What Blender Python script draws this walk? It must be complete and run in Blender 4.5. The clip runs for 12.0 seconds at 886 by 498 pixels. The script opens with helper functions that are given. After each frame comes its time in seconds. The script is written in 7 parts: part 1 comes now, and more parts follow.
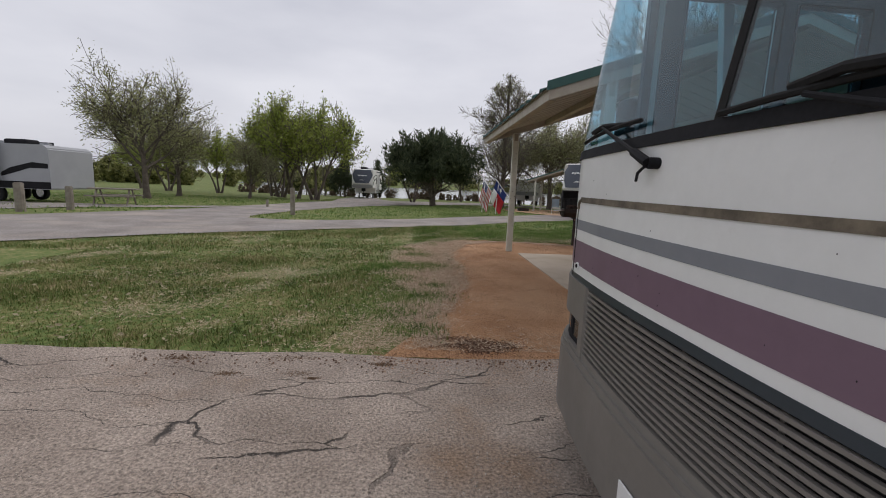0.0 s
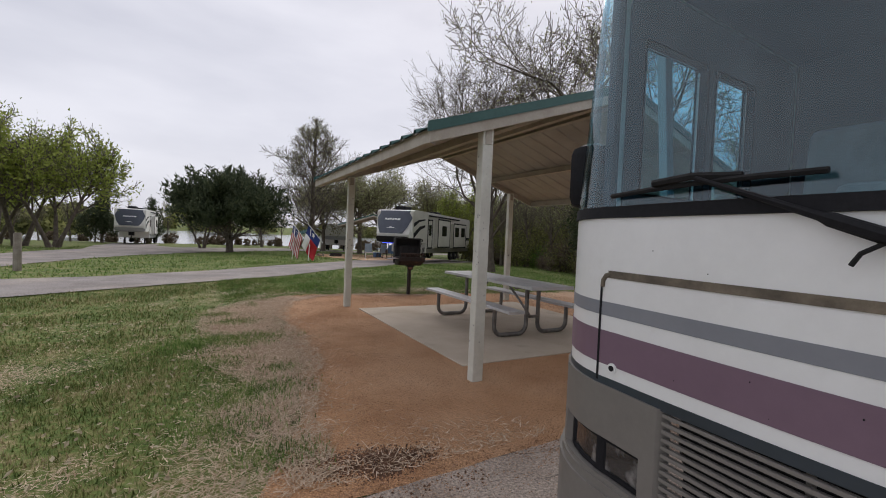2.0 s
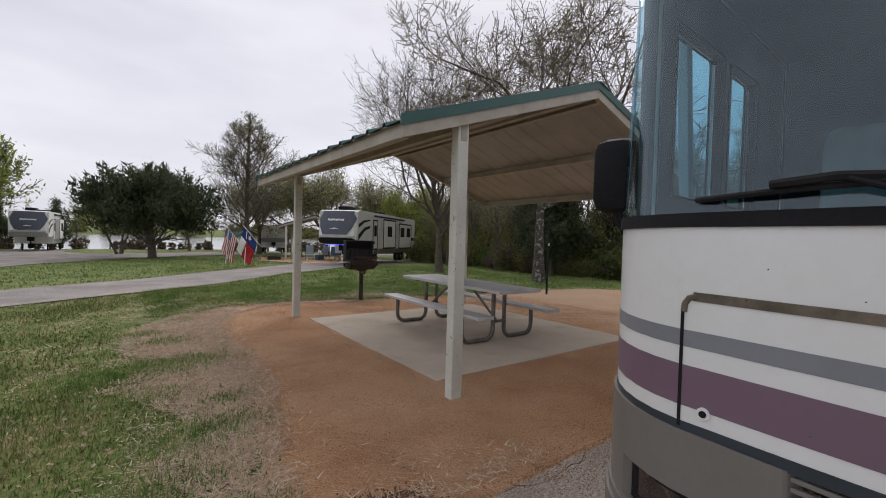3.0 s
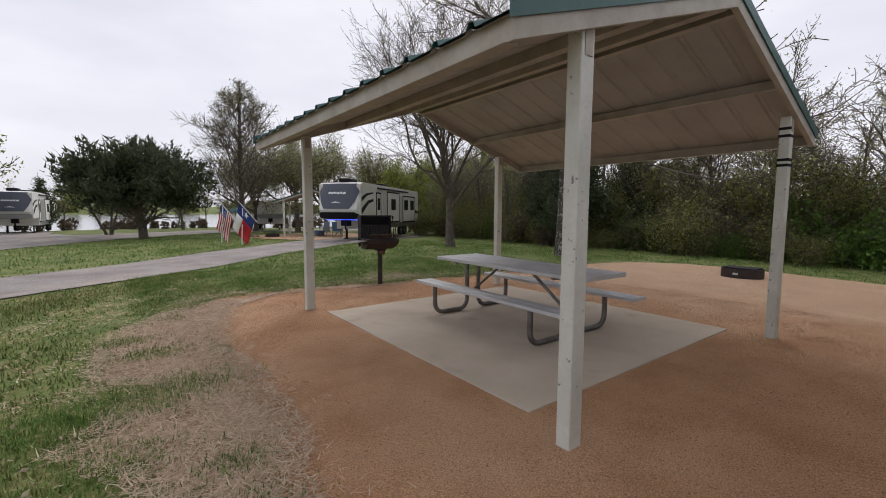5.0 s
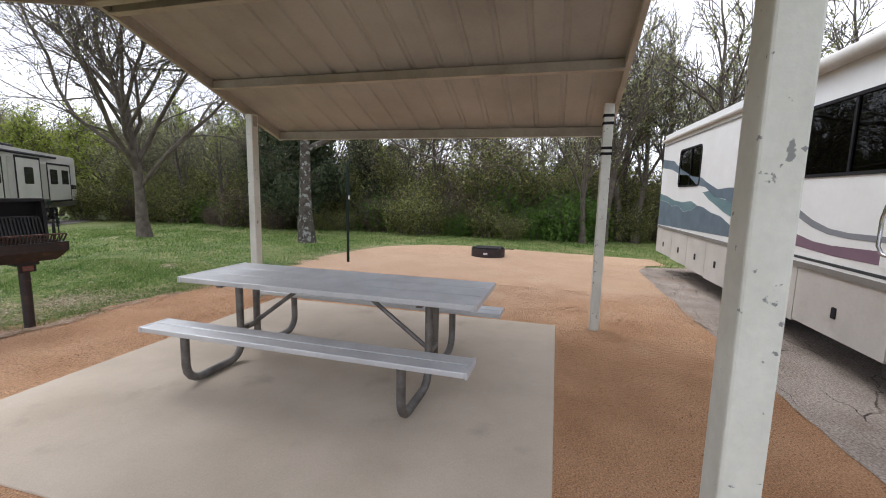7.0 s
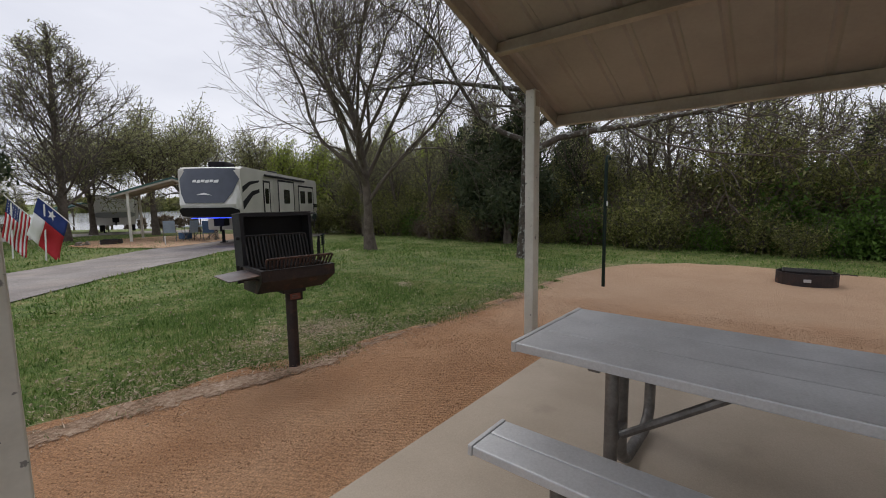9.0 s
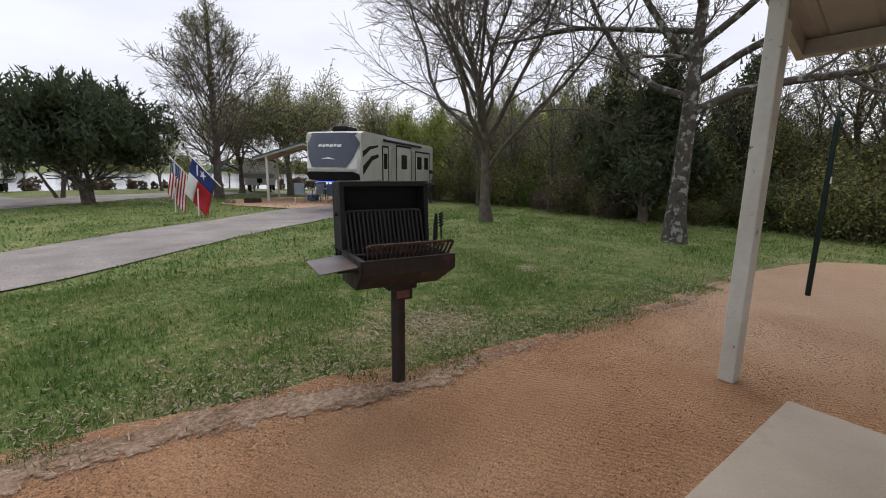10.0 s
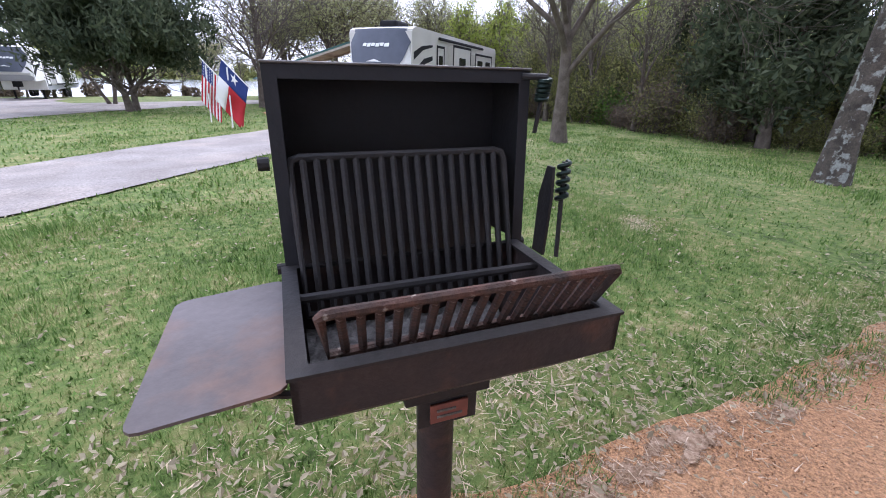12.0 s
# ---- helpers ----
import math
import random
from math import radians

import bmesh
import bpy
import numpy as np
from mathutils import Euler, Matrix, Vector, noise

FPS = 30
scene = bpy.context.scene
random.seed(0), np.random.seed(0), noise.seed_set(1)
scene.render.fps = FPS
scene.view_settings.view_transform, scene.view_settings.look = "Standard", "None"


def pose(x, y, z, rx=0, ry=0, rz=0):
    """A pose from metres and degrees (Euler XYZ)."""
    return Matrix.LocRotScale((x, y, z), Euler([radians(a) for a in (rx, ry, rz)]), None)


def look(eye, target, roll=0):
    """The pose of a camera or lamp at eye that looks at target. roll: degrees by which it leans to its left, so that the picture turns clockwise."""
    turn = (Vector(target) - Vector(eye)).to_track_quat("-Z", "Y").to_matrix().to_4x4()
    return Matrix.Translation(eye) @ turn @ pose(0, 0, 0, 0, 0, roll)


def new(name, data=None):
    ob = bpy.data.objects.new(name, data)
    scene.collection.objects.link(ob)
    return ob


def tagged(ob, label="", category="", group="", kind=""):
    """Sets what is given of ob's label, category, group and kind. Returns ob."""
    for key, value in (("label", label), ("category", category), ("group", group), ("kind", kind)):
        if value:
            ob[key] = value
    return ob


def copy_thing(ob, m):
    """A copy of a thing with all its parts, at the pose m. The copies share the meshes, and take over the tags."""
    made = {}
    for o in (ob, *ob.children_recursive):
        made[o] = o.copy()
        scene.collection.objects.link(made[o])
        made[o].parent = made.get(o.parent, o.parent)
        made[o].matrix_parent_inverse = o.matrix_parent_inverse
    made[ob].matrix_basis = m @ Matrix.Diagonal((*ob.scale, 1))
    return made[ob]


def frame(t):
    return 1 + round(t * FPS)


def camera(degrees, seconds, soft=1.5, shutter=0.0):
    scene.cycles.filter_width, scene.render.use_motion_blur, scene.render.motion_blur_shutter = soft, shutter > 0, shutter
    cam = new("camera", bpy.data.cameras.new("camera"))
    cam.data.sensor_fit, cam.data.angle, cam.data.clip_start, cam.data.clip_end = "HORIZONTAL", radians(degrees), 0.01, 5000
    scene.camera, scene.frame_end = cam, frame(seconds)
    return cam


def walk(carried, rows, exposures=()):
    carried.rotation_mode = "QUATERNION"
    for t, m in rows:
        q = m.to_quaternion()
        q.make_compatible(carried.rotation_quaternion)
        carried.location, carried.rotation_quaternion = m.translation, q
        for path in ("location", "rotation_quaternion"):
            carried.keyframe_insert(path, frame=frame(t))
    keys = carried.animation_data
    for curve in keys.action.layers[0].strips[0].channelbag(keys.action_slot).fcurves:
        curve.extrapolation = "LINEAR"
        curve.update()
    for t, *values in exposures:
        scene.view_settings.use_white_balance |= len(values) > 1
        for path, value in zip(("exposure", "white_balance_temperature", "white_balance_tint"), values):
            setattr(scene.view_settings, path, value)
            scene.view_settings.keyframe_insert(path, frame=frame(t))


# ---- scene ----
cam = camera(92.7, 12.0, soft=1.0)
PATH = [
    (0, (1.263, 1.627, 1.35), (1.362, 3.602, 1.053), 2.4),
    (0.5, (1.095, 1.793, 1.366), (1.427, 3.751, 1.13), 2.7),
    (1, (0.869, 1.979, 1.391), (1.398, 3.902, 1.24), 1.7),
    (1.5, (0.874, 2.337, 1.413), (1.556, 4.215, 1.335), 2.8),
    (2, (0.819, 2.641, 1.411), (1.781, 4.393, 1.356), 2.5),
    (2.5, (0.734, 2.899, 1.432), (1.876, 4.54, 1.375), 1.9),
    (3, (0.76, 3.114, 1.45), (1.953, 4.718, 1.402), 1.6),
    (3.5, (0.721, 3.246, 1.449), (1.861, 4.886, 1.353), 0.1),
    (5.5, (1.207, 5.108, 1.461), (2.502, 6.612, 1.211), 0.2),
    (6, (1.438, 5.572, 1.512), (3.225, 6.425, 1.226), 1.6),
    (6.5, (1.675, 6.069, 1.526), (3.6, 6.523, 1.226), 1.8),
    (8.5, (2.778, 8.139, 1.482), (4.485, 9.172, 1.35), -1.3),
    (9, (3.03, 8.64, 1.421), (4.581, 9.883, 1.203), -0.8),
    (9.5, (3.393, 9.113, 1.438), (4.746, 10.563, 1.178), 0.9),
    (10, (3.651, 9.58, 1.432), (4.818, 11.163, 1.068), 0.6),
    (10.5, (3.934, 10.013, 1.41), (5.011, 11.646, 0.99), 1.4),
    (11, (4.24, 10.472, 1.386), (5.242, 12.11, 0.829), 2.0),
    (11.5, (4.458, 10.868, 1.353), (5.445, 12.503, 0.758), 2.2),
    (12, (4.634, 11.225, 1.329), (5.541, 12.845, 0.584), 1.2),
]
EXPOSURES = [(0.0, -0.05, 6450, 13), (2.0, 0.07, 6400, 14), (3.5, 0.13, 6450, 14), (5.5, 0.33, 6400, 14), (6.0, 0.77, 6200, 14), (6.5, 1.08, 6080, 13), (8.5, 0.6, 6150, 11), (9.0, 0.15, 6350, 12), (9.5, 0.36, 6280, 12), (10.0, 0.35, 6280, 13), (10.5, 0.45, 6250, 12), (11.0, 0.9, 6000, 12), (11.5, 0.93, 5850, 15), (12.0, 1.44, 5550, 20)]
walk(cam, [(t, look(eye, target, roll)) for t, eye, target, roll in PATH], EXPOSURES)

# ---- overcast sky and a weak, wide sun ----
SUN_ELEV, SUN_ROT = radians(48), radians(40)
world = bpy.data.worlds.new("overcast_sky")
scene.world = world
world.use_nodes = True
wn, wl = world.node_tree.nodes, world.node_tree.links
bg = wn["Background"]
sky = wn.new("ShaderNodeTexSky")
sky.sky_type, sky.sun_disc, sky.sun_elevation, sky.sun_rotation = "NISHITA", False, SUN_ELEV, SUN_ROT
sky.air_density, sky.dust_density = 1.0, 3.0
tc = wn.new("ShaderNodeTexCoord")
mp = wn.new("ShaderNodeMapping")
mp.inputs["Scale"].default_value = (1.0, 1.0, 3.2)
cloud = wn.new("ShaderNodeTexNoise")
cloud.inputs["Scale"].default_value, cloud.inputs["Detail"].default_value, cloud.inputs["Roughness"].default_value = 1.9, 5.0, 0.5
ramp = wn.new("ShaderNodeValToRGB")
ramp.color_ramp.elements[0].position, ramp.color_ramp.elements[0].color = 0.32, (6.3, 6.45, 7.0, 1)
ramp.color_ramp.elements[1].position, ramp.color_ramp.elements[1].color = 0.66, (8.2, 8.3, 8.7, 1)
mixer = wn.new("ShaderNodeMix")
mixer.data_type = "RGBA"
mixer.inputs["Factor"].default_value = 0.9
wl.new(tc.outputs["Generated"], mp.inputs["Vector"])
wl.new(mp.outputs["Vector"], cloud.inputs["Vector"])
wl.new(cloud.outputs["Fac"], ramp.inputs["Fac"])
wl.new(sky.outputs["Color"], mixer.inputs["A"])
wl.new(ramp.outputs["Color"], mixer.inputs["B"])
wl.new(mixer.outputs["Result"], bg.inputs["Color"])
bg.inputs["Strength"].default_value = 0.1

sun = new("sun", bpy.data.lights.new("sun", "SUN"))
sun.data.energy, sun.data.angle, sun.data.color = 1.2, radians(40), (1.0, 0.96, 0.9)
sun.matrix_world = look((0, 0, 30), (0 + 30 * math.sin(SUN_ROT + math.pi), 30 * math.cos(SUN_ROT + math.pi), 30 - 30 * math.tan(SUN_ELEV)))

# ---- helpers of this scene ----
def mat(name, col, col2=None, rough=0.7, metal=0.0, scale=3.0, fine=60.0, bump=0.15, low=0.35, high=0.65, grain=0.18, coat=0.0, space="Object", detail=6.0, rand=0.0, alt=None, alt_scale=0.6, alt_low=0.5, alt_high=0.62):
    """A surface with broad stains, fine grain and relief."""
    m = bpy.data.materials.new(name)
    m.use_nodes = True
    n, l = m.node_tree.nodes, m.node_tree.links
    b = n["Principled BSDF"]
    b.inputs["Metallic"].default_value = metal
    b.inputs["Coat Weight"].default_value = coat
    if space == "World":
        vec = n.new("ShaderNodeNewGeometry").outputs["Position"]
    else:
        vec = n.new("ShaderNodeTexCoord").outputs["Object"]
    def noise_tex(s, d, r=0.55):
        t = n.new("ShaderNodeTexNoise")
        t.inputs["Scale"].default_value, t.inputs["Detail"].default_value, t.inputs["Roughness"].default_value = s, d, r
        l.new(vec, t.inputs["Vector"])
        return t.outputs["Fac"]
    def ranged(v, a, c, lo=0.0, hi=1.0):
        r = n.new("ShaderNodeMapRange")
        for k, x in (("From Min", a), ("From Max", c), ("To Min", lo), ("To Max", hi)):
            r.inputs[k].default_value = x
        l.new(v, r.inputs["Value"])
        return r.outputs["Result"]
    def mix(f, a, c, kind="MIX"):
        x = n.new("ShaderNodeMix")
        x.data_type, x.blend_type = "RGBA", kind
        for k, v in (("Factor", f), ("A", a), ("B", c)):
            if isinstance(v, tuple):
                x.inputs[k].default_value = (*v, 1)
            elif isinstance(v, float):
                x.inputs[k].default_value = v
            else:
                l.new(v, x.inputs[k])
        return x.outputs["Result"]
    col2 = col2 or tuple(c * 0.7 for c in col)
    broad = noise_tex(scale, detail)
    colour = mix(ranged(broad, low, high), col, col2)
    if alt:
        colour = mix(ranged(noise_tex(alt_scale, 5.0), alt_low, alt_high), colour, alt)
    g = noise_tex(fine, 3.0, 0.7)
    gv = ranged(g, 0.25, 0.75, 1 - grain, 1 + grain)
    cmb = n.new("ShaderNodeCombineColor")
    for k in ("Red", "Green", "Blue"):
        l.new(gv, cmb.inputs[k])
    colour = mix(1.0, colour, cmb.outputs["Color"], "MULTIPLY")
    if rand:
        info = n.new("ShaderNodeObjectInfo").outputs["Random"]
        rv = ranged(info, 0.0, 1.0, 1 - rand, 1 + rand)
        c2 = n.new("ShaderNodeCombineColor")
        for k in ("Red", "Green", "Blue"):
            l.new(rv, c2.inputs[k])
        colour = mix(1.0, colour, c2.outputs["Color"], "MULTIPLY")
    l.new(colour, b.inputs["Base Color"])
    l.new(ranged(broad, 0.3, 0.7, rough * 0.85, min(1.0, rough * 1.15)), b.inputs["Roughness"])
    if bump:
        bp = n.new("ShaderNodeBump")
        bp.inputs["Strength"].default_value, bp.inputs["Distance"].default_value = bump, 0.02
        l.new(g, bp.inputs["Height"])
        l.new(bp.outputs["Normal"], b.inputs["Normal"])
    return m


def leaf_mat(name, a, c, rough=0.7, shine=0.25):
    """Foliage whose colour varies from leaf to leaf, with some light let through."""
    m = bpy.data.materials.new(name)
    m.use_nodes = True
    n, l = m.node_tree.nodes, m.node_tree.links
    b = n["Principled BSDF"]
    b.inputs["Roughness"].default_value = rough
    b.inputs["Specular IOR Level"].default_value = shine
    geo = n.new("ShaderNodeNewGeometry")
    r = n.new("ShaderNodeValToRGB")
    r.color_ramp.elements[0].color, r.color_ramp.elements[1].color = (*a, 1), (*c, 1)
    l.new(geo.outputs["Random Per Island"], r.inputs["Fac"])
    l.new(r.outputs["Color"], b.inputs["Base Color"])
    tr = n.new("ShaderNodeBsdfTranslucent")
    l.new(r.outputs["Color"], tr.inputs["Color"])
    mx = n.new("ShaderNodeMixShader")
    mx.inputs["Fac"].default_value = 0.3
    l.new(b.outputs["BSDF"], mx.inputs[1])
    l.new(tr.outputs["BSDF"], mx.inputs[2])
    l.new(mx.outputs["Shader"], n["Material Output"].inputs["Surface"])
    return m


def turf_mat(name, stops, mid=13.0, broad=1.1, leafy=0.0, rough=0.85, bump=0.0, sway=0.55):
    """Turf: tufts, bare flecks and broad patches mixed from four colours, dark to straw. leafy: how far single blades differ."""
    m = bpy.data.materials.new(name)
    m.use_nodes = True
    n, l = m.node_tree.nodes, m.node_tree.links
    b = n["Principled BSDF"]
    b.inputs["Roughness"].default_value = rough
    b.inputs["Specular IOR Level"].default_value = 0.2
    geo = n.new("ShaderNodeNewGeometry")
    def field(scale, detail, r, gain, off):
        t, q = n.new("ShaderNodeTexNoise"), n.new("ShaderNodeMath")
        t.inputs["Scale"].default_value, t.inputs["Detail"].default_value, t.inputs["Roughness"].default_value = scale, detail, r
        l.new(geo.outputs["Position"], t.inputs["Vector"])
        q.operation, q.inputs[1].default_value, q.inputs[2].default_value = "MULTIPLY_ADD", gain, off
        l.new(t.outputs["Fac"], q.inputs[0])
        return q.outputs["Value"], t.outputs["Fac"]
    def plus(p, q):
        x = n.new("ShaderNodeMath")
        l.new(p, x.inputs[0])
        l.new(q, x.inputs[1])
        return x.outputs["Value"]
    f, relief = field(mid, 6.0, 0.72, 2.2, -0.6)
    f = plus(f, field(broad, 3.0, 0.6, sway * 2, -sway)[0])
    f = plus(f, field(4.2, 3.0, 0.6, 0.9, -0.45)[0])
    if leafy:
        q = n.new("ShaderNodeMath")
        q.operation, q.inputs[1].default_value, q.inputs[2].default_value = "MULTIPLY_ADD", leafy * 2, -leafy
        l.new(geo.outputs["Random Per Island"], q.inputs[0])
        f = plus(f, q.outputs["Value"])
    ramp = n.new("ShaderNodeValToRGB")
    els = ramp.color_ramp.elements
    els[0].position, els[0].color = stops[0][0], (*stops[0][1], 1)
    els[1].position, els[1].color = stops[-1][0], (*stops[-1][1], 1)
    for p, c in stops[1:-1]:
        els.new(p).color = (*c, 1)
    l.new(f, ramp.inputs["Fac"])
    l.new(ramp.outputs["Color"], b.inputs["Base Color"])
    if bump:
        bp = n.new("ShaderNodeBump")
        bp.inputs["Strength"].default_value, bp.inputs["Distance"].default_value = bump, 0.03
        l.new(relief, bp.inputs["Height"])
        l.new(bp.outputs["Normal"], b.inputs["Normal"])
    return m


def glass_mat(name, tint=(0.75, 0.85, 0.85), gloss=0.02, base=0.05):
    """Thin window glass: clear and tinted, with a Fresnel mirror."""
    m = bpy.data.materials.new(name)
    m.use_nodes = True
    n, l = m.node_tree.nodes, m.node_tree.links
    n.remove(n["Principled BSDF"])
    t, g, f, mx = n.new("ShaderNodeBsdfTransparent"), n.new("ShaderNodeBsdfGlossy"), n.new("ShaderNodeLayerWeight"), n.new("ShaderNodeMixShader")
    t.inputs["Color"].default_value = (*tint, 1)
    g.inputs["Roughness"].default_value = gloss
    f.inputs["Blend"].default_value = 0.5
    p, r = n.new("ShaderNodeMath"), n.new("ShaderNodeMapRange")
    p.operation, p.inputs[1].default_value = "POWER", 5.0
    r.inputs["To Min"].default_value, r.inputs["To Max"].default_value = base, 0.5
    l.new(f.outputs["Facing"], p.inputs[0])
    l.new(p.outputs["Value"], r.inputs["Value"])
    l.new(r.outputs["Result"], mx.inputs["Fac"])
    l.new(t.outputs["BSDF"], mx.inputs[1])
    l.new(g.outputs["BSDF"], mx.inputs[2])
    l.new(mx.outputs["Shader"], n["Material Output"].inputs["Surface"])
    return m


def finish(name, bm, material, smooth=False):
    me = bpy.data.meshes.new(name)
    bmesh.ops.recalc_face_normals(bm, faces=bm.faces)
    bm.to_mesh(me)
    bm.free()
    if material:
        me.materials.append(material)
    if smooth:
        me.polygons.foreach_set("use_smooth", [True] * len(me.polygons))
        me.set_sharp_from_angle(angle=radians(38))
    return me


def part(name, bm, material, parent, label="", smooth=False):
    """One mesh object under a thing or a part."""
    ob = new(name, finish(name, bm, material, smooth))
    ob.parent = parent
    return tagged(ob, label)


def solo(name, bm, material, label="", category="", group="", kind="", m=None, smooth=False):
    ob = new(name, finish(name, bm, material, smooth))
    if m is not None:
        ob.matrix_basis = m
    return tagged(ob, label, category, group, kind)


def thing(name, label, category, m=None, group="", kind=""):
    ob = new(name)
    ob.empty_display_size = 0.1
    if m is not None:
        ob.matrix_basis = m
    return tagged(ob, label, category, group, kind)


def raw(name, verts, faces, material, smooth=False):
    me = bpy.data.meshes.new(name)
    me.from_pydata(verts, [], faces)
    me.materials.append(material)
    if smooth:
        me.polygons.foreach_set("use_smooth", [True] * len(me.polygons))
    me.update()
    return me


def tri_mesh(name, co, material):
    """A mesh of loose triangles from an array of corners (n, 3, 3)."""
    n = len(co)
    me = bpy.data.meshes.new(name)
    me.vertices.add(3 * n)
    me.vertices.foreach_set("co", np.ascontiguousarray(co, dtype=np.float32).ravel())
    me.loops.add(3 * n)
    me.loops.foreach_set("vertex_index", np.arange(3 * n, dtype=np.int32))
    me.polygons.add(n)
    me.polygons.foreach_set("loop_start", np.arange(0, 3 * n, 3, dtype=np.int32))
    me.polygons.foreach_set("loop_total", np.full(n, 3, dtype=np.int32))
    me.update()
    me.validate()
    me.materials.append(material)
    return me


def box(bm, c, s, m=None, bevel=0.0):
    """A box with centre c and size s, turned by m about its centre."""
    mm = Matrix.Translation(c) @ (m or Matrix()) @ Matrix.Diagonal((*s, 1))
    r = bmesh.ops.create_cube(bm, size=1.0, matrix=mm)
    if bevel:
        es = list({e for v in r["verts"] for e in v.link_edges})
        bmesh.ops.bevel(bm, geom=es, offset=bevel, segments=2, affect="EDGES", profile=0.5)
    return bm


def span(bm, a, b, bevel=0.0):
    """A box from corner a to corner b."""
    a, b = Vector(a), Vector(b)
    d = b - a
    return box(bm, (a + b) / 2, [max(abs(x), 1e-4) for x in d], None, bevel)


def rod(bm, a, b, r, r2=None, n=8):
    a, b = Vector(a), Vector(b)
    d = b - a
    m = Matrix.Translation((a + b) / 2) @ d.to_track_quat("Z", "Y").to_matrix().to_4x4()
    bmesh.ops.create_cone(bm, cap_ends=True, segments=n, radius1=r, radius2=r if r2 is None else r2, depth=d.length, matrix=m)
    return bm


def tube(bm, pts, r, n=8, closed=False):
    """A pipe along points."""
    pts = [Vector(p) for p in pts]
    rings, k = [], len(pts)
    up = Vector((0.13, 0.27, 0.95))
    for i, p in enumerate(pts):
        a = pts[(i - 1) % k] if (closed or i) else p
        b = pts[(i + 1) % k] if (closed or i < k - 1) else p
        d = (b - a).normalized()
        if abs(d.dot(up)) > 0.97:
            up = Vector((1, 0.1, 0))
        x = d.cross(up).normalized()
        y = x.cross(d).normalized()
        up = y
        rr = r[i] if isinstance(r, (list, tuple)) else r
        rings.append([bm.verts.new(p + rr * (math.cos(2 * math.pi * j / n) * x + math.sin(2 * math.pi * j / n) * y)) for j in range(n)])
    for i in range(k if closed else k - 1):
        a, b = rings[i], rings[(i + 1) % k]
        for j in range(n):
            bm.faces.new((a[j], a[(j + 1) % n], b[(j + 1) % n], b[j]))
    if not closed:
        bm.faces.new(rings[0][::-1])
        bm.faces.new(rings[-1])
    return bm


def arc(c, r, a0, a1, n, axes):
    """Points of an arc about c in the plane of two axes."""
    x, y = Vector(axes[0]), Vector(axes[1])
    return [Vector(c) + r * (math.cos(radians(a0 + (a1 - a0) * i / n)) * x + math.sin(radians(a0 + (a1 - a0) * i / n)) * y) for i in range(n + 1)]


def slab(bm, pts, thick, place):
    """A flat polygon pts (2D), thick along its third axis, put into space by place(u, v, w)."""
    a = [bm.verts.new(place(u, v, 0.0)) for u, v in pts]
    b = [bm.verts.new(place(u, v, thick)) for u, v in pts]
    bm.faces.new(a)
    bm.faces.new(b[::-1])
    for i in range(len(pts)):
        j = (i + 1) % len(pts)
        bm.faces.new((a[j], a[i], b[i], b[j]))
    return bm


def wall_cells(bm, u0, u1, v0, v1, holes, thick, place):
    """A wall u0..u1 by v0..v1 with rectangular holes, built of blocks that butt end to end."""
    us = sorted({u0, u1, *[h[0] for h in holes], *[h[1] for h in holes]})
    for a, b in zip(us, us[1:]):
        cuts = sorted((h[2], h[3]) for h in holes if h[0] <= a + 1e-6 and h[1] >= b - 1e-6)
        v = v0
        for lo, hi in [*cuts, (v1, v1)]:
            if lo > v + 1e-6:
                slab(bm, [(a, v), (b, v), (b, lo), (a, lo)], thick, place)
            v = hi
    bmesh.ops.remove_doubles(bm, verts=bm.verts, dist=1e-5)
    return bm


def rounded(u0, u1, v0, v1, r, n=4):
    """The outline of a rectangle with round corners."""
    out = []
    for cu, cv, a in ((u1 - r, v0 + r, -90), (u1 - r, v1 - r, 0), (u0 + r, v1 - r, 90), (u0 + r, v0 + r, 180)):
        out += [(cu + r * math.cos(radians(a + 90 * i / n)), cv + r * math.sin(radians(a + 90 * i / n))) for i in range(n + 1)]
    return out


def ring(bm, outer, inner, thick, place):
    """A frame between two outlines with the same number of points."""
    k = len(outer)
    rows = [[bm.verts.new(place(*p, w)) for p in line] for line, w in ((outer, 0), (outer, thick), (inner, thick), (inner, 0))]
    for a, b in zip(rows, rows[1:] + rows[:1]):
        for i in range(k):
            bm.faces.new((a[i], a[(i + 1) % k], b[(i + 1) % k], b[i]))
    return bm


def soft(v):
    return v if v > 30 else math.log1p(math.exp(v))


SHORE = 66.0


def shore(x):
    return SHORE + 3.0 * math.sin(x * 0.05) + 1.2 * math.sin(x * 0.21) + max(0.0, -18.0 - x) * 2.2


def land(x, y):
    """The height of the ground: level round the shelter, falling gently to the lake."""
    z = -0.0135 * soft(min(y, 90.0) - 11) - 0.024 * (soft(x - 8.5) - soft(x - 20.0))
    s = shore(x)
    if s - 3 < y < 320:
        z -= min(3.0, 0.3 * (y - s + 3))
    elif y >= 320:
        z += min(6.0, 0.06 * (y - 320)) - 0.5
    return z + 0.02 * math.sin(x * 0.7) * math.sin(y * 0.6) * min(1.0, max(0.0, (y - 13) / 10))

# ---- materials ----
M_DIRT = mat("red_granite_grit", (0.49, 0.275, 0.14), (0.385, 0.2, 0.096), rough=0.95, scale=1.3, fine=95.0, bump=0.9, grain=0.7, space="World", alt=(0.56, 0.345, 0.2), alt_scale=0.5, alt_low=0.5, alt_high=0.72)


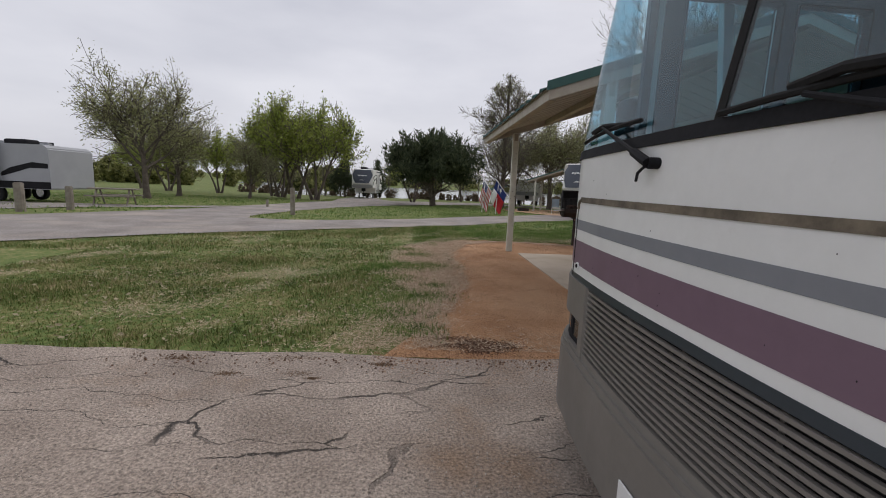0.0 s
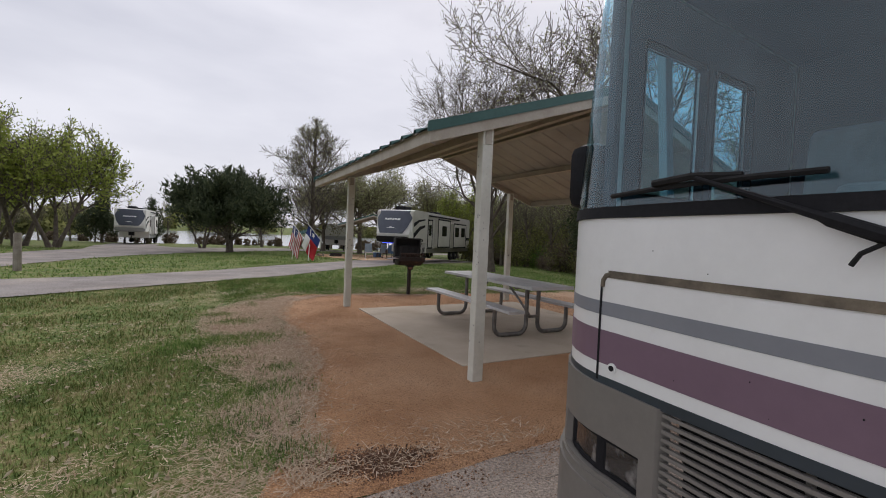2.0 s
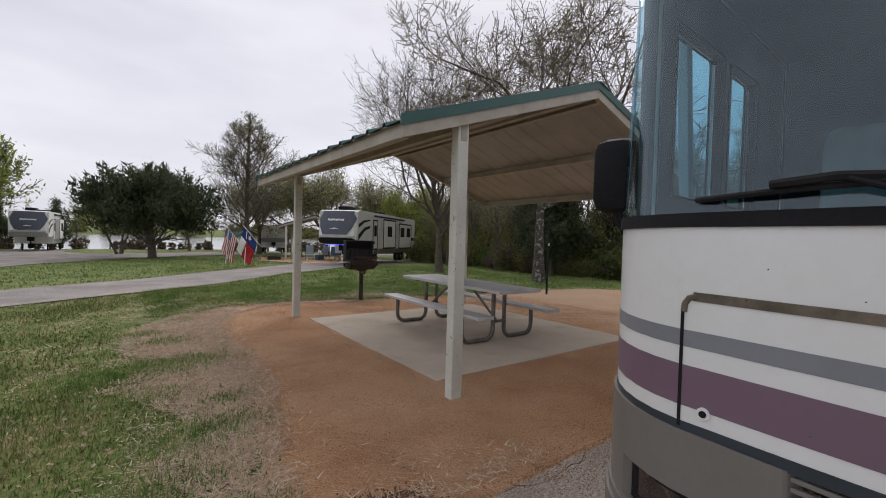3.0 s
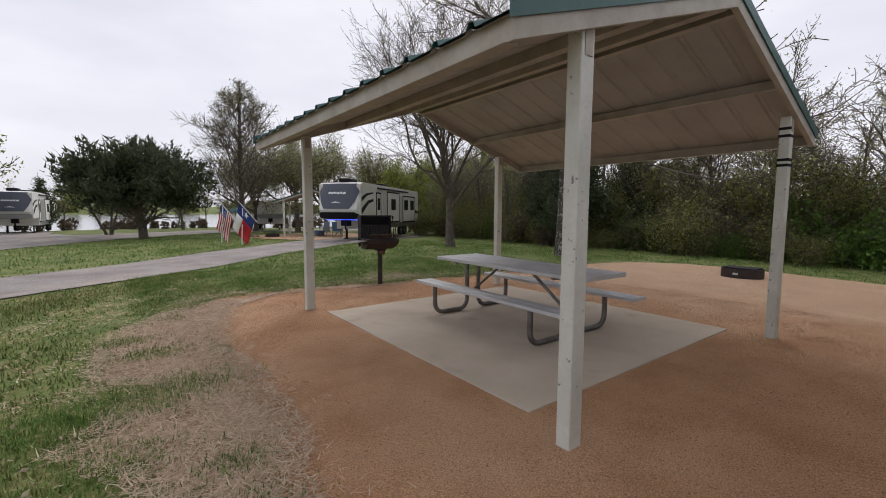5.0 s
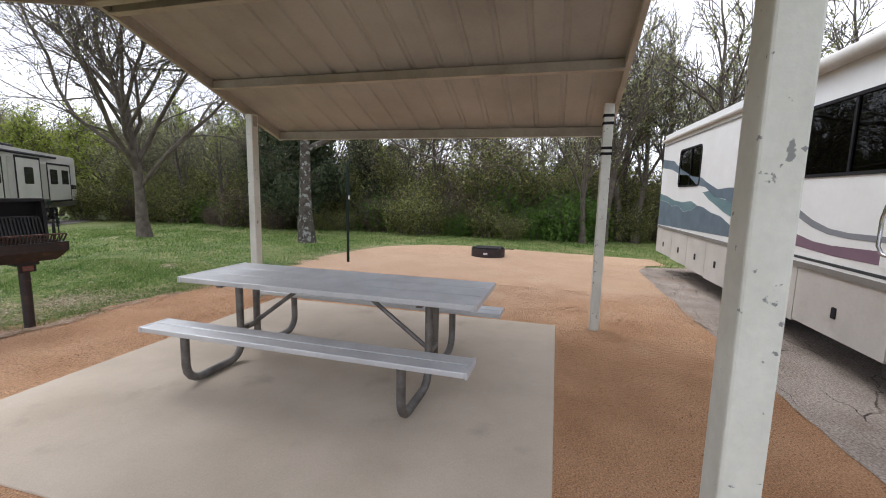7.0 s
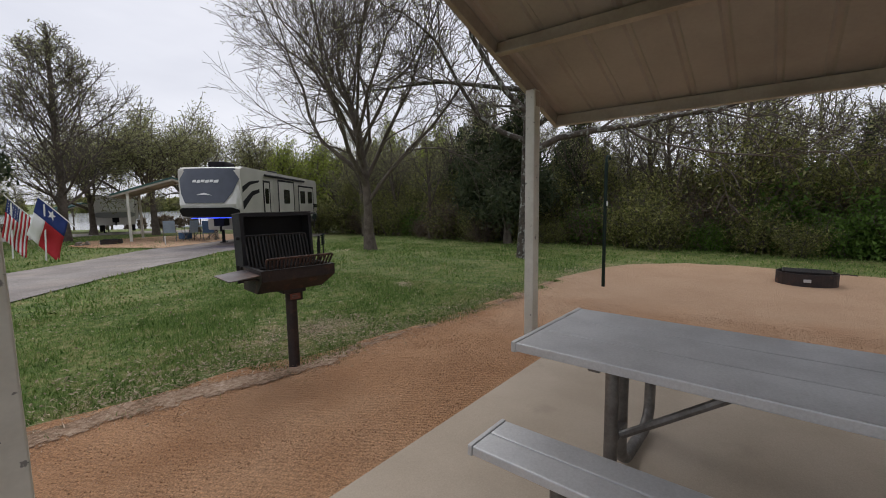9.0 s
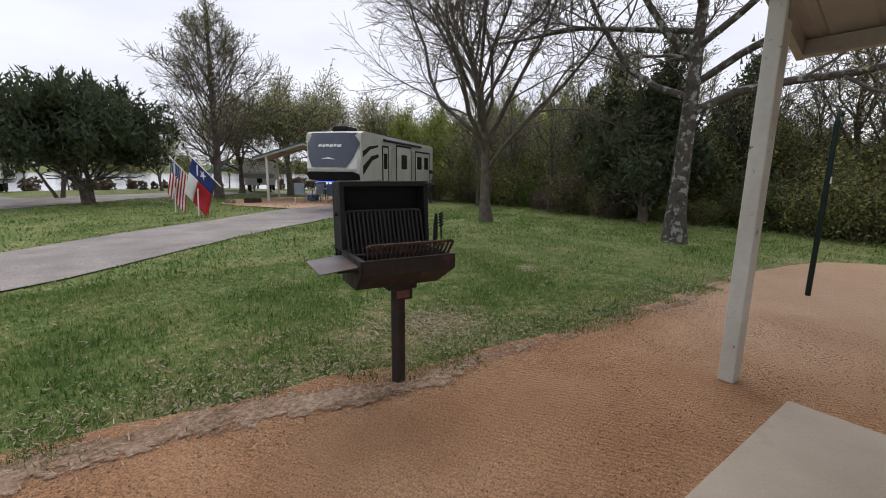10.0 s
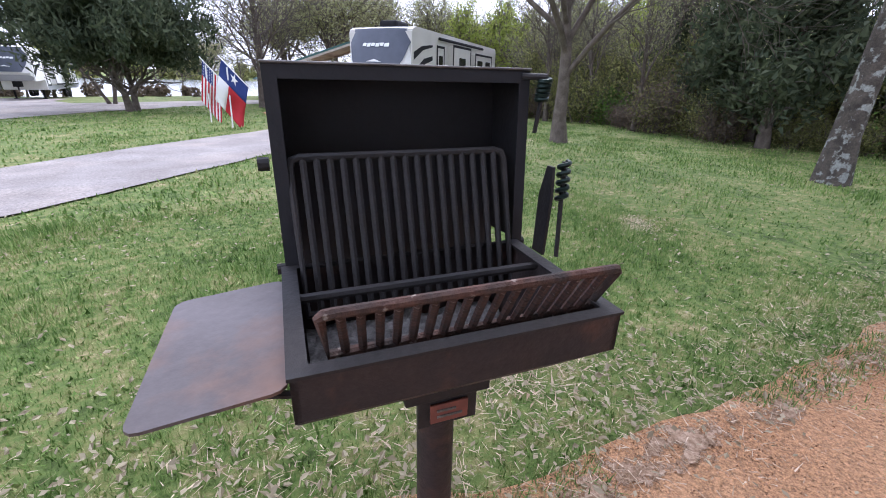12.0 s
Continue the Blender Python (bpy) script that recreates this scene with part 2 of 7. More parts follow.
def dry_lit_ground(m, x0, x1, col):
    """Paler grit beyond x0, ragged along its edge: partly dry, driven-on ground, partly open light put into the colour.
    """
    n, l = m.node_tree.nodes, m.node_tree.links
    b = n["Principled BSDF"]
    geo, sep, tex = n.new("ShaderNodeNewGeometry"), n.new("ShaderNodeSeparateXYZ"), n.new("ShaderNodeTexNoise")
    tex.inputs["Scale"].default_value, tex.inputs["Detail"].default_value = 0.9, 7.0
    l.new(geo.outputs["Position"], sep.inputs["Vector"])
    l.new(geo.outputs["Position"], tex.inputs["Vector"])
    add, rg, mx = n.new("ShaderNodeMath"), n.new("ShaderNodeMapRange"), n.new("ShaderNodeMix")
    add.operation, add.inputs[1].default_value = "MULTIPLY_ADD", 5.0
    l.new(tex.outputs["Fac"], add.inputs[0])
    l.new(sep.outputs["X"], add.inputs[2])
    rg.inputs["From Min"].default_value, rg.inputs["From Max"].default_value, rg.inputs["To Max"].default_value = x0 + 2.5, x1 + 2.5, 0.65
    l.new(add.outputs["Value"], rg.inputs["Value"])
    mx.data_type = "RGBA"
    mx.inputs["B"].default_value = (*col, 1)
    l.new(rg.outputs["Result"], mx.inputs["Factor"])
    l.new(b.inputs["Base Color"].links[0].from_socket, mx.inputs["A"])
    l.new(mx.outputs["Result"], b.inputs["Base Color"])


def raked(m):
    """Fine rake marks across the grit, coming and going."""
    n, l = m.node_tree.nodes, m.node_tree.links
    geo, mp, wave = n.new("ShaderNodeNewGeometry"), n.new("ShaderNodeMapping"), n.new("ShaderNodeTexWave")
    mp.inputs["Rotation"].default_value = (0, 0, radians(-32))
    wave.inputs["Scale"].default_value, wave.inputs["Distortion"].default_value, wave.inputs["Detail"].default_value, wave.inputs["Detail Scale"].default_value = 9.0, 5.0, 3.0, 1.2
    l.new(geo.outputs["Position"], mp.inputs["Vector"])
    l.new(mp.outputs["Vector"], wave.inputs["Vector"])
    bp = n.new("ShaderNodeBump")
    bp.inputs["Strength"].default_value, bp.inputs["Distance"].default_value = 0.35, 0.012
    l.new(wave.outputs["Fac"], bp.inputs["Height"])
    old = n["Principled BSDF"].inputs["Normal"].links[0].from_node
    l.new(bp.outputs["Normal"], old.inputs["Normal"])


raked(M_DIRT)
# dry grit, plus the brighter light outside the roof, mixed in as colour
dry_lit_ground(M_DIRT, 6.8, 9.5, (0.56, 0.39, 0.26))
M_SOIL = turf_mat("lawn_turf", ((0.05, (0.05, 0.075, 0.018)), (0.4, (0.115, 0.165, 0.042)), (0.7, (0.18, 0.19, 0.065)), (1.0, (0.36, 0.29, 0.165))), bump=0.7)
def ragged(m):
    """Let the ground show through towards the rim, in small ragged flecks."""
    n, l = m.node_tree.nodes, m.node_tree.links
    att, geo, tex = n.new("ShaderNodeAttribute"), n.new("ShaderNodeNewGeometry"), n.new("ShaderNodeTexNoise")
    att.attribute_name = "cover"
    tex.inputs["Scale"].default_value, tex.inputs["Detail"].default_value, tex.inputs["Roughness"].default_value = 9.0, 6.0, 0.75
    l.new(geo.outputs["Position"], tex.inputs["Vector"])
    q, rg, tr, mx = n.new("ShaderNodeMath"), n.new("ShaderNodeMapRange"), n.new("ShaderNodeBsdfTransparent"), n.new("ShaderNodeMixShader")
    q.operation, q.inputs[1].default_value = "MULTIPLY_ADD", 0.55
    l.new(att.outputs["Fac"], q.inputs[0])
    l.new(tex.outputs["Fac"], q.inputs[2])
    rg.inputs["From Min"].default_value, rg.inputs["From Max"].default_value = 0.77, 0.84
    l.new(q.outputs["Value"], rg.inputs["Value"])
    l.new(rg.outputs["Result"], mx.inputs["Fac"])
    l.new(tr.outputs["BSDF"], mx.inputs[1])
    l.new(n["Principled BSDF"].outputs["BSDF"], mx.inputs[2])
    l.new(mx.outputs["Shader"], n["Material Output"].inputs["Surface"])


M_MAT = turf_mat("dead_straw_mat", ((0.0, (0.12, 0.09, 0.05)), (0.3, (0.27, 0.175, 0.112)), (0.6, (0.42, 0.295, 0.205)), (1.0, (0.62, 0.49, 0.38))), mid=26.0, broad=1.6, bump=0.8, sway=0.4)
ragged(M_MAT)
M_ROAD = mat("chip_seal_road", (0.29, 0.262, 0.245), (0.215, 0.19, 0.175), rough=0.92, scale=0.9, fine=30.0, bump=0.5, grain=0.4, space="World", alt=(0.36, 0.31, 0.27), alt_scale=0.5, alt_low=0.5, alt_high=0.7)
M_CONCRETE = mat("broomed_concrete", (0.5, 0.425, 0.335), (0.425, 0.357, 0.277), rough=0.85, scale=1.3, fine=120.0, bump=0.12, grain=0.1, alt=(0.36, 0.3, 0.235), alt_scale=2.2, alt_low=0.6, alt_high=0.75)
M_POST = mat("chipped_cream_paint", (0.63, 0.63, 0.565), (0.54, 0.535, 0.47), rough=0.5, scale=3.0, fine=25.0, bump=0.08, grain=0.06, alt=(0.2, 0.2, 0.19), alt_scale=19.0, alt_low=0.66, alt_high=0.69)
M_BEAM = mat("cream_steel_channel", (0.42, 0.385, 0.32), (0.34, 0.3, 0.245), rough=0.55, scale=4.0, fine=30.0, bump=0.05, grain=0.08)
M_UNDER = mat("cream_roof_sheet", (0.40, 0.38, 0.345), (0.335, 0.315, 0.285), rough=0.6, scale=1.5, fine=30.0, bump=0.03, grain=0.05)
M_GREEN = mat("green_roof_steel", (0.025, 0.085, 0.075), (0.035, 0.1, 0.09), rough=0.42, scale=2.0, fine=25.0, bump=0.03, grain=0.1)
M_ALU = mat("brushed_aluminium", (0.62, 0.63, 0.645), (0.53, 0.54, 0.555), rough=0.45, metal=0.4, scale=4.0, fine=90.0, bump=0.05, grain=0.1)
M_PIPE = mat("galvanised_pipe", (0.22, 0.21, 0.2), (0.14, 0.13, 0.12), rough=0.5, metal=0.7, scale=9.0, fine=60.0, bump=0.08)
M_IRON = mat("sooty_black_steel", (0.017, 0.016, 0.017), (0.032, 0.027, 0.025), rough=0.65, metal=0.2, scale=6.0, fine=70.0, bump=0.15, grain=0.25)
M_SOOT = mat("sooted_lid_inside", (0.008, 0.008, 0.011), (0.014, 0.013, 0.015), rough=0.7, scale=5.0, fine=60.0, bump=0.1)
M_RUST = mat("rusty_steel", (0.045, 0.031, 0.028), (0.028, 0.024, 0.025), rough=0.6, metal=0.3, scale=5.0, fine=60.0, bump=0.2, grain=0.25, alt=(0.12, 0.058, 0.04), alt_scale=7.0, alt_low=0.57, alt_high=0.75)
M_SHELF = mat("scorched_shelf_steel", (0.15, 0.128, 0.125), (0.105, 0.088, 0.085), rough=0.48, metal=0.3, scale=3.5, fine=40.0, bump=0.06, grain=0.12, alt=(0.2, 0.115, 0.08), alt_scale=4.5, alt_low=0.52, alt_high=0.72)
M_PLATE = mat("red_brown_plate", (0.24, 0.075, 0.05), (0.16, 0.055, 0.04), rough=0.6, scale=30.0, bump=0.1)
M_RUSTBAR = mat("burnt_rusty_bars", (0.1, 0.045, 0.03), (0.045, 0.035, 0.03), rough=0.75, metal=0.25, scale=14.0, fine=80.0, bump=0.35, grain=0.3, alt=(0.3, 0.25, 0.21), alt_scale=30.0, alt_low=0.64, alt_high=0.7)
M_ASH = mat("grey_ash", (0.2, 0.19, 0.18), (0.08, 0.075, 0.07), rough=1.0, scale=20.0, fine=90.0, bump=0.5, grain=0.4)
M_COIL = mat("dark_green_coil", (0.012, 0.026, 0.02), rough=0.45, metal=0.6, bump=0.05)
M_WHITE = mat("aged_white_gelcoat", (0.775, 0.785, 0.775), (0.715, 0.72, 0.705), rough=0.33, scale=1.6, fine=18.0, bump=0.01, grain=0.025, coat=0.2, alt=(0.6, 0.58, 0.53), alt_scale=5.0, alt_low=0.66, alt_high=0.82)
M_TAUPE = mat("taupe_plastic", (0.19, 0.178, 0.16), (0.165, 0.153, 0.138), rough=0.5, scale=2.0, fine=30.0, bump=0.02, grain=0.05)
M_SKIRT = mat("light_grey_skirt", (0.5, 0.48, 0.44), (0.43, 0.41, 0.375), rough=0.5, scale=2.2, fine=30.0, bump=0.02, grain=0.05, alt=(0.36, 0.33, 0.29), alt_scale=3.0, alt_low=0.62, alt_high=0.8)
M_PURPLE = mat("faded_plum_paint", (0.185, 0.118, 0.16), (0.17, 0.108, 0.146), rough=0.42, scale=3.0, fine=20.0, bump=0.01, grain=0.04)
M_GREY = mat("grey_stripe_paint", (0.225, 0.235, 0.26), (0.2, 0.21, 0.235), rough=0.42, scale=3.0, fine=20.0, bump=0.01, grain=0.04)
M_NAVY = mat("dark_slate_paint", (0.035, 0.048, 0.06), rough=0.42, bump=0.01, grain=0.04)
M_TEAL = mat("faded_teal_paint", (0.14, 0.23, 0.24), (0.12, 0.19, 0.21), rough=0.45, bump=0.01, grain=0.04)
M_SLATE = mat("slate_blue_paint", (0.12, 0.16, 0.2), (0.1, 0.135, 0.17), rough=0.45, bump=0.01, grain=0.04)
M_GROOVE = mat("grimy_groove", (0.2, 0.165, 0.12), (0.1, 0.085, 0.065), rough=0.9, scale=8.0, bump=0.1)
M_RUBBER = mat("black_rubber", (0.018, 0.018, 0.019), (0.026, 0.026, 0.026), rough=0.85, scale=10.0, fine=50.0, bump=0.1)
M_BLACK = mat("black_plastic", (0.013, 0.013, 0.015), (0.02, 0.02, 0.022), rough=0.7, scale=5.0, bump=0.04)
for m in (M_RUBBER, M_BLACK):
    m.node_tree.nodes["Principled BSDF"].inputs["Specular IOR Level"].default_value = 0.12
M_CHROME = mat("dull_chrome", (0.62, 0.62, 0.63), (0.5, 0.5, 0.5), rough=0.22, metal=1.0, scale=8.0, bump=0.02)
# dark lens; its pale blotches are glass highlights painted into the colour
M_LENS = mat("headlamp_lens_with_glints", (0.035, 0.035, 0.037), (0.4, 0.4, 0.4), rough=0.06, metal=0.3, scale=7.0, fine=40.0, bump=0.3, low=0.48, high=0.66, coat=1.0)
M_SEAT = mat("grey_seat_cloth", (0.28, 0.26, 0.24), (0.2, 0.185, 0.17), rough=0.95, scale=6.0, bump=0.2)
# cab dimness and bluish sky reflection are put into this dark colour
M_LINER = mat("cab_shade_lining", (0.06, 0.075, 0.09), (0.042, 0.053, 0.066), rough=0.9, scale=2.0, bump=0.05)
M_WS = glass_mat("windscreen_glass", (0.66, 0.84, 0.9), base=0.07)
M_WIN = glass_mat("tinted_window_glass", (0.10, 0.11, 0.11))
M_BARK = mat("grey_brown_bark", (0.145, 0.118, 0.095), (0.085, 0.068, 0.055), rough=0.95, scale=5.0, fine=45.0, bump=0.7, grain=0.35)
M_LICHEN = mat("lichened_bark", (0.1, 0.083, 0.066), (0.05, 0.041, 0.034), rough=0.95, scale=7.0, fine=38.0, bump=0.9, grain=0.4, alt=(0.27, 0.28, 0.255), alt_scale=9.0, alt_low=0.54, alt_high=0.61)
M_TWIG = mat("dark_twigs", (0.15, 0.125, 0.105), (0.1, 0.083, 0.068), rough=0.95, scale=5.0, bump=0.2)
M_WOOD = mat("weathered_timber", (0.28, 0.25, 0.21), (0.2, 0.17, 0.14), rough=0.9, scale=5.0, fine=50.0, bump=0.4)
L_BUD = leaf_mat("pale_olive_buds", (0.22, 0.22, 0.1), (0.42, 0.43, 0.22))
L_SPRING = leaf_mat("yellow_green_spring_leaves", (0.19, 0.25, 0.045), (0.38, 0.42, 0.1))
L_OLIVE = leaf_mat("olive_thicket_leaves", (0.06, 0.075, 0.025), (0.36, 0.36, 0.125))
L_CEDAR = leaf_mat("dark_cedar_sprays", (0.038, 0.055, 0.03), (0.11, 0.13, 0.07), rough=0.8)
L_BRUSH = leaf_mat("bright_green_brush", (0.06, 0.12, 0.02), (0.14, 0.24, 0.045))
L_DRYBRUSH = leaf_mat("brown_brush", (0.1, 0.075, 0.055), (0.19, 0.145, 0.1))
L_GRASS = turf_mat("lawn_blades", ((0.0, (0.06, 0.115, 0.022)), (0.42, (0.14, 0.235, 0.055)), (0.75, (0.24, 0.32, 0.095)), (1.1, (0.42, 0.39, 0.2))), leafy=0.35)
L_LAWN = turf_mat("dry_lawn_blades", ((0.0, (0.052, 0.082, 0.018)), (0.4, (0.13, 0.165, 0.044)), (0.7, (0.225, 0.212, 0.085)), (1.0, (0.43, 0.345, 0.215))), leafy=0.32)
L_DRY = leaf_mat("straw_blades", (0.36, 0.26, 0.17), (0.74, 0.61, 0.47), rough=0.9)
L_FALLEN = leaf_mat("fallen_leaves", (0.2, 0.16, 0.1), (0.46, 0.4, 0.28), rough=0.9)
M_WATER = mat("lake_water", (0.33, 0.35, 0.37), (0.36, 0.38, 0.4), rough=0.12, scale=0.05, fine=0.8, bump=0.15, grain=0.03, space="World")


def asphalt():
    """Worn chip-seal paving with long cracks and brown stains."""
    m = mat("cracked_asphalt", (0.4, 0.33, 0.275), (0.275, 0.222, 0.182), rough=0.92, scale=1.5, fine=60.0, bump=0.9, grain=0.75, space="World", alt=(0.26, 0.175, 0.115), alt_scale=0.9, alt_low=0.55, alt_high=0.72)
    n, l = m.node_tree.nodes, m.node_tree.links
    b = n["Principled BSDF"]
    geo = n.new("ShaderNodeNewGeometry")
    wob = n.new("ShaderNodeTexNoise")
    wob.inputs["Scale"].default_value, wob.inputs["Detail"].default_value = 2.2, 6.0
    add = n.new("ShaderNodeVectorMath")
    add.operation = "MULTIPLY_ADD"
    add.inputs[1].default_value = (0.55, 0.4, 0.0)
    mp2 = n.new("ShaderNodeMapping")
    mp2.inputs["Scale"].default_value = (0.27, 1.25, 0.0)
    vor = n.new("ShaderNodeTexVoronoi")
    vor.feature = "DISTANCE_TO_EDGE"
    vor.inputs["Scale"].default_value = 2.5
    l.new(geo.outputs["Position"], wob.inputs["Vector"])
    l.new(wob.outputs["Color"], add.inputs[0])
    l.new(geo.outputs["Position"], add.inputs[2])
    l.new(add.outputs["Vector"], mp2.inputs["Vector"])
    l.new(mp2.outputs["Vector"], vor.inputs["Vector"])
    rng = n.new("ShaderNodeMapRange")
    rng.inputs["From Min"].default_value, rng.inputs["From Max"].default_value = 0.003, 0.011
    l.new(vor.outputs["Distance"], rng.inputs["Value"])
    gap = n.new("ShaderNodeTexNoise")
    gap.inputs["Scale"].default_value = 1.1
    l.new(geo.outputs["Position"], gap.inputs["Vector"])
    gr = n.new("ShaderNodeMapRange")
    gr.inputs["From Min"].default_value, gr.inputs["From Max"].default_value = 0.47, 0.56
    l.new(gap.outputs["Fac"], gr.inputs["Value"])
    mxm = n.new("ShaderNodeMath")
    mxm.operation = "MAXIMUM"
    l.new(rng.outputs["Result"], mxm.inputs[0])
    l.new(gr.outputs["Result"], mxm.inputs[1])
    mix = n.new("ShaderNodeMix")
    mix.data_type = "RGBA"
    mix.inputs["A"].default_value = (0.055, 0.045, 0.038, 1)
    l.new(mxm.outputs["Value"], mix.inputs["Factor"])
    l.new(b.inputs["Base Color"].links[0].from_socket, mix.inputs["B"])
    l.new(mix.outputs["Result"], b.inputs["Base Color"])
    old = b.inputs["Normal"].links[0].from_node
    bp = n.new("ShaderNodeBump")
    bp.inputs["Strength"].default_value, bp.inputs["Distance"].default_value = 0.8, 0.03
    l.new(mxm.outputs["Value"], bp.inputs["Height"])
    l.new(bp.outputs["Normal"], old.inputs["Normal"])
    return m


M_ASPHALT = asphalt()

# ---- ground, roads, lake ----
from mathutils import geometry


def jag(outline, step, amp, seed):
    """An outline cut into short steps and shifted a little at random, smoothly."""
    out, k = [], len(outline)
    for i in range(k):
        a, b = Vector(outline[i]).to_2d(), Vector(outline[(i + 1) % k]).to_2d()
        n = max(1, int((b - a).length / step))
        for j in range(n):
            p = a.lerp(b, j / n)
            q = Vector((p.x, p.y, seed))
            d = Vector((noise.noise(q * 1.1) + 0.6 * noise.noise(q * 3.7) + 0.4 * noise.noise(q * 9.1), noise.noise(q * 1.1 + Vector((31, 7, 3))) + 0.6 * noise.noise(q * 3.7 + Vector((5, 9, 1)))))
            out.append((p.x + amp * d.x, p.y + amp * d.y))
    return out


def inside(poly, x, y):
    hit, k = False, len(poly)
    j = k - 1
    for i in range(k):
        xi, yi = poly[i]
        xj, yj = poly[j]
        if (yi > y) != (yj > y) and x < (xj - xi) * (y - yi) / (yj - yi) + xi:
            hit = not hit
        j = i
    return hit


def inside_many(poly, x, y):
    hit = np.zeros(len(x), bool)
    j = len(poly) - 1
    for i in range(len(poly)):
        xi, yi = poly[i]
        xj, yj = poly[j]
        if yi != yj:
            hit ^= ((yi > y) != (yj > y)) & (x < (xj - xi) * (y - yi) / (yj - yi) + xi)
        j = i
    return hit


def sheet(name, outline, step, lift, material, label, category, rough=0.0):
    """A piece of ground cover that follows the land."""
    xs, ys = [p[0] for p in outline], [p[1] for p in outline]
    pts = [Vector(p).to_2d() for p in outline]
    k = len(pts)
    gx = np.arange(min(xs) + step / 2, max(xs), step)
    gy = np.arange(min(ys) + step / 2, max(ys), step)
    grid = np.stack(np.meshgrid(gx, gy), -1).reshape(-1, 2) + np.random.default_rng(5).uniform(-0.2, 0.2, (len(gx) * len(gy), 2)) * step
    keep = inside_many(outline, grid[:, 0], grid[:, 1])
    pts += [Vector((float(a), float(b))) for a, b in grid[keep]]
    co, _, tris, *_ = geometry.delaunay_2d_cdt(pts, [], [list(range(k))], 1, 1e-4)
    verts = [(p.x, p.y, land(p.x, p.y) + lift + rough * (noise.noise((p.x * 2.3, p.y * 2.3, 0)) + 0.5 * noise.noise((p.x * 7, p.y * 7, 4)))) for p in co]
    faces = [tuple(t) if (co[t[1]] - co[t[0]]).cross(co[t[2]] - co[t[0]]) > 0 else tuple(reversed(t)) for t in tris]
    return tagged(new(name, raw(name, verts, faces, material, True)), label, category, kind="structure")


def steps(stops):
    """Grid lines: (from, to, spacing) in turn."""
    out = []
    for a, b, d in stops:
        out += list(np.arange(a, b, d))
    return out + [stops[-1][1]]


GX = steps([(-1500, -300, 200), (-300, -60, 20), (-60, -24, 3), (-24, 24, 0.6), (24, 60, 3), (60, 300, 20), (300, 1500, 200)])
GY = steps([(-600, -60, 90), (-60, -12, 6), (-12, 30, 0.6), (30, 60, 1.5), (60, 100, 2.5), (100, 310, 30), (310, 460, 25), (460, 2000, 220)])
gv = [(x, y, land(x, y)) for y in GY for x in GX]
gw = len(GX)
gf = [(j * gw + i, j * gw + i + 1, (j + 1) * gw + i + 1, (j + 1) * gw + i) for j in range(len(GY) - 1) for i in range(gw - 1)]
tagged(new("ground", raw("ground", gv, gf, M_SOIL, True)), "patchy green lawn sloping gently to the lake", "lawn", kind="structure")

DIRT = jag([(1.02, 4.72), (1.2, 5.2), (1.45, 6.0), (1.55, 6.9), (1.75, 7.6), (1.62, 8.4), (1.85, 9.3), (1.7, 10.2), (1.5, 11.2), (1.8, 11.95), (2.4, 12.45), (3.1, 12.45), (4.0, 12.3), (4.6, 12.3), (5.5, 12.05), (6.8, 11.95), (8.0, 11.85), (9.5, 11.9), (11.0, 11.95), (12.6, 11.75), (13.9, 11.4), (14.8, 10.4), (15.0, 9.3), (14.6, 7.3), (14.3, 5.5), (14.0, 4.1), (13.0, 4.0), (12.6, 4.5), (11.0, 4.72), (6.0, 4.74), (2.4, 4.72)], 0.12, 0.07, 3.0)
PAD = jag([(-9.5, 4.9), (-6.0, 4.9), (-2.0, 4.85), (0.6, 4.78), (1.5, 4.74), (2.4, 4.8), (6.0, 4.82), (9.0, 4.82), (11.6, 4.85), (12.3, 4.6), (12.6, 3.6), (12.6, 0.3), (12.0, -0.8), (6.0, -1.0), (-2.0, -1.6), (-6.0, -3.0), (-9.5, -3.2)], 0.14, 0.045, 8.0)
MAIN = jag([(-16, -14), (-9.0, -14), (-9.0, -3.2), (-8.6, 4.9), (-8.0, 7.6), (-6.4, 9.65), (-4.9, 11.1), (-2.5, 13.05), (1.5, 16.15), (2.85, 17.15), (4.2, 18.7), (6.9, 21.4), (9.4, 23.6), (14.0, 27.2), (20.5, 32.4), (18.4, 35.6), (12.0, 30.6), (9.3, 28.4), (6.05, 25.0), (4.4, 23.4), (1.6, 20.3), (-0.2, 18.6), (-1.7, 17.3), (-3.5, 16.6), (-4.9, 16.9), (-5.3, 18.2), (-4.9, 22.0), (-4.2, 25.5), (-2.6, 30.0), (-0.8, 34.0), (3.6, 40.2), (8.5, 44.0), (16.0, 47.0), (30.0, 49.0), (30.0, 53.5), (16.0, 52.5), (8.0, 50.5), (2.0, 47.6), (-2.0, 46.0), (-3.6, 49.0), (-3.8, 54.5), (-7.6, 54.5), (-7.4, 46.0), (-6.6, 38.0), (-7.9, 30.0), (-8.6, 23.0), (-9.4, 18.6), (-10.6, 15.5), (-12.2, 13.0), (-16, 10.0)], 0.4, 0.06, 5.0)
STRIP = jag([(-8.7, 22.6), (-8.3, 24.4), (-13.0, 21.6), (-24.0, 19.6), (-24.0, 15.0), (-13.2, 16.4), (-12.4, 18.9)], 0.4, 0.05, 2.0)
NSITE = jag([(7.6, 30.9), (9.2, 27.9), (11.2, 29.6), (18.5, 35.4), (16.0, 39.5), (11.5, 39.5), (8.6, 36.8), (7.2, 33.6)], 0.3, 0.12, 9.0)
sheet("dirt_patch", DIRT, 0.25, 0.012, M_DIRT, "raked red decomposed granite round the picnic shelter", "dirt", 0.005)
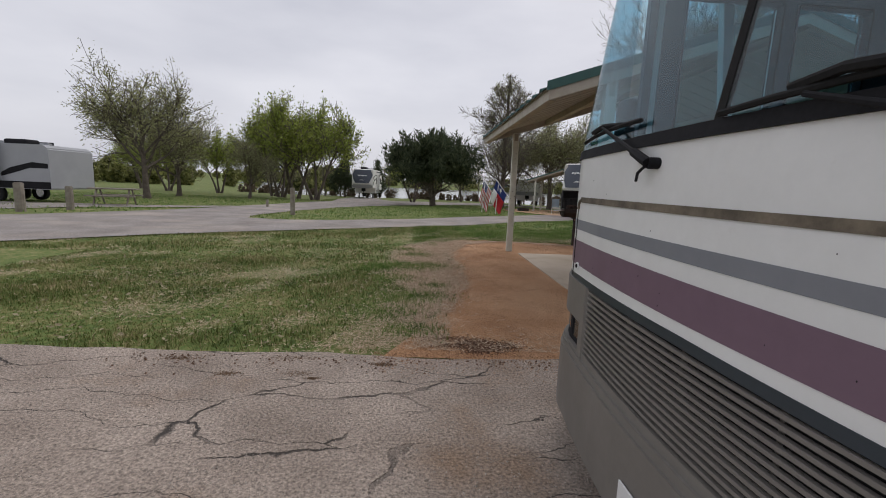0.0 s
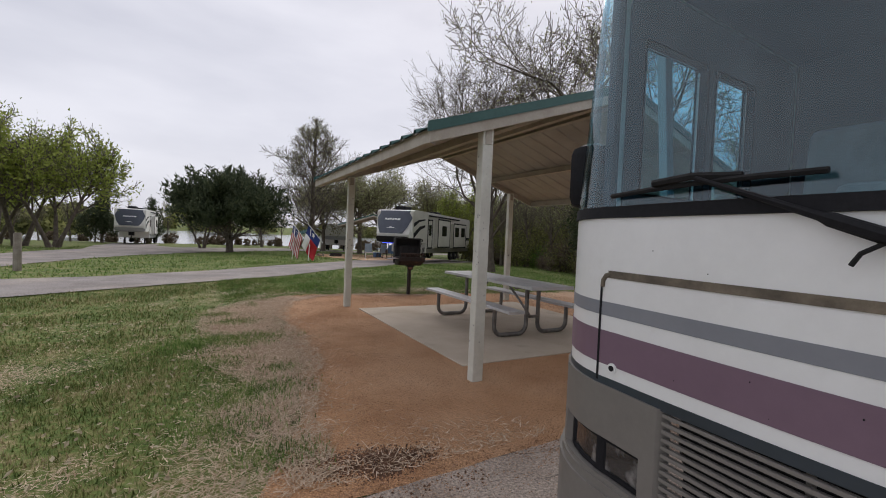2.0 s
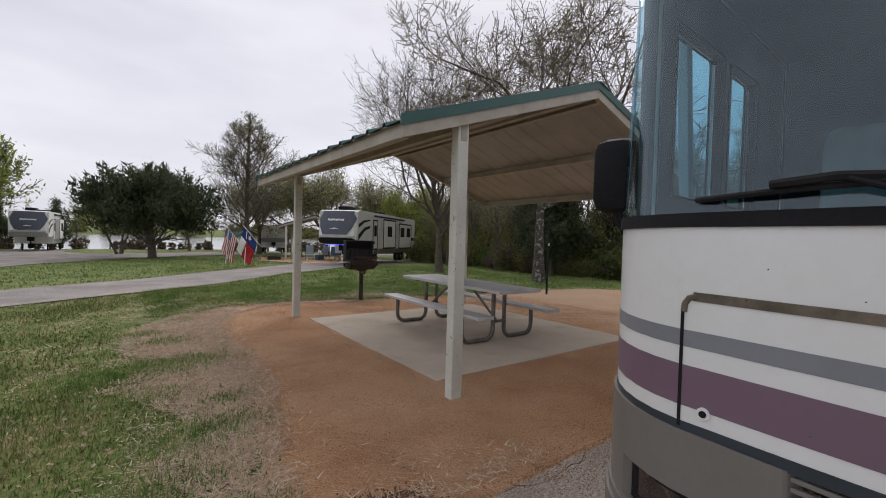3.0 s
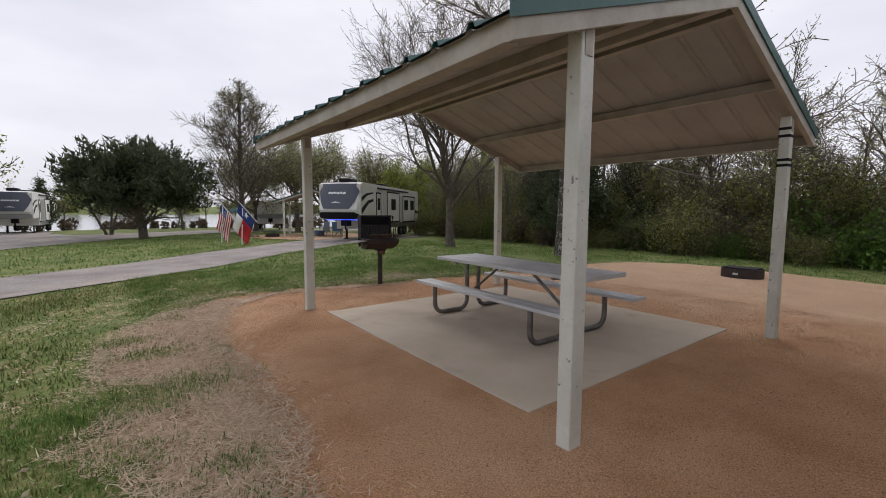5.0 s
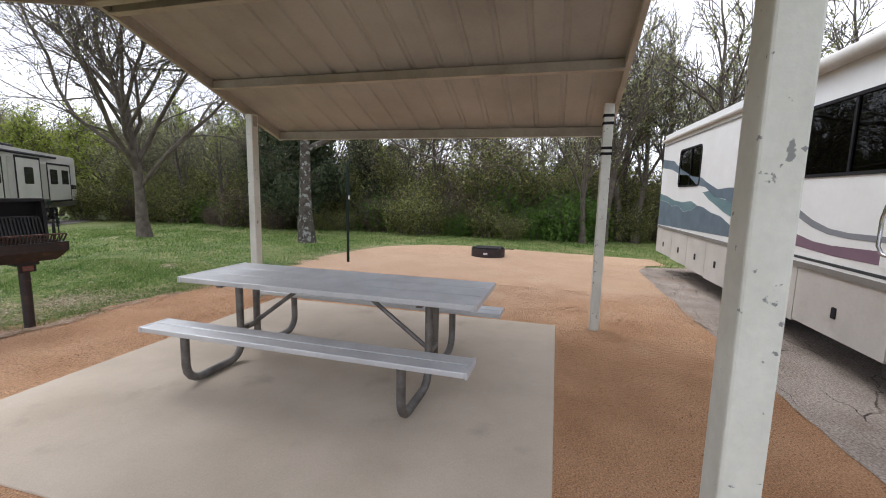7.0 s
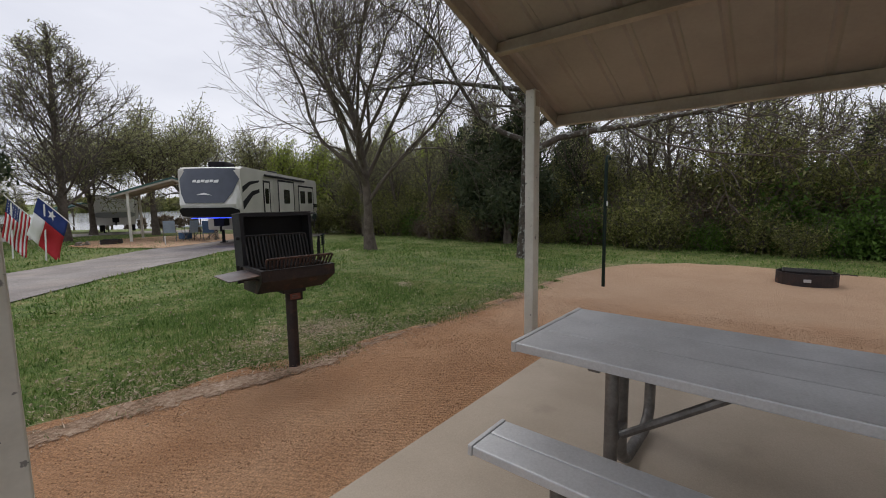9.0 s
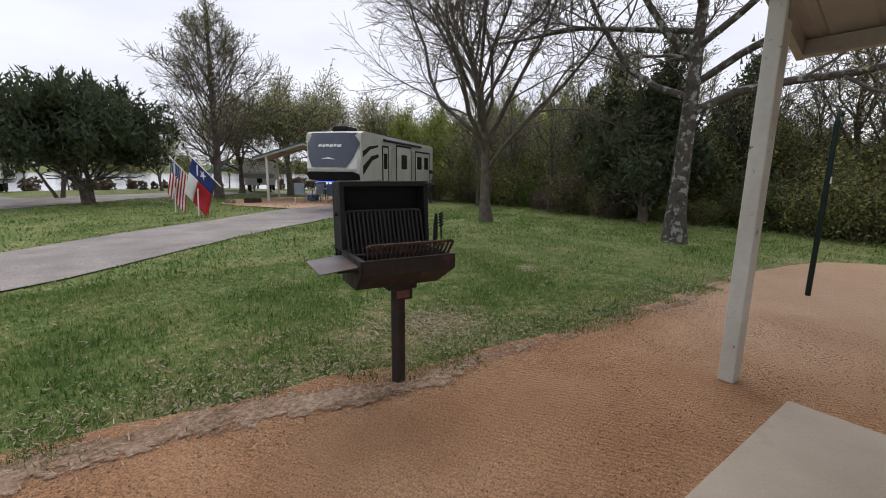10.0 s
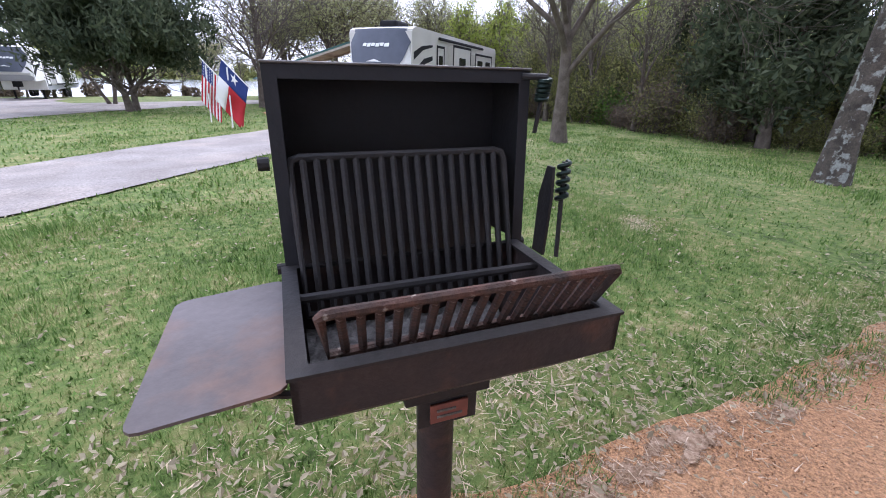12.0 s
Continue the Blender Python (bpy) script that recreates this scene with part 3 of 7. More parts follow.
STRAW = jag([(1.25, 4.95), (1.05, 5.7), (0.8, 6.2), (1.25, 6.5), (0.95, 7.2), (0.5, 7.8), (0.85, 8.25), (1.05, 8.7), (0.65, 9.1), (0.7, 9.7), (0.75, 10.2), (0.9, 10.8), (1.4, 11.6), (2.3, 12.1), (3.1, 12.5), (4.0, 12.45), (4.7, 12.22), (5.7, 12.05), (7.1, 11.95), (9.1, 11.95), (11.0, 12.1), (11.0, 11.8), (9.0, 11.5), (6.7, 11.6), (5.2, 11.55), (4.6, 11.65), (3.9, 11.85), (3.1, 11.95), (2.3, 11.25), (1.98, 10.2), (1.86, 9.3), (1.95, 8.4), (1.88, 7.7), (1.88, 7.2), (1.75, 6.4), (1.6, 5.9), (1.58, 5.4), (1.5, 5.1)], 0.05, 0.11, 4.0)
mat_ob = sheet("dead_turf", STRAW, 0.07, 0.02, M_MAT, "matted dead straw between the lawn and the granite", "dry grass", 0.006)
cover = mat_ob.data.attributes.new("cover", "FLOAT", "POINT")
rim = np.array(STRAW)
for i, v in enumerate(mat_ob.data.vertices):
    cover.data[i].value = min(1.0, float(np.hypot(rim[:, 0] - v.co.x, rim[:, 1] - v.co.y).min()) / 0.3)
sheet("pavement", PAD, 0.5, 0.018, M_ASPHALT, "worn cracked asphalt camping pad under the motorhome", "pavement", 0.004)
sheet("road", MAIN, 1.2, 0.022, M_ROAD, "pale chip-seal campground road forking round a lawn", "road")
sheet("trailer_pad", STRIP, 1.2, 0.03, M_ROAD, "pale gravel trailer pad beside the road", "pavement")
sheet("campsite_dirt", NSITE, 0.8, 0.034, M_DIRT, "red granite ground of the neighbouring campsite", "dirt")
bm = bmesh.new()
bmesh.ops.create_grid(bm, x_segments=40, y_segments=20, size=1.0, matrix=Matrix.Translation((60, 290, -1.75)) @ Matrix.Diagonal((420, 240, 1, 1)))
solo("water", bm, M_WATER, "pale still lake under an overcast sky", "lake", kind="structure")

# ---- picnic shelter ----
X1, X2, Y1, Y2 = 3.14, 6.94, 6.10, 10.615
EAVE_L, EAVE_R, RIDGE, ROOF_A, ROOF_B = 2.485, 7.645, 5.065, 6.0, 10.7
SLOPE, EAVE_Z = 0.337, 2.365


def under(x):
    """The underside of the roof sheet above x."""
    return EAVE_Z + SLOPE * (min(x, 2 * RIDGE - x) - EAVE_L)


def roof_sheet(bm, side, lift, y0, y1, rise=0.035):
    """One slope of ribbed sheet; side -1 is the slope with its eave at small x."""
    prof, y, k = [], y0, 0
    while y < y1 - 1e-6:
        e = min(y1, y + 0.235)
        prof += [(y, 0.0), (e, 0.0)]
        if e + 0.07 < y1:
            prof += [(e + 0.018, rise), (e + 0.052, rise)]
        y = e + 0.07
    x0 = EAVE_L if side < 0 else EAVE_R
    rows = []
    for x in (x0 + side * 0.03, (x0 + RIDGE) / 2, RIDGE - side * -0.002):
        z = EAVE_Z + SLOPE * (abs(x0 - x) if (x - x0) * side < 0 else -abs(x0 - x))
        rows.append([bm.verts.new((x, yy, z + lift + up)) for yy, up in prof])
    for a, b in zip(rows, rows[1:]):
        for i in range(len(prof) - 1):
            bm.faces.new((a[i], a[i + 1], b[i + 1], b[i]))


def shelter(label, m=None):
    s = thing("picnic_shelter", label, "shelter", m)
    for x in (X1, X2):
        for y in (Y1, Y2):
            b = bmesh.new()
            span(b, (x - 0.06, y - 0.05, -0.05), (x + 0.06, y + 0.05, under(x) - 0.1), 0.008)
            p = part("post", b, M_POST, s, "cream steel post with chipped paint")
            b = bmesh.new()
            span(b, (x - 0.035, y - 0.056, under(x) - 0.26), (x + 0.035, y - 0.049, under(x) - 0.12))
            part("bracket", b, M_BEAM, p)
    for side, lab in ((-1, ""), (1, "")):
        b = bmesh.new()
        roof_sheet(b, side, 0.012, ROOF_A, ROOF_B)
        part("roof_sheet", b, M_GREEN, s, "green ribbed steel roof sheet")
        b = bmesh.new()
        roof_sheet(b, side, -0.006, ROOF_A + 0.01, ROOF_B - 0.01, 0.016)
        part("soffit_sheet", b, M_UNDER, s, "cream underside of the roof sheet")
        e = EAVE_L if side < 0 else EAVE_R
        for x, d, w in ((e - side * 0.03, 0.115, 0.05), ((e + RIDGE) / 2, 0.1, 0.06), (RIDGE + side * 0.12, 0.1, 0.06)):
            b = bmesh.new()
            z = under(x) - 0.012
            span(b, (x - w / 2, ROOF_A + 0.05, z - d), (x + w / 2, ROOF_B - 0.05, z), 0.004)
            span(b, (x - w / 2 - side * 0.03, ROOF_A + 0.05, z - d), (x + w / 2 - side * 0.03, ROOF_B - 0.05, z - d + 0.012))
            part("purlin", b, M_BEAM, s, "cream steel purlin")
        for y, out in ((ROOF_A + 0.025, -1), (ROOF_B - 0.025, 1)):
            b = bmesh.new()
            z0, z1 = under(e), under(RIDGE)
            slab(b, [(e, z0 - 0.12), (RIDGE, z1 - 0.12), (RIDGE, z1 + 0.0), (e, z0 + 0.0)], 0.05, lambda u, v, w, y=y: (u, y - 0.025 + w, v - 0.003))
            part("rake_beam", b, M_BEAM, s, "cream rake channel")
            b = bmesh.new()
            slab(b, [(e + side * 0.03, z0 - 0.035), (RIDGE, z1 - 0.025), (RIDGE, z1 + 0.068), (e + side * 0.03, z0 + 0.058)], 0.012, lambda u, v, w, y=y, out=out: (u, y + out * (0.028 + w), v))
            part("rake_trim", b, M_GREEN, s, "dark green rake trim")
    b = bmesh.new()
    slab(b, [(RIDGE - 0.18, -0.18 * SLOPE), (RIDGE, 0), (RIDGE + 0.18, -0.18 * SLOPE), (RIDGE + 0.18, -0.18 * SLOPE - 0.012), (RIDGE, -0.012), (RIDGE - 0.18, -0.18 * SLOPE - 0.012)], ROOF_B - ROOF_A + 0.06, lambda u, v, w: (u, ROOF_A - 0.03 + w, under(RIDGE) + 0.068 + v))
    part("ridge_cap", b, M_GREEN, s)
    return s


shelter("open gabled picnic shelter with green steel roof and cream posts")
for z in (2.36, 2.28, 2.02, 1.96):
    b = bmesh.new()
    ring(b, [(X2 - 0.064, Y1 - 0.054), (X2 + 0.064, Y1 - 0.054), (X2 + 0.064, Y1 + 0.054), (X2 - 0.064, Y1 + 0.054)], [(X2 - 0.059, Y1 - 0.049), (X2 + 0.059, Y1 - 0.049), (X2 + 0.059, Y1 + 0.049), (X2 - 0.059, Y1 + 0.049)], 0.03, lambda u, v, w, z=z: (u, v, z + w))
    part("tape_band", b, M_BLACK, bpy.data.objects["picnic_shelter"], "band of black tape")

b = bmesh.new()
span(b, (3.262, 6.525, -0.1), (6.888, 10.262, 0.022), 0.006)
solo("concrete_slab", b, M_CONCRETE, "square tan concrete slab under the picnic table", "slab", kind="structure")

# ---- picnic table ----
TX, TZ = 5.065, 0.78


def picnic_table():
    t = thing("picnic_table", "eight-foot aluminium picnic table with attached benches on the slab", "picnic table", Matrix.Translation((5.052, 8.31, 0.004)) @ Matrix.Rotation(radians(-1.0), 4, "Z") @ Matrix.Translation((-5.065, -8.31, 0)))
    for i in range(3):
        b = bmesh.new()
        w = 0.258
        x = TX - 0.39 + 0.001 + i * 0.26
        span(b, (x, 7.075, TZ - 0.042), (x + w, 9.545, TZ), 0.006)
        part("top_plank", b, M_ALU, t)
    for y in (7.064, 9.556):
        b = bmesh.new()
        span(b, (TX - 0.392, y - 0.012, TZ - 0.046), (TX + 0.392, y + 0.012, TZ + 0.003), 0.004)
        part("end_cap", b, M_ALU, t)
    for side in (-1, 1):
        for i in range(2):
            b = bmesh.new()
            x = TX + side * 0.64 - 0.125 + i * 0.127
            span(b, (x, 7.04, 0.432), (x + 0.123, 9.52, 0.47), 0.006)
            part("seat_plank", b, M_ALU, t)
        for y in (7.03, 9.53):
            b = bmesh.new()
            span(b, (TX + side * 0.64 - 0.128, y - 0.01, 0.428), (TX + side * 0.64 + 0.128, y + 0.01, 0.473), 0.004)
            part("seat_cap", b, M_ALU, t)
    for y in (7.48, 9.21):
        for side in (-1, 1):
            xi, xo, r, z0 = TX + side * 0.118, TX + side * 0.685, 0.13, 0.052
            path = [(xi, y + side * 0.012, TZ - 0.045), (xi, y + side * 0.012, z0 + r)]
            path += [Vector((xi + side * r, y + side * 0.012, z0 + r)) + r * Vector((-side * math.cos(a), 0, -math.sin(a))) for a in (0.4, 0.8, 1.2, 1.57)]
            path += [Vector((xo - side * r, y + side * 0.012, z0 + r)) + r * Vector((side * math.sin(a), 0, -math.cos(a))) for a in (0.0, 0.4, 0.8, 1.2, 1.57)]
            path += [(xo, y + side * 0.012, 0.43)]
            b = bmesh.new()
            tube(b, path, 0.031, 12)
            leg = part("leg", b, M_PIPE, t, "bent galvanised pipe leg", True)
        b = bmesh.new()
        span(b, (TX - 0.33, y - 0.025, TZ - 0.075), (TX + 0.33, y + 0.025, TZ - 0.043), 0.004)
        part("crossbar", b, M_PIPE, t)
        b = bmesh.new()
        d = 1 if y < 8 else -1
        rod(b, (TX - 0.02, y + d * 0.03, 0.3), (TX - 0.02, y + d * 0.62, TZ - 0.05), 0.019, n=8)
        part("brace", b, M_PIPE, t, "diagonal pipe brace", True)
        b = bmesh.new()
        span(b, (TX - 0.12, y - 0.02, 0.27), (TX + 0.12, y + 0.02, 0.31), 0.004)
        part("tie", b, M_PIPE, t)


picnic_table()

# ---- pedestal grill ----
GR = Matrix.Translation((5.03, 11.955, 0)) @ Matrix.Rotation(radians(-8.5), 4, "Z")


def grill():
    g = thing("pedestal_grill", "black steel pedestal grill with lid open and rusty grates", "grill", GR)
    W, D, RIM = 0.315, 0.215, 0.9
    b = bmesh.new()
    rod(b, (0, 0, -0.05), (0, 0, 0.7), 0.047, n=16)
    post = part("pedestal", b, M_RUST, g, "rust-brown steel pipe pedestal", True)
    b = bmesh.new()
    span(b, (-0.1, -0.09, 0.672), (0.1, 0.09, 0.706), 0.004)
    span(b, (-0.07, -0.085, 0.6), (0.07, -0.075, 0.68), 0.002)
    part("mount_plate", b, M_IRON, post)
    b = bmesh.new()
    span(b, (-0.045, -0.094, 0.615), (0.045, -0.087, 0.665), 0.002)
    tagp = part("maker_plate", b, M_PLATE, post, "small red-brown maker's plate")
    for k in range(2):
        b = bmesh.new()
        span(b, (-0.03, -0.0965, 0.63 + 0.016 * k), (0.03 - 0.015 * k, -0.0945, 0.636 + 0.016 * k))
        part("plate_mark", b, M_ASH, tagp)
    # firebox: an open trough with thick walls, its front and right bottom edges cut away
    prof = [(-D, RIM), (-D, 0.815), (-0.1, 0.706), (D, 0.706), (D, RIM)]
    inn = [(-D + 0.012, RIM), (-D + 0.012, 0.825), (-0.095, 0.72), (D - 0.012, 0.72), (D - 0.012, RIM)]
    b = bmesh.new()
    for (p, q), (pi, qi) in zip(zip(prof, prof[1:]), zip(inn, inn[1:])):
        for x0, x1 in ((-W, W),):
            cut0 = lambda z: W - max(0.0, 0.8 - z) * 0.75
            vs = [(-W, p[0], p[1]), (cut0(p[1]), p[0], p[1]), (cut0(q[1]), q[0], q[1]), (-W, q[0], q[1])]
            vi = [(-W + 0.012, pi[0], pi[1]), (cut0(pi[1]) - 0.012, pi[0], pi[1]), (cut0(qi[1]) - 0.012, qi[0], qi[1]), (-W + 0.012, qi[0], qi[1])]
            A, B = [b.verts.new(v) for v in vs], [b.verts.new(v) for v in vi]
            b.faces.new(A)
            b.faces.new(B[::-1])
            for i in range(4):
                b.faces.new((A[i], A[(i + 1) % 4], B[(i + 1) % 4], B[i]))
    for s in (-1, 1):
        f = lambda z, o: s * ((W - (max(0.0, 0.8 - z) * 0.75 if s > 0 else 0)) - o)
        A = [b.verts.new((f(z, 0), y, z)) for y, z in prof]
        B = [b.verts.new((f(z, 0.012), y, z)) for y, z in prof]
        b.faces.new(A)
        b.faces.new(B[::-1])
        for i in range(5):
            b.faces.new((A[i], A[(i + 1) % 5], B[(i + 1) % 5], B[i]))
    bmesh.ops.remove_doubles(b, verts=b.verts, dist=1e-4)
    part("firebox", b, M_RUST, g, "brown-black steel firebox")
    b = bmesh.new()
    ring(b, [(-W - 0.004, -D - 0.004), (W + 0.004, -D - 0.004), (W + 0.004, D), (-W - 0.004, D)], [(-W + 0.03, -D + 0.026), (W - 0.03, -D + 0.026), (W - 0.03, D - 0.02), (-W + 0.03, D - 0.02)], 0.006, lambda u, v, w: (u, v, RIM + w))
    part("rim", b, M_IRON, g)
    b = bmesh.new()
    bmesh.ops.create_grid(b, x_segments=26, y_segments=14, size=1.0, matrix=Matrix.Translation((-0.03, 0.03, 0.745)) @ Matrix.Diagonal((0.25, 0.15, 1, 1)))
    for v in b.verts:
        v.co.z += 0.02 * noise.noise(v.co * 22) + 0.01 * noise.noise(v.co * 60)
    part("ash_bed", b, M_ASH, g, "bed of grey ash and charcoal")
    # lid, swung open behind the box
    lm = Matrix.Translation((0.013, D + 0.0, RIM)) @ Matrix.Rotation(radians(-4), 4, "X")
    LW, LH, LD = 0.322, 0.455, 0.2
    T = 0.007
    lid = None
    for lo, hi in (((-LW, LD - T, -0.16), (LW, LD, LH)), ((-LW, 0, 0.0), (-LW + T, LD - T, LH)), ((LW - T, 0, 0.0), (LW, LD - T, LH)), ((-LW + T, 0, LH - T), (LW - T, LD - T, LH)), ((-LW + T, 0.0, 0.0), (-LW + 0.03, T, LH - T)), ((LW - 0.03, 0.0, 0.0), (LW - T, T, LH - T)), ((-LW + 0.03, 0.0, LH - 0.03), (LW - 0.03, T, LH - T))):
        b = bmesh.new()
        span(b, lo, hi)
        bmesh.ops.transform(b, matrix=lm, verts=b.verts)
        if lid is None:
            lid = part("lid", b, M_SOOT, g, "open steel lid, sooted black inside")
        else:
            part("lid_panel", b, M_SOOT, lid)
    b = bmesh.new()
    span(b, (-LW - 0.003, -0.004, LH + 0.0005), (LW + 0.003, LD, LH + 0.006), 0.002)
    bmesh.ops.transform(b, matrix=lm, verts=b.verts)
    part("lid_edge", b, M_PIPE, lid, "worn bright lid edge")
    for s in (-1, 1):
        b = bmesh.new()
        rod(b, (s * (LW + 0.02), 0.03, -0.01), (s * (LW - 0.02), 0.03, -0.01), 0.014, n=10)
        bmesh.ops.transform(b, matrix=lm, verts=b.verts)
        part("hinge", b, M_IRON, lid)
    # prop bracket and coil handles beside the lid
    b = bmesh.new()
    slab(b, [(0.04, 0.0), (0.09, 0.0), (0.085, 0.16), (0.06, 0.24), (0.035, 0.24), (0.03, 0.16)], 0.008, lambda u, v, w: (W + 0.03 + w, u + 0.08, RIM - 0.01 + v))
    part("lid_prop", b, M_IRON, g)

    def coil(base, top, name, parent):
        base, top = Vector(base), Vector(top)
        ax = (top - base).normalized()
        b = bmesh.new()
        tube(b, [base, base.lerp(top, 0.5), top], 0.006, 8)
        part(name, b, M_IRON, parent)
        b = bmesh.new()
        sx = ax.orthogonal().normalized()
        sy = ax.cross(sx)
        pts = [base.lerp(top, 0.6 + 0.4 * i / 60) + 0.013 * (math.cos(i * 0.52) * sx + math.sin(i * 0.52) * sy) for i in range(61)]
        tube(b, pts, 0.0065, 6)
        part("coil_grip", b, M_COIL, parent, "dark green coiled wire grip", True)
    coil((W + 0.062, 0.1, RIM - 0.01), (W + 0.074, 0.13, RIM + 0.24), "prop_handle", g)
    coil((LW + 0.035, D + 0.02, RIM + 0.3), (LW + 0.04, D + 0.0, RIM + LH - 0.02), "lid_handle", lid)
    b = bmesh.new()
    rod(b, (LW - 0.01, D + 0.03, RIM + LH - 0.015), (LW + 0.045, D + 0.0, RIM + LH - 0.015), 0.008)
    part("lid_handle_arm", b, M_IRON, lid)
    b = bmesh.new()
    rod(b, (-LW - 0.02, D + 0.06, RIM + 0.24), (-LW + 0.005, D + 0.06, RIM + 0.24), 0.016, n=10)
    part("pivot_bolt", b, M_IRON, lid)

    def grate(name, p0, p1, q0, q1, n, r, material, label):
        """A grate between a lower edge p0..p1 and an upper edge q0..q1, with a frame round it."""
        p0, p1, q0, q1 = map(Vector, (p0, p1, q0, q1))
        b = bmesh.new()
        c = 0.06
        tube(b, [p0, p0.lerp(q0, 1 - c), q0.lerp(p0, 0.25 * c).lerp(q1, 0.012), q0.lerp(q1, c * 0.7), q1.lerp(q0, c * 0.7), q1.lerp(p1, 0.25 * c).lerp(q0, 0.012), p1.lerp(q1, 1 - c), p1], r * 1.15, 8, True)
        o = part(name, b, material, g, label, True)
        b0 = bmesh.new()
        rod(b0, (0, 0, 0), (0, 0, 1), r, n=6)
        me = finish("grate_bar", b0, material, True)
        for i in range(1, n):
            a, c2 = p0.lerp(p1, i / n), q0.lerp(q1, i / n)
            bar = new("grate_bar", me)
            bar.parent = o
            d = c2 - a
            bar.matrix_basis = Matrix.Translation(a) @ d.to_track_quat("Z", "Y").to_matrix().to_4x4() @ Matrix.Diagonal((1, 1, d.length, 1))
        return o
    grate("rear_grate", (-0.27, 0.15, 0.80), (0.275, 0.15, 0.80), (-0.275, 0.255, 1.155), (0.275, 0.255, 1.155), 18, 0.0085, M_IRON, "soot-black cooking grate tipped up against the lid")
    b = bmesh.new()
    rod(b, (-0.3, 0.075, 0.885), (0.3, 0.075, 0.885), 0.011, n=8)
    part("grate_rod", b, M_IRON, g, "", True)
    grate("front_grate", (-0.25, -0.15, 0.888), (0.285, -0.15, 0.888), (-0.262, -0.19, 0.99), (0.315, -0.19, 0.99), 18, 0.0085, M_RUSTBAR, "rusty cooking grate tilted over the firebox front")
    # side shelf
    b = bmesh.new()
    slab(b, rounded(-0.548, -W - 0.002, -0.2, 0.21, 0.025, 3), 0.006, lambda u, v, w: (u, v, 0.868 + w + 0.1 * (u + W)))
    part("side_shelf", b, M_SHELF, g, "rusty sheet steel side shelf")
    b = bmesh.new()
    tube(b, [(-W, -0.16, 0.83), (-0.36, -0.16, 0.842), (-0.44, -0.16, 0.842)], 0.007, 6)
    part("shelf_bracket", b, M_IRON, g)


grill()

# ---- lantern pole and fire ring ----
lp = thing("lantern_pole", "slim dark green lantern pole with a hook, set in the dirt", "lantern pole", Matrix.Translation((10.32, 10.97, 0)))
b = bmesh.new()
rod(b, (0, 0, -0.06), (0, 0, 2.05), 0.03, n=10)
part("pole", b, M_COIL, lp, "", True)
b = bmesh.new()
tube(b, [(0, 0, 2.0), (0, 0, 2.1), (0.03, 0, 2.15), (0.12, 0, 2.16), (0.17, 0, 2.14), (0.17, 0, 2.1)], 0.02, 8)
part("hook", b, M_COIL, lp, "", True)
b = bmesh.new()
span(b, (-0.036, -0.034, 1.33), (0.025, -0.0305, 1.41))
part("number_tag", b, M_WHITE, lp, "small white tag")


def fire_ring(m, label):
    o = thing("fire_ring", label, "fire ring", m)
    b = bmesh.new()
    k = 28
    out = [(0.43 * math.cos(2 * math.pi * i / k), 0.43 * math.sin(2 * math.pi * i / k)) for i in range(k)]
    inn = [(0.415 * math.cos(2 * math.pi * i / k), 0.415 * math.sin(2 * math.pi * i / k)) for i in range(k)]
    ring(b, out, inn, 0.27, lambda u, v, w: (u, v, w - 0.04))
    part("hoop", b, M_RUST, o, "rusty steel hoop")
    b = bmesh.new()
    bmesh.ops.create_circle(b, cap_ends=True, segments=24, radius=0.41, matrix=Matrix.Translation((0, 0, 0.03)))
    part("ash_bed", b, M_ASH, o)
    b = bmesh.new()
    for i in range(9):
        x = -0.22 + 0.055 * i
        rod(b, (x, -0.33, 0.245), (x, 0.33, 0.245), 0.008, n=6)
    rod(b, (-0.25, 0.33, 0.245), (0.25, 0.33, 0.245), 0.01, n=6)
    rod(b, (-0.25, -0.33, 0.245), (0.25, -0.33, 0.245), 0.01, n=6)
    part("grate", b, M_IRON, o)
    b = bmesh.new()
    tube(b, [(0.1, -0.43, 0.2), (0.1, -0.55, 0.21), (0.1, -0.66, 0.2)], 0.01, 6)
    part("handle", b, M_IRON, o)
    b = bmesh.new()
    span(b, (-0.445, -0.05, 0.1), (-0.432, 0.05, 0.15))
    part("plate", b, M_ALU, o, "small pale plate")
    return o


fire_ring(Matrix.Translation((12.75, 8.24, land(12.75, 8.24))), "low rusty steel fire ring on red granite")

# ---- motorhome ----
RV = Matrix.Translation((1.985, 2.735, 0)) @ Matrix.Rotation(radians(2.0), 4, "Z")
HALF, REAR, TOP = 1.30, 10.3, 2.78


def nose_line(n=9):
    """The plan of the nose, from the right flank round to the left."""
    half = [(0.06 * (y / 0.85) ** 2, y) for y in np.linspace(0.0, 0.85, n)]
    half += [(0.06 + 0.49 * (1 - math.cos(a)), 0.85 + 0.45 * math.sin(a)) for a in np.linspace(0.0, math.pi / 2, 10)[1:]]
    return [(float(x), float(y)) for x, y in half[::-1]] + [(float(x), -float(y)) for x, y in half[1:]]


NOSE = nose_line()


def nose_point(x, y, z, off=0.0):
    lean = max(0.0, z - 1.5) * 0.17 + max(0.0, z - 2.65) * 0.9
    k = max(0.0, 1 - x / 0.55)
    nx, ny = -max(0.0, 0.55 - x), y * 0.75
    ln = math.hypot(nx, ny) or 1.0
    return (x + lean * k + off * nx / ln, y + off * ny / ln, z)


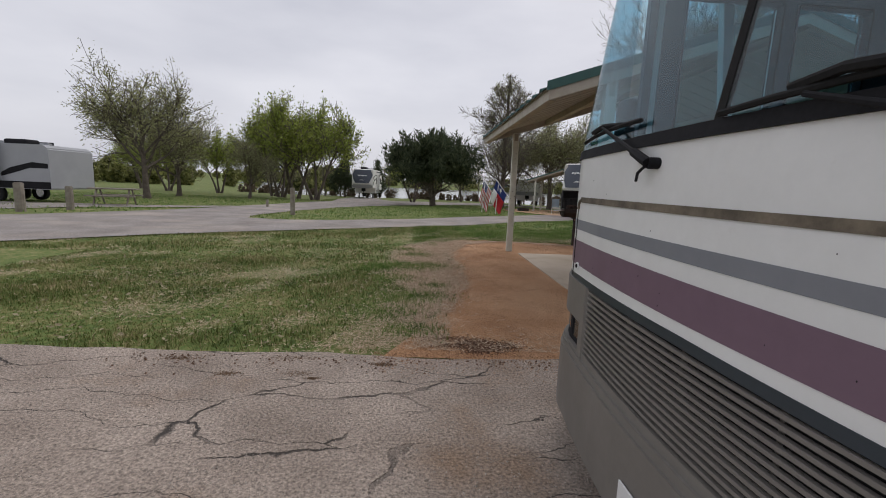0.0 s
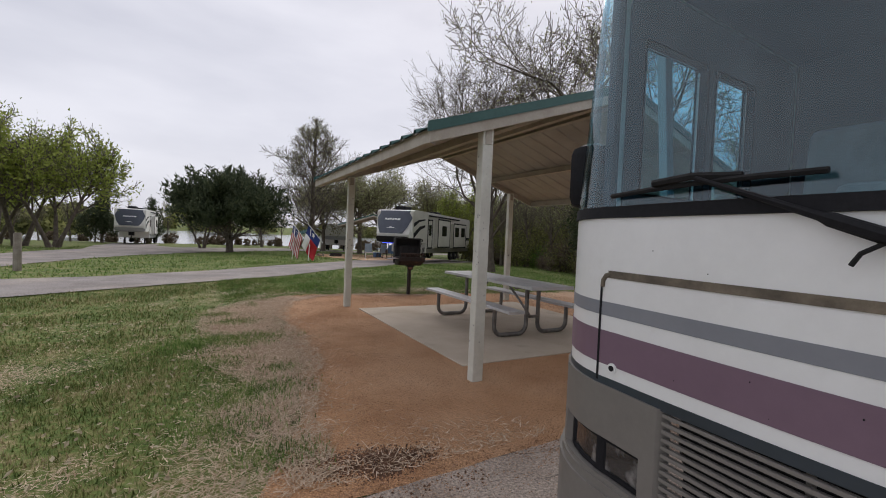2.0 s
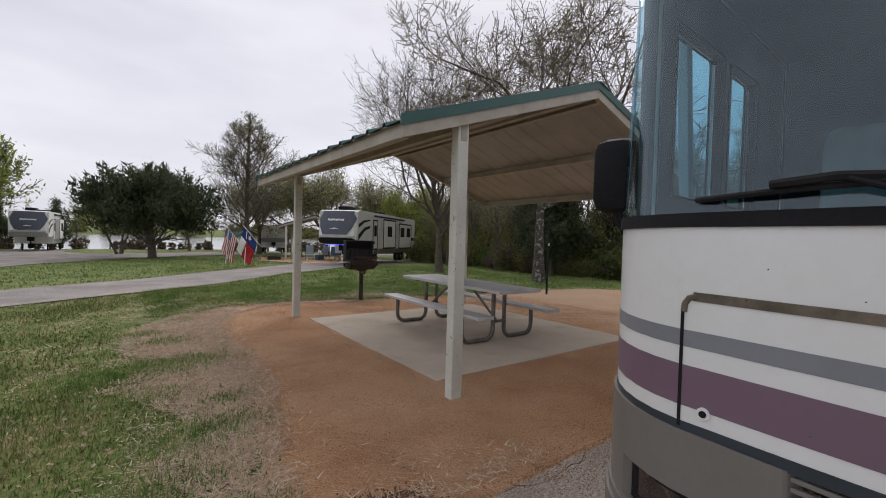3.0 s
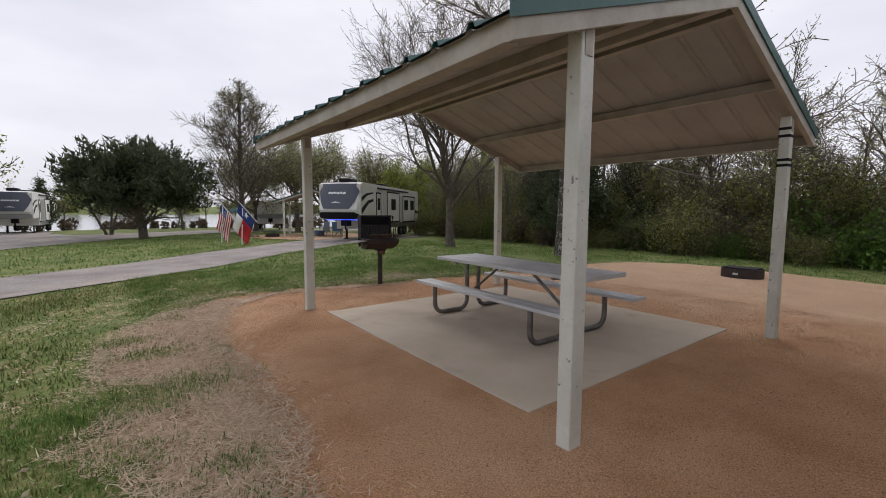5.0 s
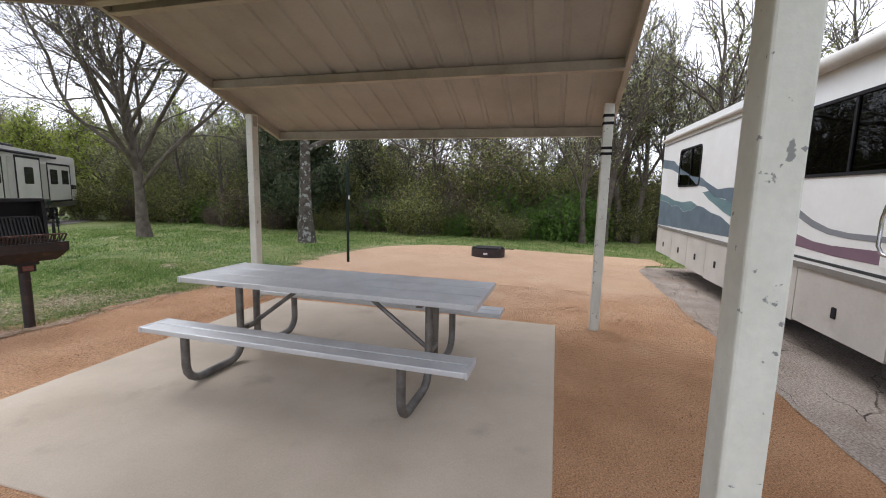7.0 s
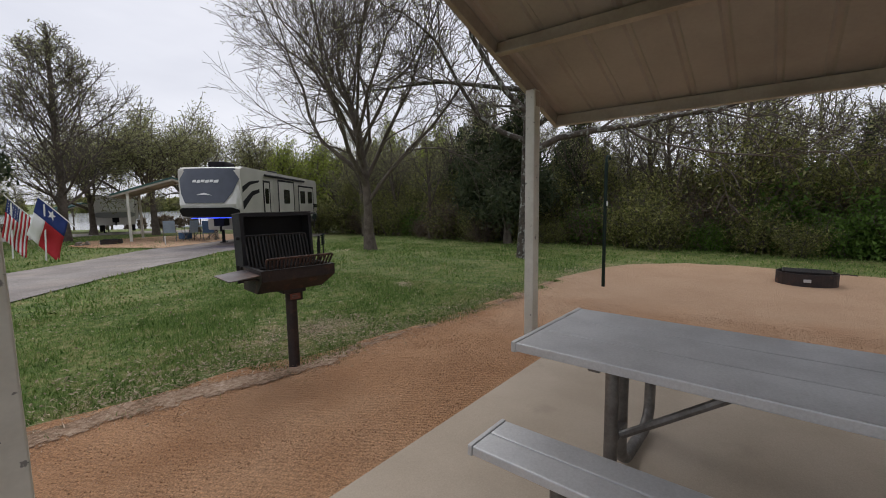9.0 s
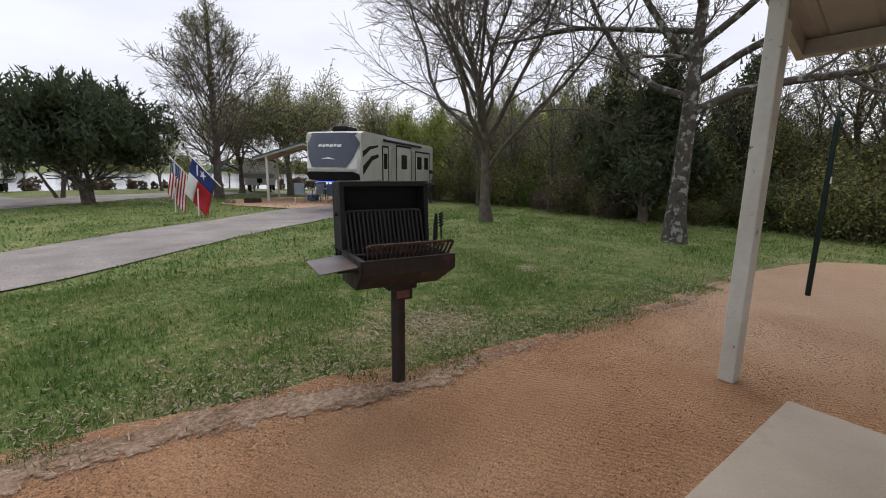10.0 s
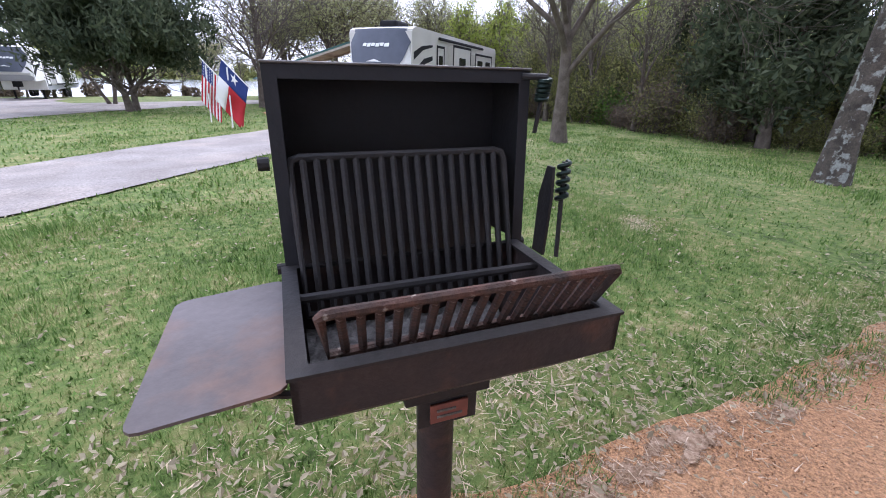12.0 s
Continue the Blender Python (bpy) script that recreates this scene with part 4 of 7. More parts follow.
def nose_band(bm, zs, off, thick=0.02, y0=-9.0, y1=9.0, dz=0.0):
    """A curved panel round the nose between the heights zs, for y0 <= y <= y1. dz lifts it towards the corners."""
    pts = []
    for (xa, ya), (xb, yb) in zip(NOSE, NOSE[1:]):
        for q in (0.0, 0.5):
            pts.append((xa + (xb - xa) * q, ya + (yb - ya) * q))
    pts.append(NOSE[-1])
    pts = [p for p in pts if y0 - 1e-6 <= p[1] <= y1 + 1e-6]
    def at_y(y):
        for (xa, ya), (xb, yb) in zip(NOSE, NOSE[1:]):
            if yb <= y <= ya:
                return (xa + (xb - xa) * ((y - ya) / (yb - ya) if yb != ya else 0), y)
    if y1 < 1.29:
        pts = [at_y(y1)] + pts
    if y0 > -1.29:
        pts = pts + [at_y(y0)]
    rows = []
    for z in zs:
        rows.append(([bm.verts.new(nose_point(x, y, z + dz * abs(y) / 1.3, off)) for x, y in pts], [bm.verts.new(nose_point(x, y, z + dz * abs(y) / 1.3, off - thick)) for x, y in pts]))
    for (a, ai), (c, ci) in zip(rows, rows[1:]):
        for i in range(len(pts) - 1):
            bm.faces.new((a[i], a[i + 1], c[i + 1], c[i]))
            bm.faces.new((ai[i + 1], ai[i], ci[i], ci[i + 1]))
        for i in (0, len(pts) - 1):
            bm.faces.new((a[i], c[i], ci[i], ai[i]))
    for a, ai in (rows[0], rows[-1]):
        for i in range(len(pts) - 1):
            bm.faces.new((a[i], ai[i], ai[i + 1], a[i + 1]))
    bmesh.ops.remove_doubles(bm, verts=bm.verts, dist=1e-5)
    return bm


def flank(u, v, w):
    return (u, HALF + w, v)


def far_flank(u, v, w):
    return (u, -HALF - w, v)


def rv_window(rv, name, u0, u1, v0, v1, place, bars=(), r=0.06, glass=None):
    b = bmesh.new()
    ring(b, rounded(u0 - 0.03, u1 + 0.03, v0 - 0.03, v1 + 0.03, r + 0.03), rounded(u0, u1, v0, v1, r), 0.03, lambda u, v, w: place(u, v, w - 0.018))
    f = part("window", b, M_BLACK, rv, "black-framed window")
    b = bmesh.new()
    slab(b, rounded(u0 + 0.001, u1 - 0.001, v0 + 0.001, v1 - 0.001, r), 0.005, lambda u, v, w: place(u, v, w - 0.012))
    g = part("pane", b, glass or M_WIN, f)
    g.visible_shadow = False
    for u in bars:
        b = bmesh.new()
        slab(b, [(u - 0.014, v0), (u + 0.014, v0), (u + 0.014, v1), (u - 0.014, v1)], 0.012, lambda a, v, w: place(a, v, w - 0.005))
        part("mullion", b, M_BLACK, f)
    return f


def wheel(parent, x, y, r, w, rim_mat=None):
    b = bmesh.new()
    prof = [(r * 0.6, -w / 2), (r * 0.92, -w / 2), (r, -w * 0.36), (r, w * 0.36), (r * 0.92, w / 2), (r * 0.6, w / 2)]
    k = 28
    rows = [[b.verts.new((x + rr * math.cos(2 * math.pi * i / k), y + ww, r + rr * math.sin(2 * math.pi * i / k))) for i in range(k)] for rr, ww in prof]
    for a, c in zip(rows, rows[1:] + rows[:1]):
        for i in range(k):
            b.faces.new((a[i], a[(i + 1) % k], c[(i + 1) % k], c[i]))
    t = part("tyre", b, M_RUBBER, parent, "black tyre", True)
    b = bmesh.new()
    s = 1 if y > 0 else -1
    rod(b, (x, y - s * w * 0.3, r), (x, y + s * w * 0.32, r), r * 0.6, n=24)
    rod(b, (x, y + s * w * 0.3, r), (x, y + s * w * 0.52, r), r * 0.2, r * 0.16, n=12)
    rm = part("rim", b, rim_mat or M_CHROME, t, "dull metal rim")
    for i in range(8):
        b = bmesh.new()
        a = 2 * math.pi * i / 8
        p = (x + r * 0.34 * math.cos(a), r + r * 0.34 * math.sin(a))
        rod(b, (p[0], y + s * w * 0.31, p[1]), (p[0], y + s * w * 0.39, p[1]), r * 0.035, n=6)
        part("wheel_nut", b, M_CHROME, t)


def motorhome():
    rv = thing("motorhome", "older white motorhome with plum and grey stripes on the pad", "motorhome", RV)
    # nose
    b = bmesh.new()
    nose_band(b, (0.935, 1.2, 1.44, 1.504), 0.0, 0.04)
    part("front_panel", b, M_WHITE, rv, "aged white fibreglass front panel", True)
    for z0, z1, material, lab, dz in ((0.932, 0.964, M_NAVY, "dark slate stripe", -0.012), (1.0, 1.115, M_PURPLE, "faded plum stripe", 0.0), (1.167, 1.214, M_GREY, "grey stripe", 0.0)):
        b = bmesh.new()
        nose_band(b, (z0, z1), 0.002, 0.0015, dz=dz)
        part("stripe", b, material, rv, lab, True)
    b = bmesh.new()
    nose_band(b, (1.297, 1.322), 0.004, 0.0015, -0.895, 0.895)
    part("hatch_groove", b, M_GROOVE, rv, "grimy groove round the front hatch", True)
    for s in (1, -1):
        b = bmesh.new()
        ya, yb = sorted((s * 0.918, s * 0.926))
        nose_band(b, (0.94, 1.272), 0.0045, 0.0015, ya, yb)
        part("hatch_groove", b, M_BLACK, rv, "dark gap beside the front hatch")
        b = bmesh.new()
        tube(b, [nose_point(0.066, s * y, z, 0.0) for y, z in ((0.922, 1.265), (0.92, 1.287), (0.91, 1.303), (0.89, 1.31))], 0.009, 6)
        part("hatch_groove", b, M_GROOVE, rv)
        b = bmesh.new()
        p = nose_point(0.065, s * 0.86, 0.995, 0.0)
        rod(b, p, (p[0] - 0.012, p[1], p[2]), 0.017, n=14)
        lk = part("hatch_lock", b, M_WHITE, rv)
        b = bmesh.new()
        rod(b, (p[0] - 0.010, p[1], p[2]), (p[0] - 0.0145, p[1], p[2]), 0.0095, n=12)
        part("lock_core", b, M_BLACK, lk)
    b = bmesh.new()
    nose_band(b, (1.502, 1.508, 1.532, 1.542), 0.01, 0.03)
    part("windscreen_seal", b, M_BLACK, rv, "black rubber windscreen seal", True)
    for ya, yb in ((-1.285, -0.06), (-0.036, 1.285)):
        b = bmesh.new()
        nose_band(b, (1.54, 1.78, 2.0, 2.22, 2.455, 2.622), 0.004, 0.005, ya, yb)
        gl = part("windscreen", b, M_WS, rv, "large curved windscreen half", True)
        gl.visible_shadow = False
    b = bmesh.new()
    nose_band(b, (1.54, 1.85, 2.15, 2.46, 2.622), 0.006, 0.014, -0.062, -0.034)
    part("windscreen_bar", b, M_RUBBER, rv, "black centre bar")
    b = bmesh.new()
    nose_band(b, (2.62, 2.65), 0.014, 0.03)
    part("windscreen_seal", b, M_RUBBER, rv, "", True)
    b = bmesh.new()
    nose_band(b, (2.645, 2.7, TOP), 0.0, 0.04)
    part("front_cap", b, M_WHITE, rv, "white fibreglass roof cap", True)
    # lower nose: bumper, lamp panels, grille
    b = bmesh.new()
    nose_band(b, (0.24, 0.3, 0.52, 0.57), 0.03, 0.05)
    part("bumper", b, M_TAUPE, rv, "taupe moulded front bumper", True)
    b = bmesh.new()
    nose_band(b, (0.57, 0.602), 0.02, 0.05)
    part("bumper_lip", b, M_TAUPE, rv, "", True)
    b = bmesh.new()
    nose_band(b, (0.602, 0.634), 0.008, 0.05, -0.664, 0.664)
    part("grille_sill", b, M_TAUPE, rv, "", True)
    for s in (1, -1):
        lo, hi = sorted((s * 0.67, s * 9))
        for zs in ((0.602, 0.618), (0.752, 0.93)):
            b = bmesh.new()
            nose_band(b, zs, 0.012, 0.04, max(lo, -9), min(hi, 9))
            part("lamp_panel", b, M_TAUPE, rv, "taupe headlamp surround", True)
        for a, c in ((0.67, 0.725), (1.115, 9)):
            lo2, hi2 = sorted((s * a, s * c))
            b = bmesh.new()
            nose_band(b, (0.618, 0.752), 0.012, 0.04, lo2, hi2)
            part("lamp_panel", b, M_TAUPE, rv, "", True)
        lo2, hi2 = sorted((s * 0.725, s * 1.115))
        b = bmesh.new()
        nose_band(b, (0.618, 0.752), -0.045, 0.01, lo2, hi2)
        bz = part("lamp_recess", b, M_BLACK, rv)
        for a, c in ((0.74, 0.9), (0.925, 1.095)):
            lo3, hi3 = sorted((s * a, s * c))
            b = bmesh.new()
            nose_band(b, (0.632, 0.74), -0.02, 0.02, lo3, hi3)
            hl = part("headlamp", b, M_LENS, bz, "rectangular headlamp", True)
            b = bmesh.new()
            for z0, z1, ya, yb in ((0.622, 0.636, lo3, hi3), (0.734, 0.749, lo3, hi3), (0.622, 0.749, lo3 - 0.012, lo3 + 0.004), (0.622, 0.749, hi3 - 0.004, hi3 + 0.012)):
                nose_band(b, (z0, z1), -0.012, 0.02, ya, yb)
            part("lamp_rim", b, M_BLACK, bz, "", True)
    b = bmesh.new()
    nose_band(b, (0.635, 0.93), -0.06, 0.01, -0.66, 0.66)
    gp = part("grille", b, M_BLACK, rv, "dark louvred front grille")
    for i in range(12):
        z = 0.648 + 0.0238 * i
        b = bmesh.new()
        nose_band(b, (z, z + 0.0105), 0.004, 0.016, -0.662, 0.662)
        part("louvre", b, M_TAUPE, gp)
    for y in (-0.33, 0.0, 0.33):
        b = bmesh.new()
        nose_band(b, (0.636, 0.928), -0.028, 0.012, y - 0.006, y + 0.006)
        part("grille_stay", b, M_TAUPE, gp)
    rng = random.Random(5)
    b = bmesh.new()
    for i in range(18):
        y, z, q = rng.uniform(-0.8, 0.85), rng.choice((rng.uniform(0.97, 1.12), rng.uniform(1.22, 1.46))), rng.uniform(0.001, 0.0022)
        p = Vector(nose_point(0.06 * (y / 0.85) ** 2, y, z, 0.004))
        bmesh.ops.create_icosphere(b, subdivisions=1, radius=q, matrix=Matrix.Translation(p) @ Matrix.Diagonal((0.4, 1.0, rng.uniform(0.8, 1.8), 1)))
    tagged(part("bug_specks", b, M_BLACK, rv, "dried dark insect specks"), kind="stuff")
    b = bmesh.new()
    span(b, (-0.04, -0.16, 0.29), (-0.033, 0.14, 0.41), 0.002)
    part("number_plate", b, M_WHITE, rv, "blank white number plate")
    # wipers
    for piv, elbow, tip0, tip1 in (((0.19, 1.445), (0.55, 1.6), (0.88, 1.575), (0.3, 1.592)), ((-0.62, 1.445), (-0.3, 1.545), (-0.07, 1.55), (-0.66, 1.562))):
        P3 = lambda y, z, o: Vector(nose_point(0.06 * (y / 0.85) ** 2, y, z, o))
        b = bmesh.new()
        a0, a1 = P3(piv[0], piv[1], 0.03), P3(elbow[0], elbow[1], 0.06)
        tube(b, [a0, a0.lerp(a1, 0.25), a0.lerp(a1, 0.3), a1], [0.017, 0.016, 0.01, 0.006], 8)
        rod(b, P3(piv[0], piv[1], -0.01), a0, 0.018, n=10)
        w = part("wiper", b, M_BLACK, rv, "black wiper arm", True)
        b = bmesh.new()
        c0, c1 = P3(*tip0, 0.025), P3(*tip1, 0.025)
        mid = c0.lerp(c1, 0.5)
        tube(b, [c0, c0.lerp(c1, 0.25) + Vector((-0.012, 0, 0.004)), mid + Vector((-0.014, 0, 0.006)), c0.lerp(c1, 0.75) + Vector((-0.012, 0, 0.004)), c1], 0.008, 6)
        tube(b, [mid + Vector((-0.01, -0.12, 0.016)), mid + Vector((-0.025, 0, 0.024)), mid + Vector((-0.01, 0.12, 0.016))], 0.011, 6)
        part("wiper_blade", b, M_RUBBER, w)
        b = bmesh.new()
        tube(b, [a0, a0 + Vector((-0.005, 0.045, -0.03)), a0 + Vector((0.0, 0.06, -0.055))], 0.005, 6)
        part("washer_hose", b, M_RUBBER, w)
    # flanks
    cab = [(0.69, 1.25, 1.66, 2.41), (1.33, 1.78, 1.66, 2.41)]
    wins = [(3.72, 5.2, 1.775, 2.405), (8.02, 9.1, 1.75, 2.39)]
    door = (2.83, 3.57, 0.5, 2.52)
    b = bmesh.new()
    wall_cells(b, 0.55, REAR, 0.92, TOP, [*cab, *wins, (2.83, 3.57, 0.92, 2.52)], -0.045, flank)
    part("side_wall", b, M_WHITE, rv, "aged white side wall")
    b = bmesh.new()
    wall_cells(b, 0.55, REAR, 0.92, TOP, [*cab, (2.4, 4.6, 1.6, 2.4), (6.2, 7.6, 1.75, 2.4)], -0.045, far_flank)
    part("side_wall", b, M_WHITE, rv, "aged white side wall")
    for c in cab:
        rv_window(rv, "cab", *c, flank, glass=M_WS, r=0.02)
        rv_window(rv, "cab", *c, far_flank, glass=M_WS, r=0.02)
        for pl in (flank, far_flank):
            b = bmesh.new()
            u0, u1, v0, v1 = c
            ring(b, rounded(u0 - 0.001, u1 + 0.001, v0 - 0.001, v1 + 0.001, 0.02), rounded(u0 + 0.008, u1 - 0.008, v0 + 0.008, v1 - 0.008, 0.016), 0.048, lambda u, v, w: pl(u, v, w - 0.066))
            part("window_reveal", b, M_BLACK, rv, "dark window reveal")
    rv_window(rv, "main", *wins[0], flank, bars=(4.46,))
    rv_window(rv, "rear", *wins[1], flank, bars=(8.5,))
    rv_window(rv, "main", 2.4, 4.6, 1.6, 2.4, far_flank, bars=(3.5,))
    rv_window(rv, "rear", 6.2, 7.6, 1.75, 2.4, far_flank)
    b = bmesh.new()
    slab(b, [(-HALF, 0.35), (HALF, 0.35), (HALF, TOP), (-HALF, TOP)], 0.05, lambda u, v, w: (REAR - w + 0.0, u * 0.998, v))
    part("rear_wall", b, M_WHITE, rv)
    b = bmesh.new()
    slab(b, [(-HALF, 0.0), (HALF, 0.0), (HALF, 0.05), (HALF - 0.1, 0.1), (-HALF + 0.1, 0.1), (-HALF, 0.05)], REAR - 0.5, lambda u, v, w: (0.5 + w, u, TOP + v))
    part("roof", b, M_WHITE, rv, "white rubber roof")
    b = bmesh.new()
    span(b, (0.62, -1.22, 0.86), (REAR - 0.06, 1.22, 0.9))
    part("floor_pan", b, M_BLACK, rv)
    # skirts, with baggage doors and a cut for the wheel
    for u0, u1, v0 in ((0.55, 1.1, 0.34), (1.98, 2.46, 0.34), (2.465, 2.825, 0.34), (3.575, 3.77, 0.36), (3.775, 4.98, 0.33), (4.985, 5.62, 0.31), (6.62, 7.42, 0.28), (7.425, 8.3, 0.3), (8.305, 9.2, 0.32), (9.205, REAR, 0.34)):
        for pl in (flank, far_flank):
            b = bmesh.new()
            slab(b, [(u0 + 0.004, v0), (u1 - 0.004, v0), (u1 - 0.004, 0.862), (u0 + 0.004, 0.862)], -0.03, pl)
            d = part("baggage_door", b, M_SKIRT, rv, "grey baggage door")
            if u1 - u0 > 0.55:
                b = bmesh.new()
                slab(b, rounded((u0 + u1) / 2 - 0.03, (u0 + u1) / 2 + 0.03, 0.5, 0.6, 0.01, 2), 0.008, pl)
                part("latch", b, M_BLACK, d, "black paddle latch")
    for x in (1.54, 6.12):
        for pl in (flank, far_flank):
            b = bmesh.new()
            out = [(x - 0.5, 0.862), (x + 0.5, 0.862)] if x > 3 else [(x - 0.44, 0.862), (x + 0.44, 0.862)]
            w0 = out[1][0] - x
            slab(b, [*out, (x + w0, 0.3), *[(x + 0.43 * math.cos(radians(a)), 0.36 + 0.38 * math.sin(radians(a))) for a in range(0, 181, 15)], (x - w0, 0.3)], -0.03, pl)
            part("wheel_arch", b, M_SKIRT, rv)
        for y in (1.13, -1.13):
            wheel(rv, x, y, 0.39, 0.24)
    for pl in (flank, far_flank):
        b = bmesh.new()
        slab(b, [(0.55, 0.865), (2.83, 0.865), (2.83, 0.918), (0.55, 0.918)], 0.014, pl)
        slab(b, [(3.57, 0.865), (REAR, 0.865), (REAR, 0.918), (3.57, 0.918)], 0.014, pl)
        part("belt_rail", b, M_TAUPE, rv, "taupe belt rail")
    # paint: stripes along the cab, waves over the middle, hills at the tail
    def paint(pts, material, lab, lift=0.002):
        b = bmesh.new()
        slab(b, pts, 0.0012, lambda u, v, w: flank(u, v, w + lift))
        part("stripe", b, material, rv, lab)
    paint([(0.56, 1.185), (2.825, 1.185), (2.825, 1.235), (0.56, 1.235)], M_GREY, "grey stripe")
    paint([(0.56, 1.03), (2.825, 1.03), (2.825, 1.145), (0.56, 1.145)], M_PURPLE, "faded plum stripe")
    paint([(0.56, 0.935), (2.825, 0.935), (2.825, 0.962), (0.56, 0.962)], M_NAVY, "dark slate stripe")
    paint([(3.575, 0.945), (5.9, 0.955), (5.9, 0.98), (3.575, 0.972)], M_NAVY, "dark slate stripe")
    paint([(3.575, 1.045), (4.5, 1.04), (5.42, 1.085), (5.93, 1.19), (5.9, 1.47), (5.68, 1.46), (5.5, 1.39), (5.3, 1.28), (5.1, 1.19), (4.8, 1.14), (4.54, 1.13), (3.575, 1.165)], M_PURPLE, "plum wave")
    paint([(3.575, 1.225), (4.32, 1.21), (4.6, 1.225), (4.84, 1.27), (5.1, 1.36), (5.36, 1.455), (5.65, 1.53), (5.93, 1.565), (5.95, 1.67), (5.65, 1.625), (5.39, 1.555), (5.1, 1.44), (4.86, 1.345), (4.6, 1.28), (4.34, 1.26), (3.575, 1.272)], M_GREY, "grey wave")
    paint([(6.02, 1.57), (6.2, 1.47), (6.6, 1.42), (6.9, 1.52), (7.3, 1.55), (7.7, 1.7), (8.1, 1.74), (8.6, 1.93), (9.0, 1.95), (9.6, 2.08), (10.29, 2.15), (10.29, 2.33), (9.5, 2.24), (9.0, 2.05), (8.4, 1.9), (7.9, 1.86), (7.67, 1.78), (7.2, 1.66), (6.8, 1.68), (6.33, 1.67), (6.02, 1.69)], M_SLATE, "slate-blue ridge line")
    paint([(6.02, 1.36), (6.5, 1.25), (6.9, 1.33), (7.2, 1.42), (7.5, 1.5), (7.8, 1.62), (7.5, 1.64), (7.1, 1.53), (6.8, 1.5), (6.4, 1.41), (6.02, 1.45)], M_TEAL, "teal hill")
    paint([(6.02, 1.01), (10.29, 0.93), (10.29, 1.46), (9.7, 1.42), (9.4, 1.35), (9.0, 1.37), (8.67, 1.27), (8.3, 1.3), (8.0, 1.4), (7.7, 1.38), (7.4, 1.31), (7.0, 1.27), (6.6, 1.15), (6.29, 1.16), (6.02, 1.1)], M_SLATE, "slate-blue hills")
    paint([(8.0, 1.405), (8.3, 1.305), (8.67, 1.275), (9.0, 1.375), (9.4, 1.355), (9.7, 1.425), (10.29, 1.465), (10.29, 1.6), (9.8, 1.55), (9.3, 1.47), (8.8, 1.44), (8.3, 1.47)], M_TEAL, "teal hills")
    # entry door
    b = bmesh.new()
    wall_cells(b, 2.85, 3.55, 0.93, 2.5, [(3.04, 3.42, 1.77, 2.35)], -0.04, lambda u, v, w: flank(u, v, w + 0.008))
    d = part("entry_door", b, M_WHITE, rv, "white entry door with a tall window")
    b = bmesh.new()
    slab(b, [(2.85, 0.52), (3.55, 0.52), (3.55, 0.928), (2.85, 0.928)], -0.04, lambda u, v, w: flank(u, v, w + 0.008))
    part("door_panel", b, M_SKIRT, d, "grey lower door panel")
    b = bmesh.new()
    ring(b, [(2.82, 0.49), (3.58, 0.49), (3.58, 2.53), (2.82, 2.53)], [(2.85, 0.52), (3.55, 0.52), (3.55, 2.5), (2.85, 2.5)], 0.03, lambda u, v, w: flank(u, v, w - 0.008))
    part("door_frame", b, M_ALU, d, "aluminium door frame")
    b = bmesh.new()
    ring(b, rounded(3.015, 3.445, 1.745, 2.375, 0.06), rounded(3.05, 3.41, 1.78, 2.34, 0.04), 0.02, lambda u, v, w: flank(u, v, w + 0.004))
    part("window_frame", b, M_BLACK, d)
    b = bmesh.new()
    slab(b, rounded(3.05, 3.41, 1.78, 2.34, 0.04), 0.005, lambda u, v, w: flank(u, v, w - 0.004))
    part("pane", b, M_WIN, d).visible_shadow = False
    for v0, v1, material in ((1.225, 1.27, M_GREY), (1.05, 1.165, M_PURPLE), (0.95, 0.972, M_NAVY)):
        b = bmesh.new()
        slab(b, [(2.86, v0), (3.54, v0), (3.54, v1), (2.86, v1)], 0.0012, lambda u, v, w: flank(u, v, w + 0.011))
        part("stripe", b, material, d)
    for v in (1.54, 1.26):
        b = bmesh.new()
        rod(b, flank(3.49, v, 0.005), flank(3.49, v, 0.022), 0.022, n=12)
        part("lock", b, M_CHROME, d)
    b = bmesh.new()
    slab(b, rounded(3.42, 3.52, 1.35, 1.49, 0.02, 2), 0.015, lambda u, v, w: flank(u, v, w + 0.006))
    part("door_handle", b, M_BLACK, d, "black paddle handle")
    for v in (0.75, 1.4, 2.2):
        b = bmesh.new()
        rod(b, flank(2.835, v - 0.06, 0.024), flank(2.835, v + 0.06, 0.024), 0.011, n=8)
        part("hinge", b, M_ALU, d)
    b = bmesh.new()
    slab(b, [(2.76, 2.56), (3.68, 2.56), (3.68, 2.585), (2.76, 2.585)], 0.04, flank)
    part("rain_gutter", b, M_ALU, rv)
    b = bmesh.new()
    tube(b, [flank(3.66, 1.69, 0.0), flank(3.66, 1.7, 0.06), flank(3.75, 1.62, 0.075), flank(3.86, 1.5, 0.075), flank(3.89, 1.4, 0.075), flank(3.89, 1.2, 0.075), flank(3.85, 1.14, 0.07), flank(3.7, 1.115, 0.06), flank(3.66, 1.11, 0.0)], 0.014, 10)
    h = part("grab_handle", b, M_CHROME, rv, "bent chrome grab handle", True)
    for u, v in ((3.655, 1.69), (3.66, 1.1)):
        b = bmesh.new()
        slab(b, rounded(u - 0.045, u + 0.045, v - 0.05, v + 0.05, 0.015, 2), 0.022, flank)
        part("handle_base", b, M_BLACK, h, "black handle base")
    b = bmesh.new()
    slab(b, rounded(3.83, 3.95, 1.03, 1.16, 0.015, 2), 0.012, flank)
    part("outlet_cover", b, M_WHITE, rv)
    b = bmesh.new()
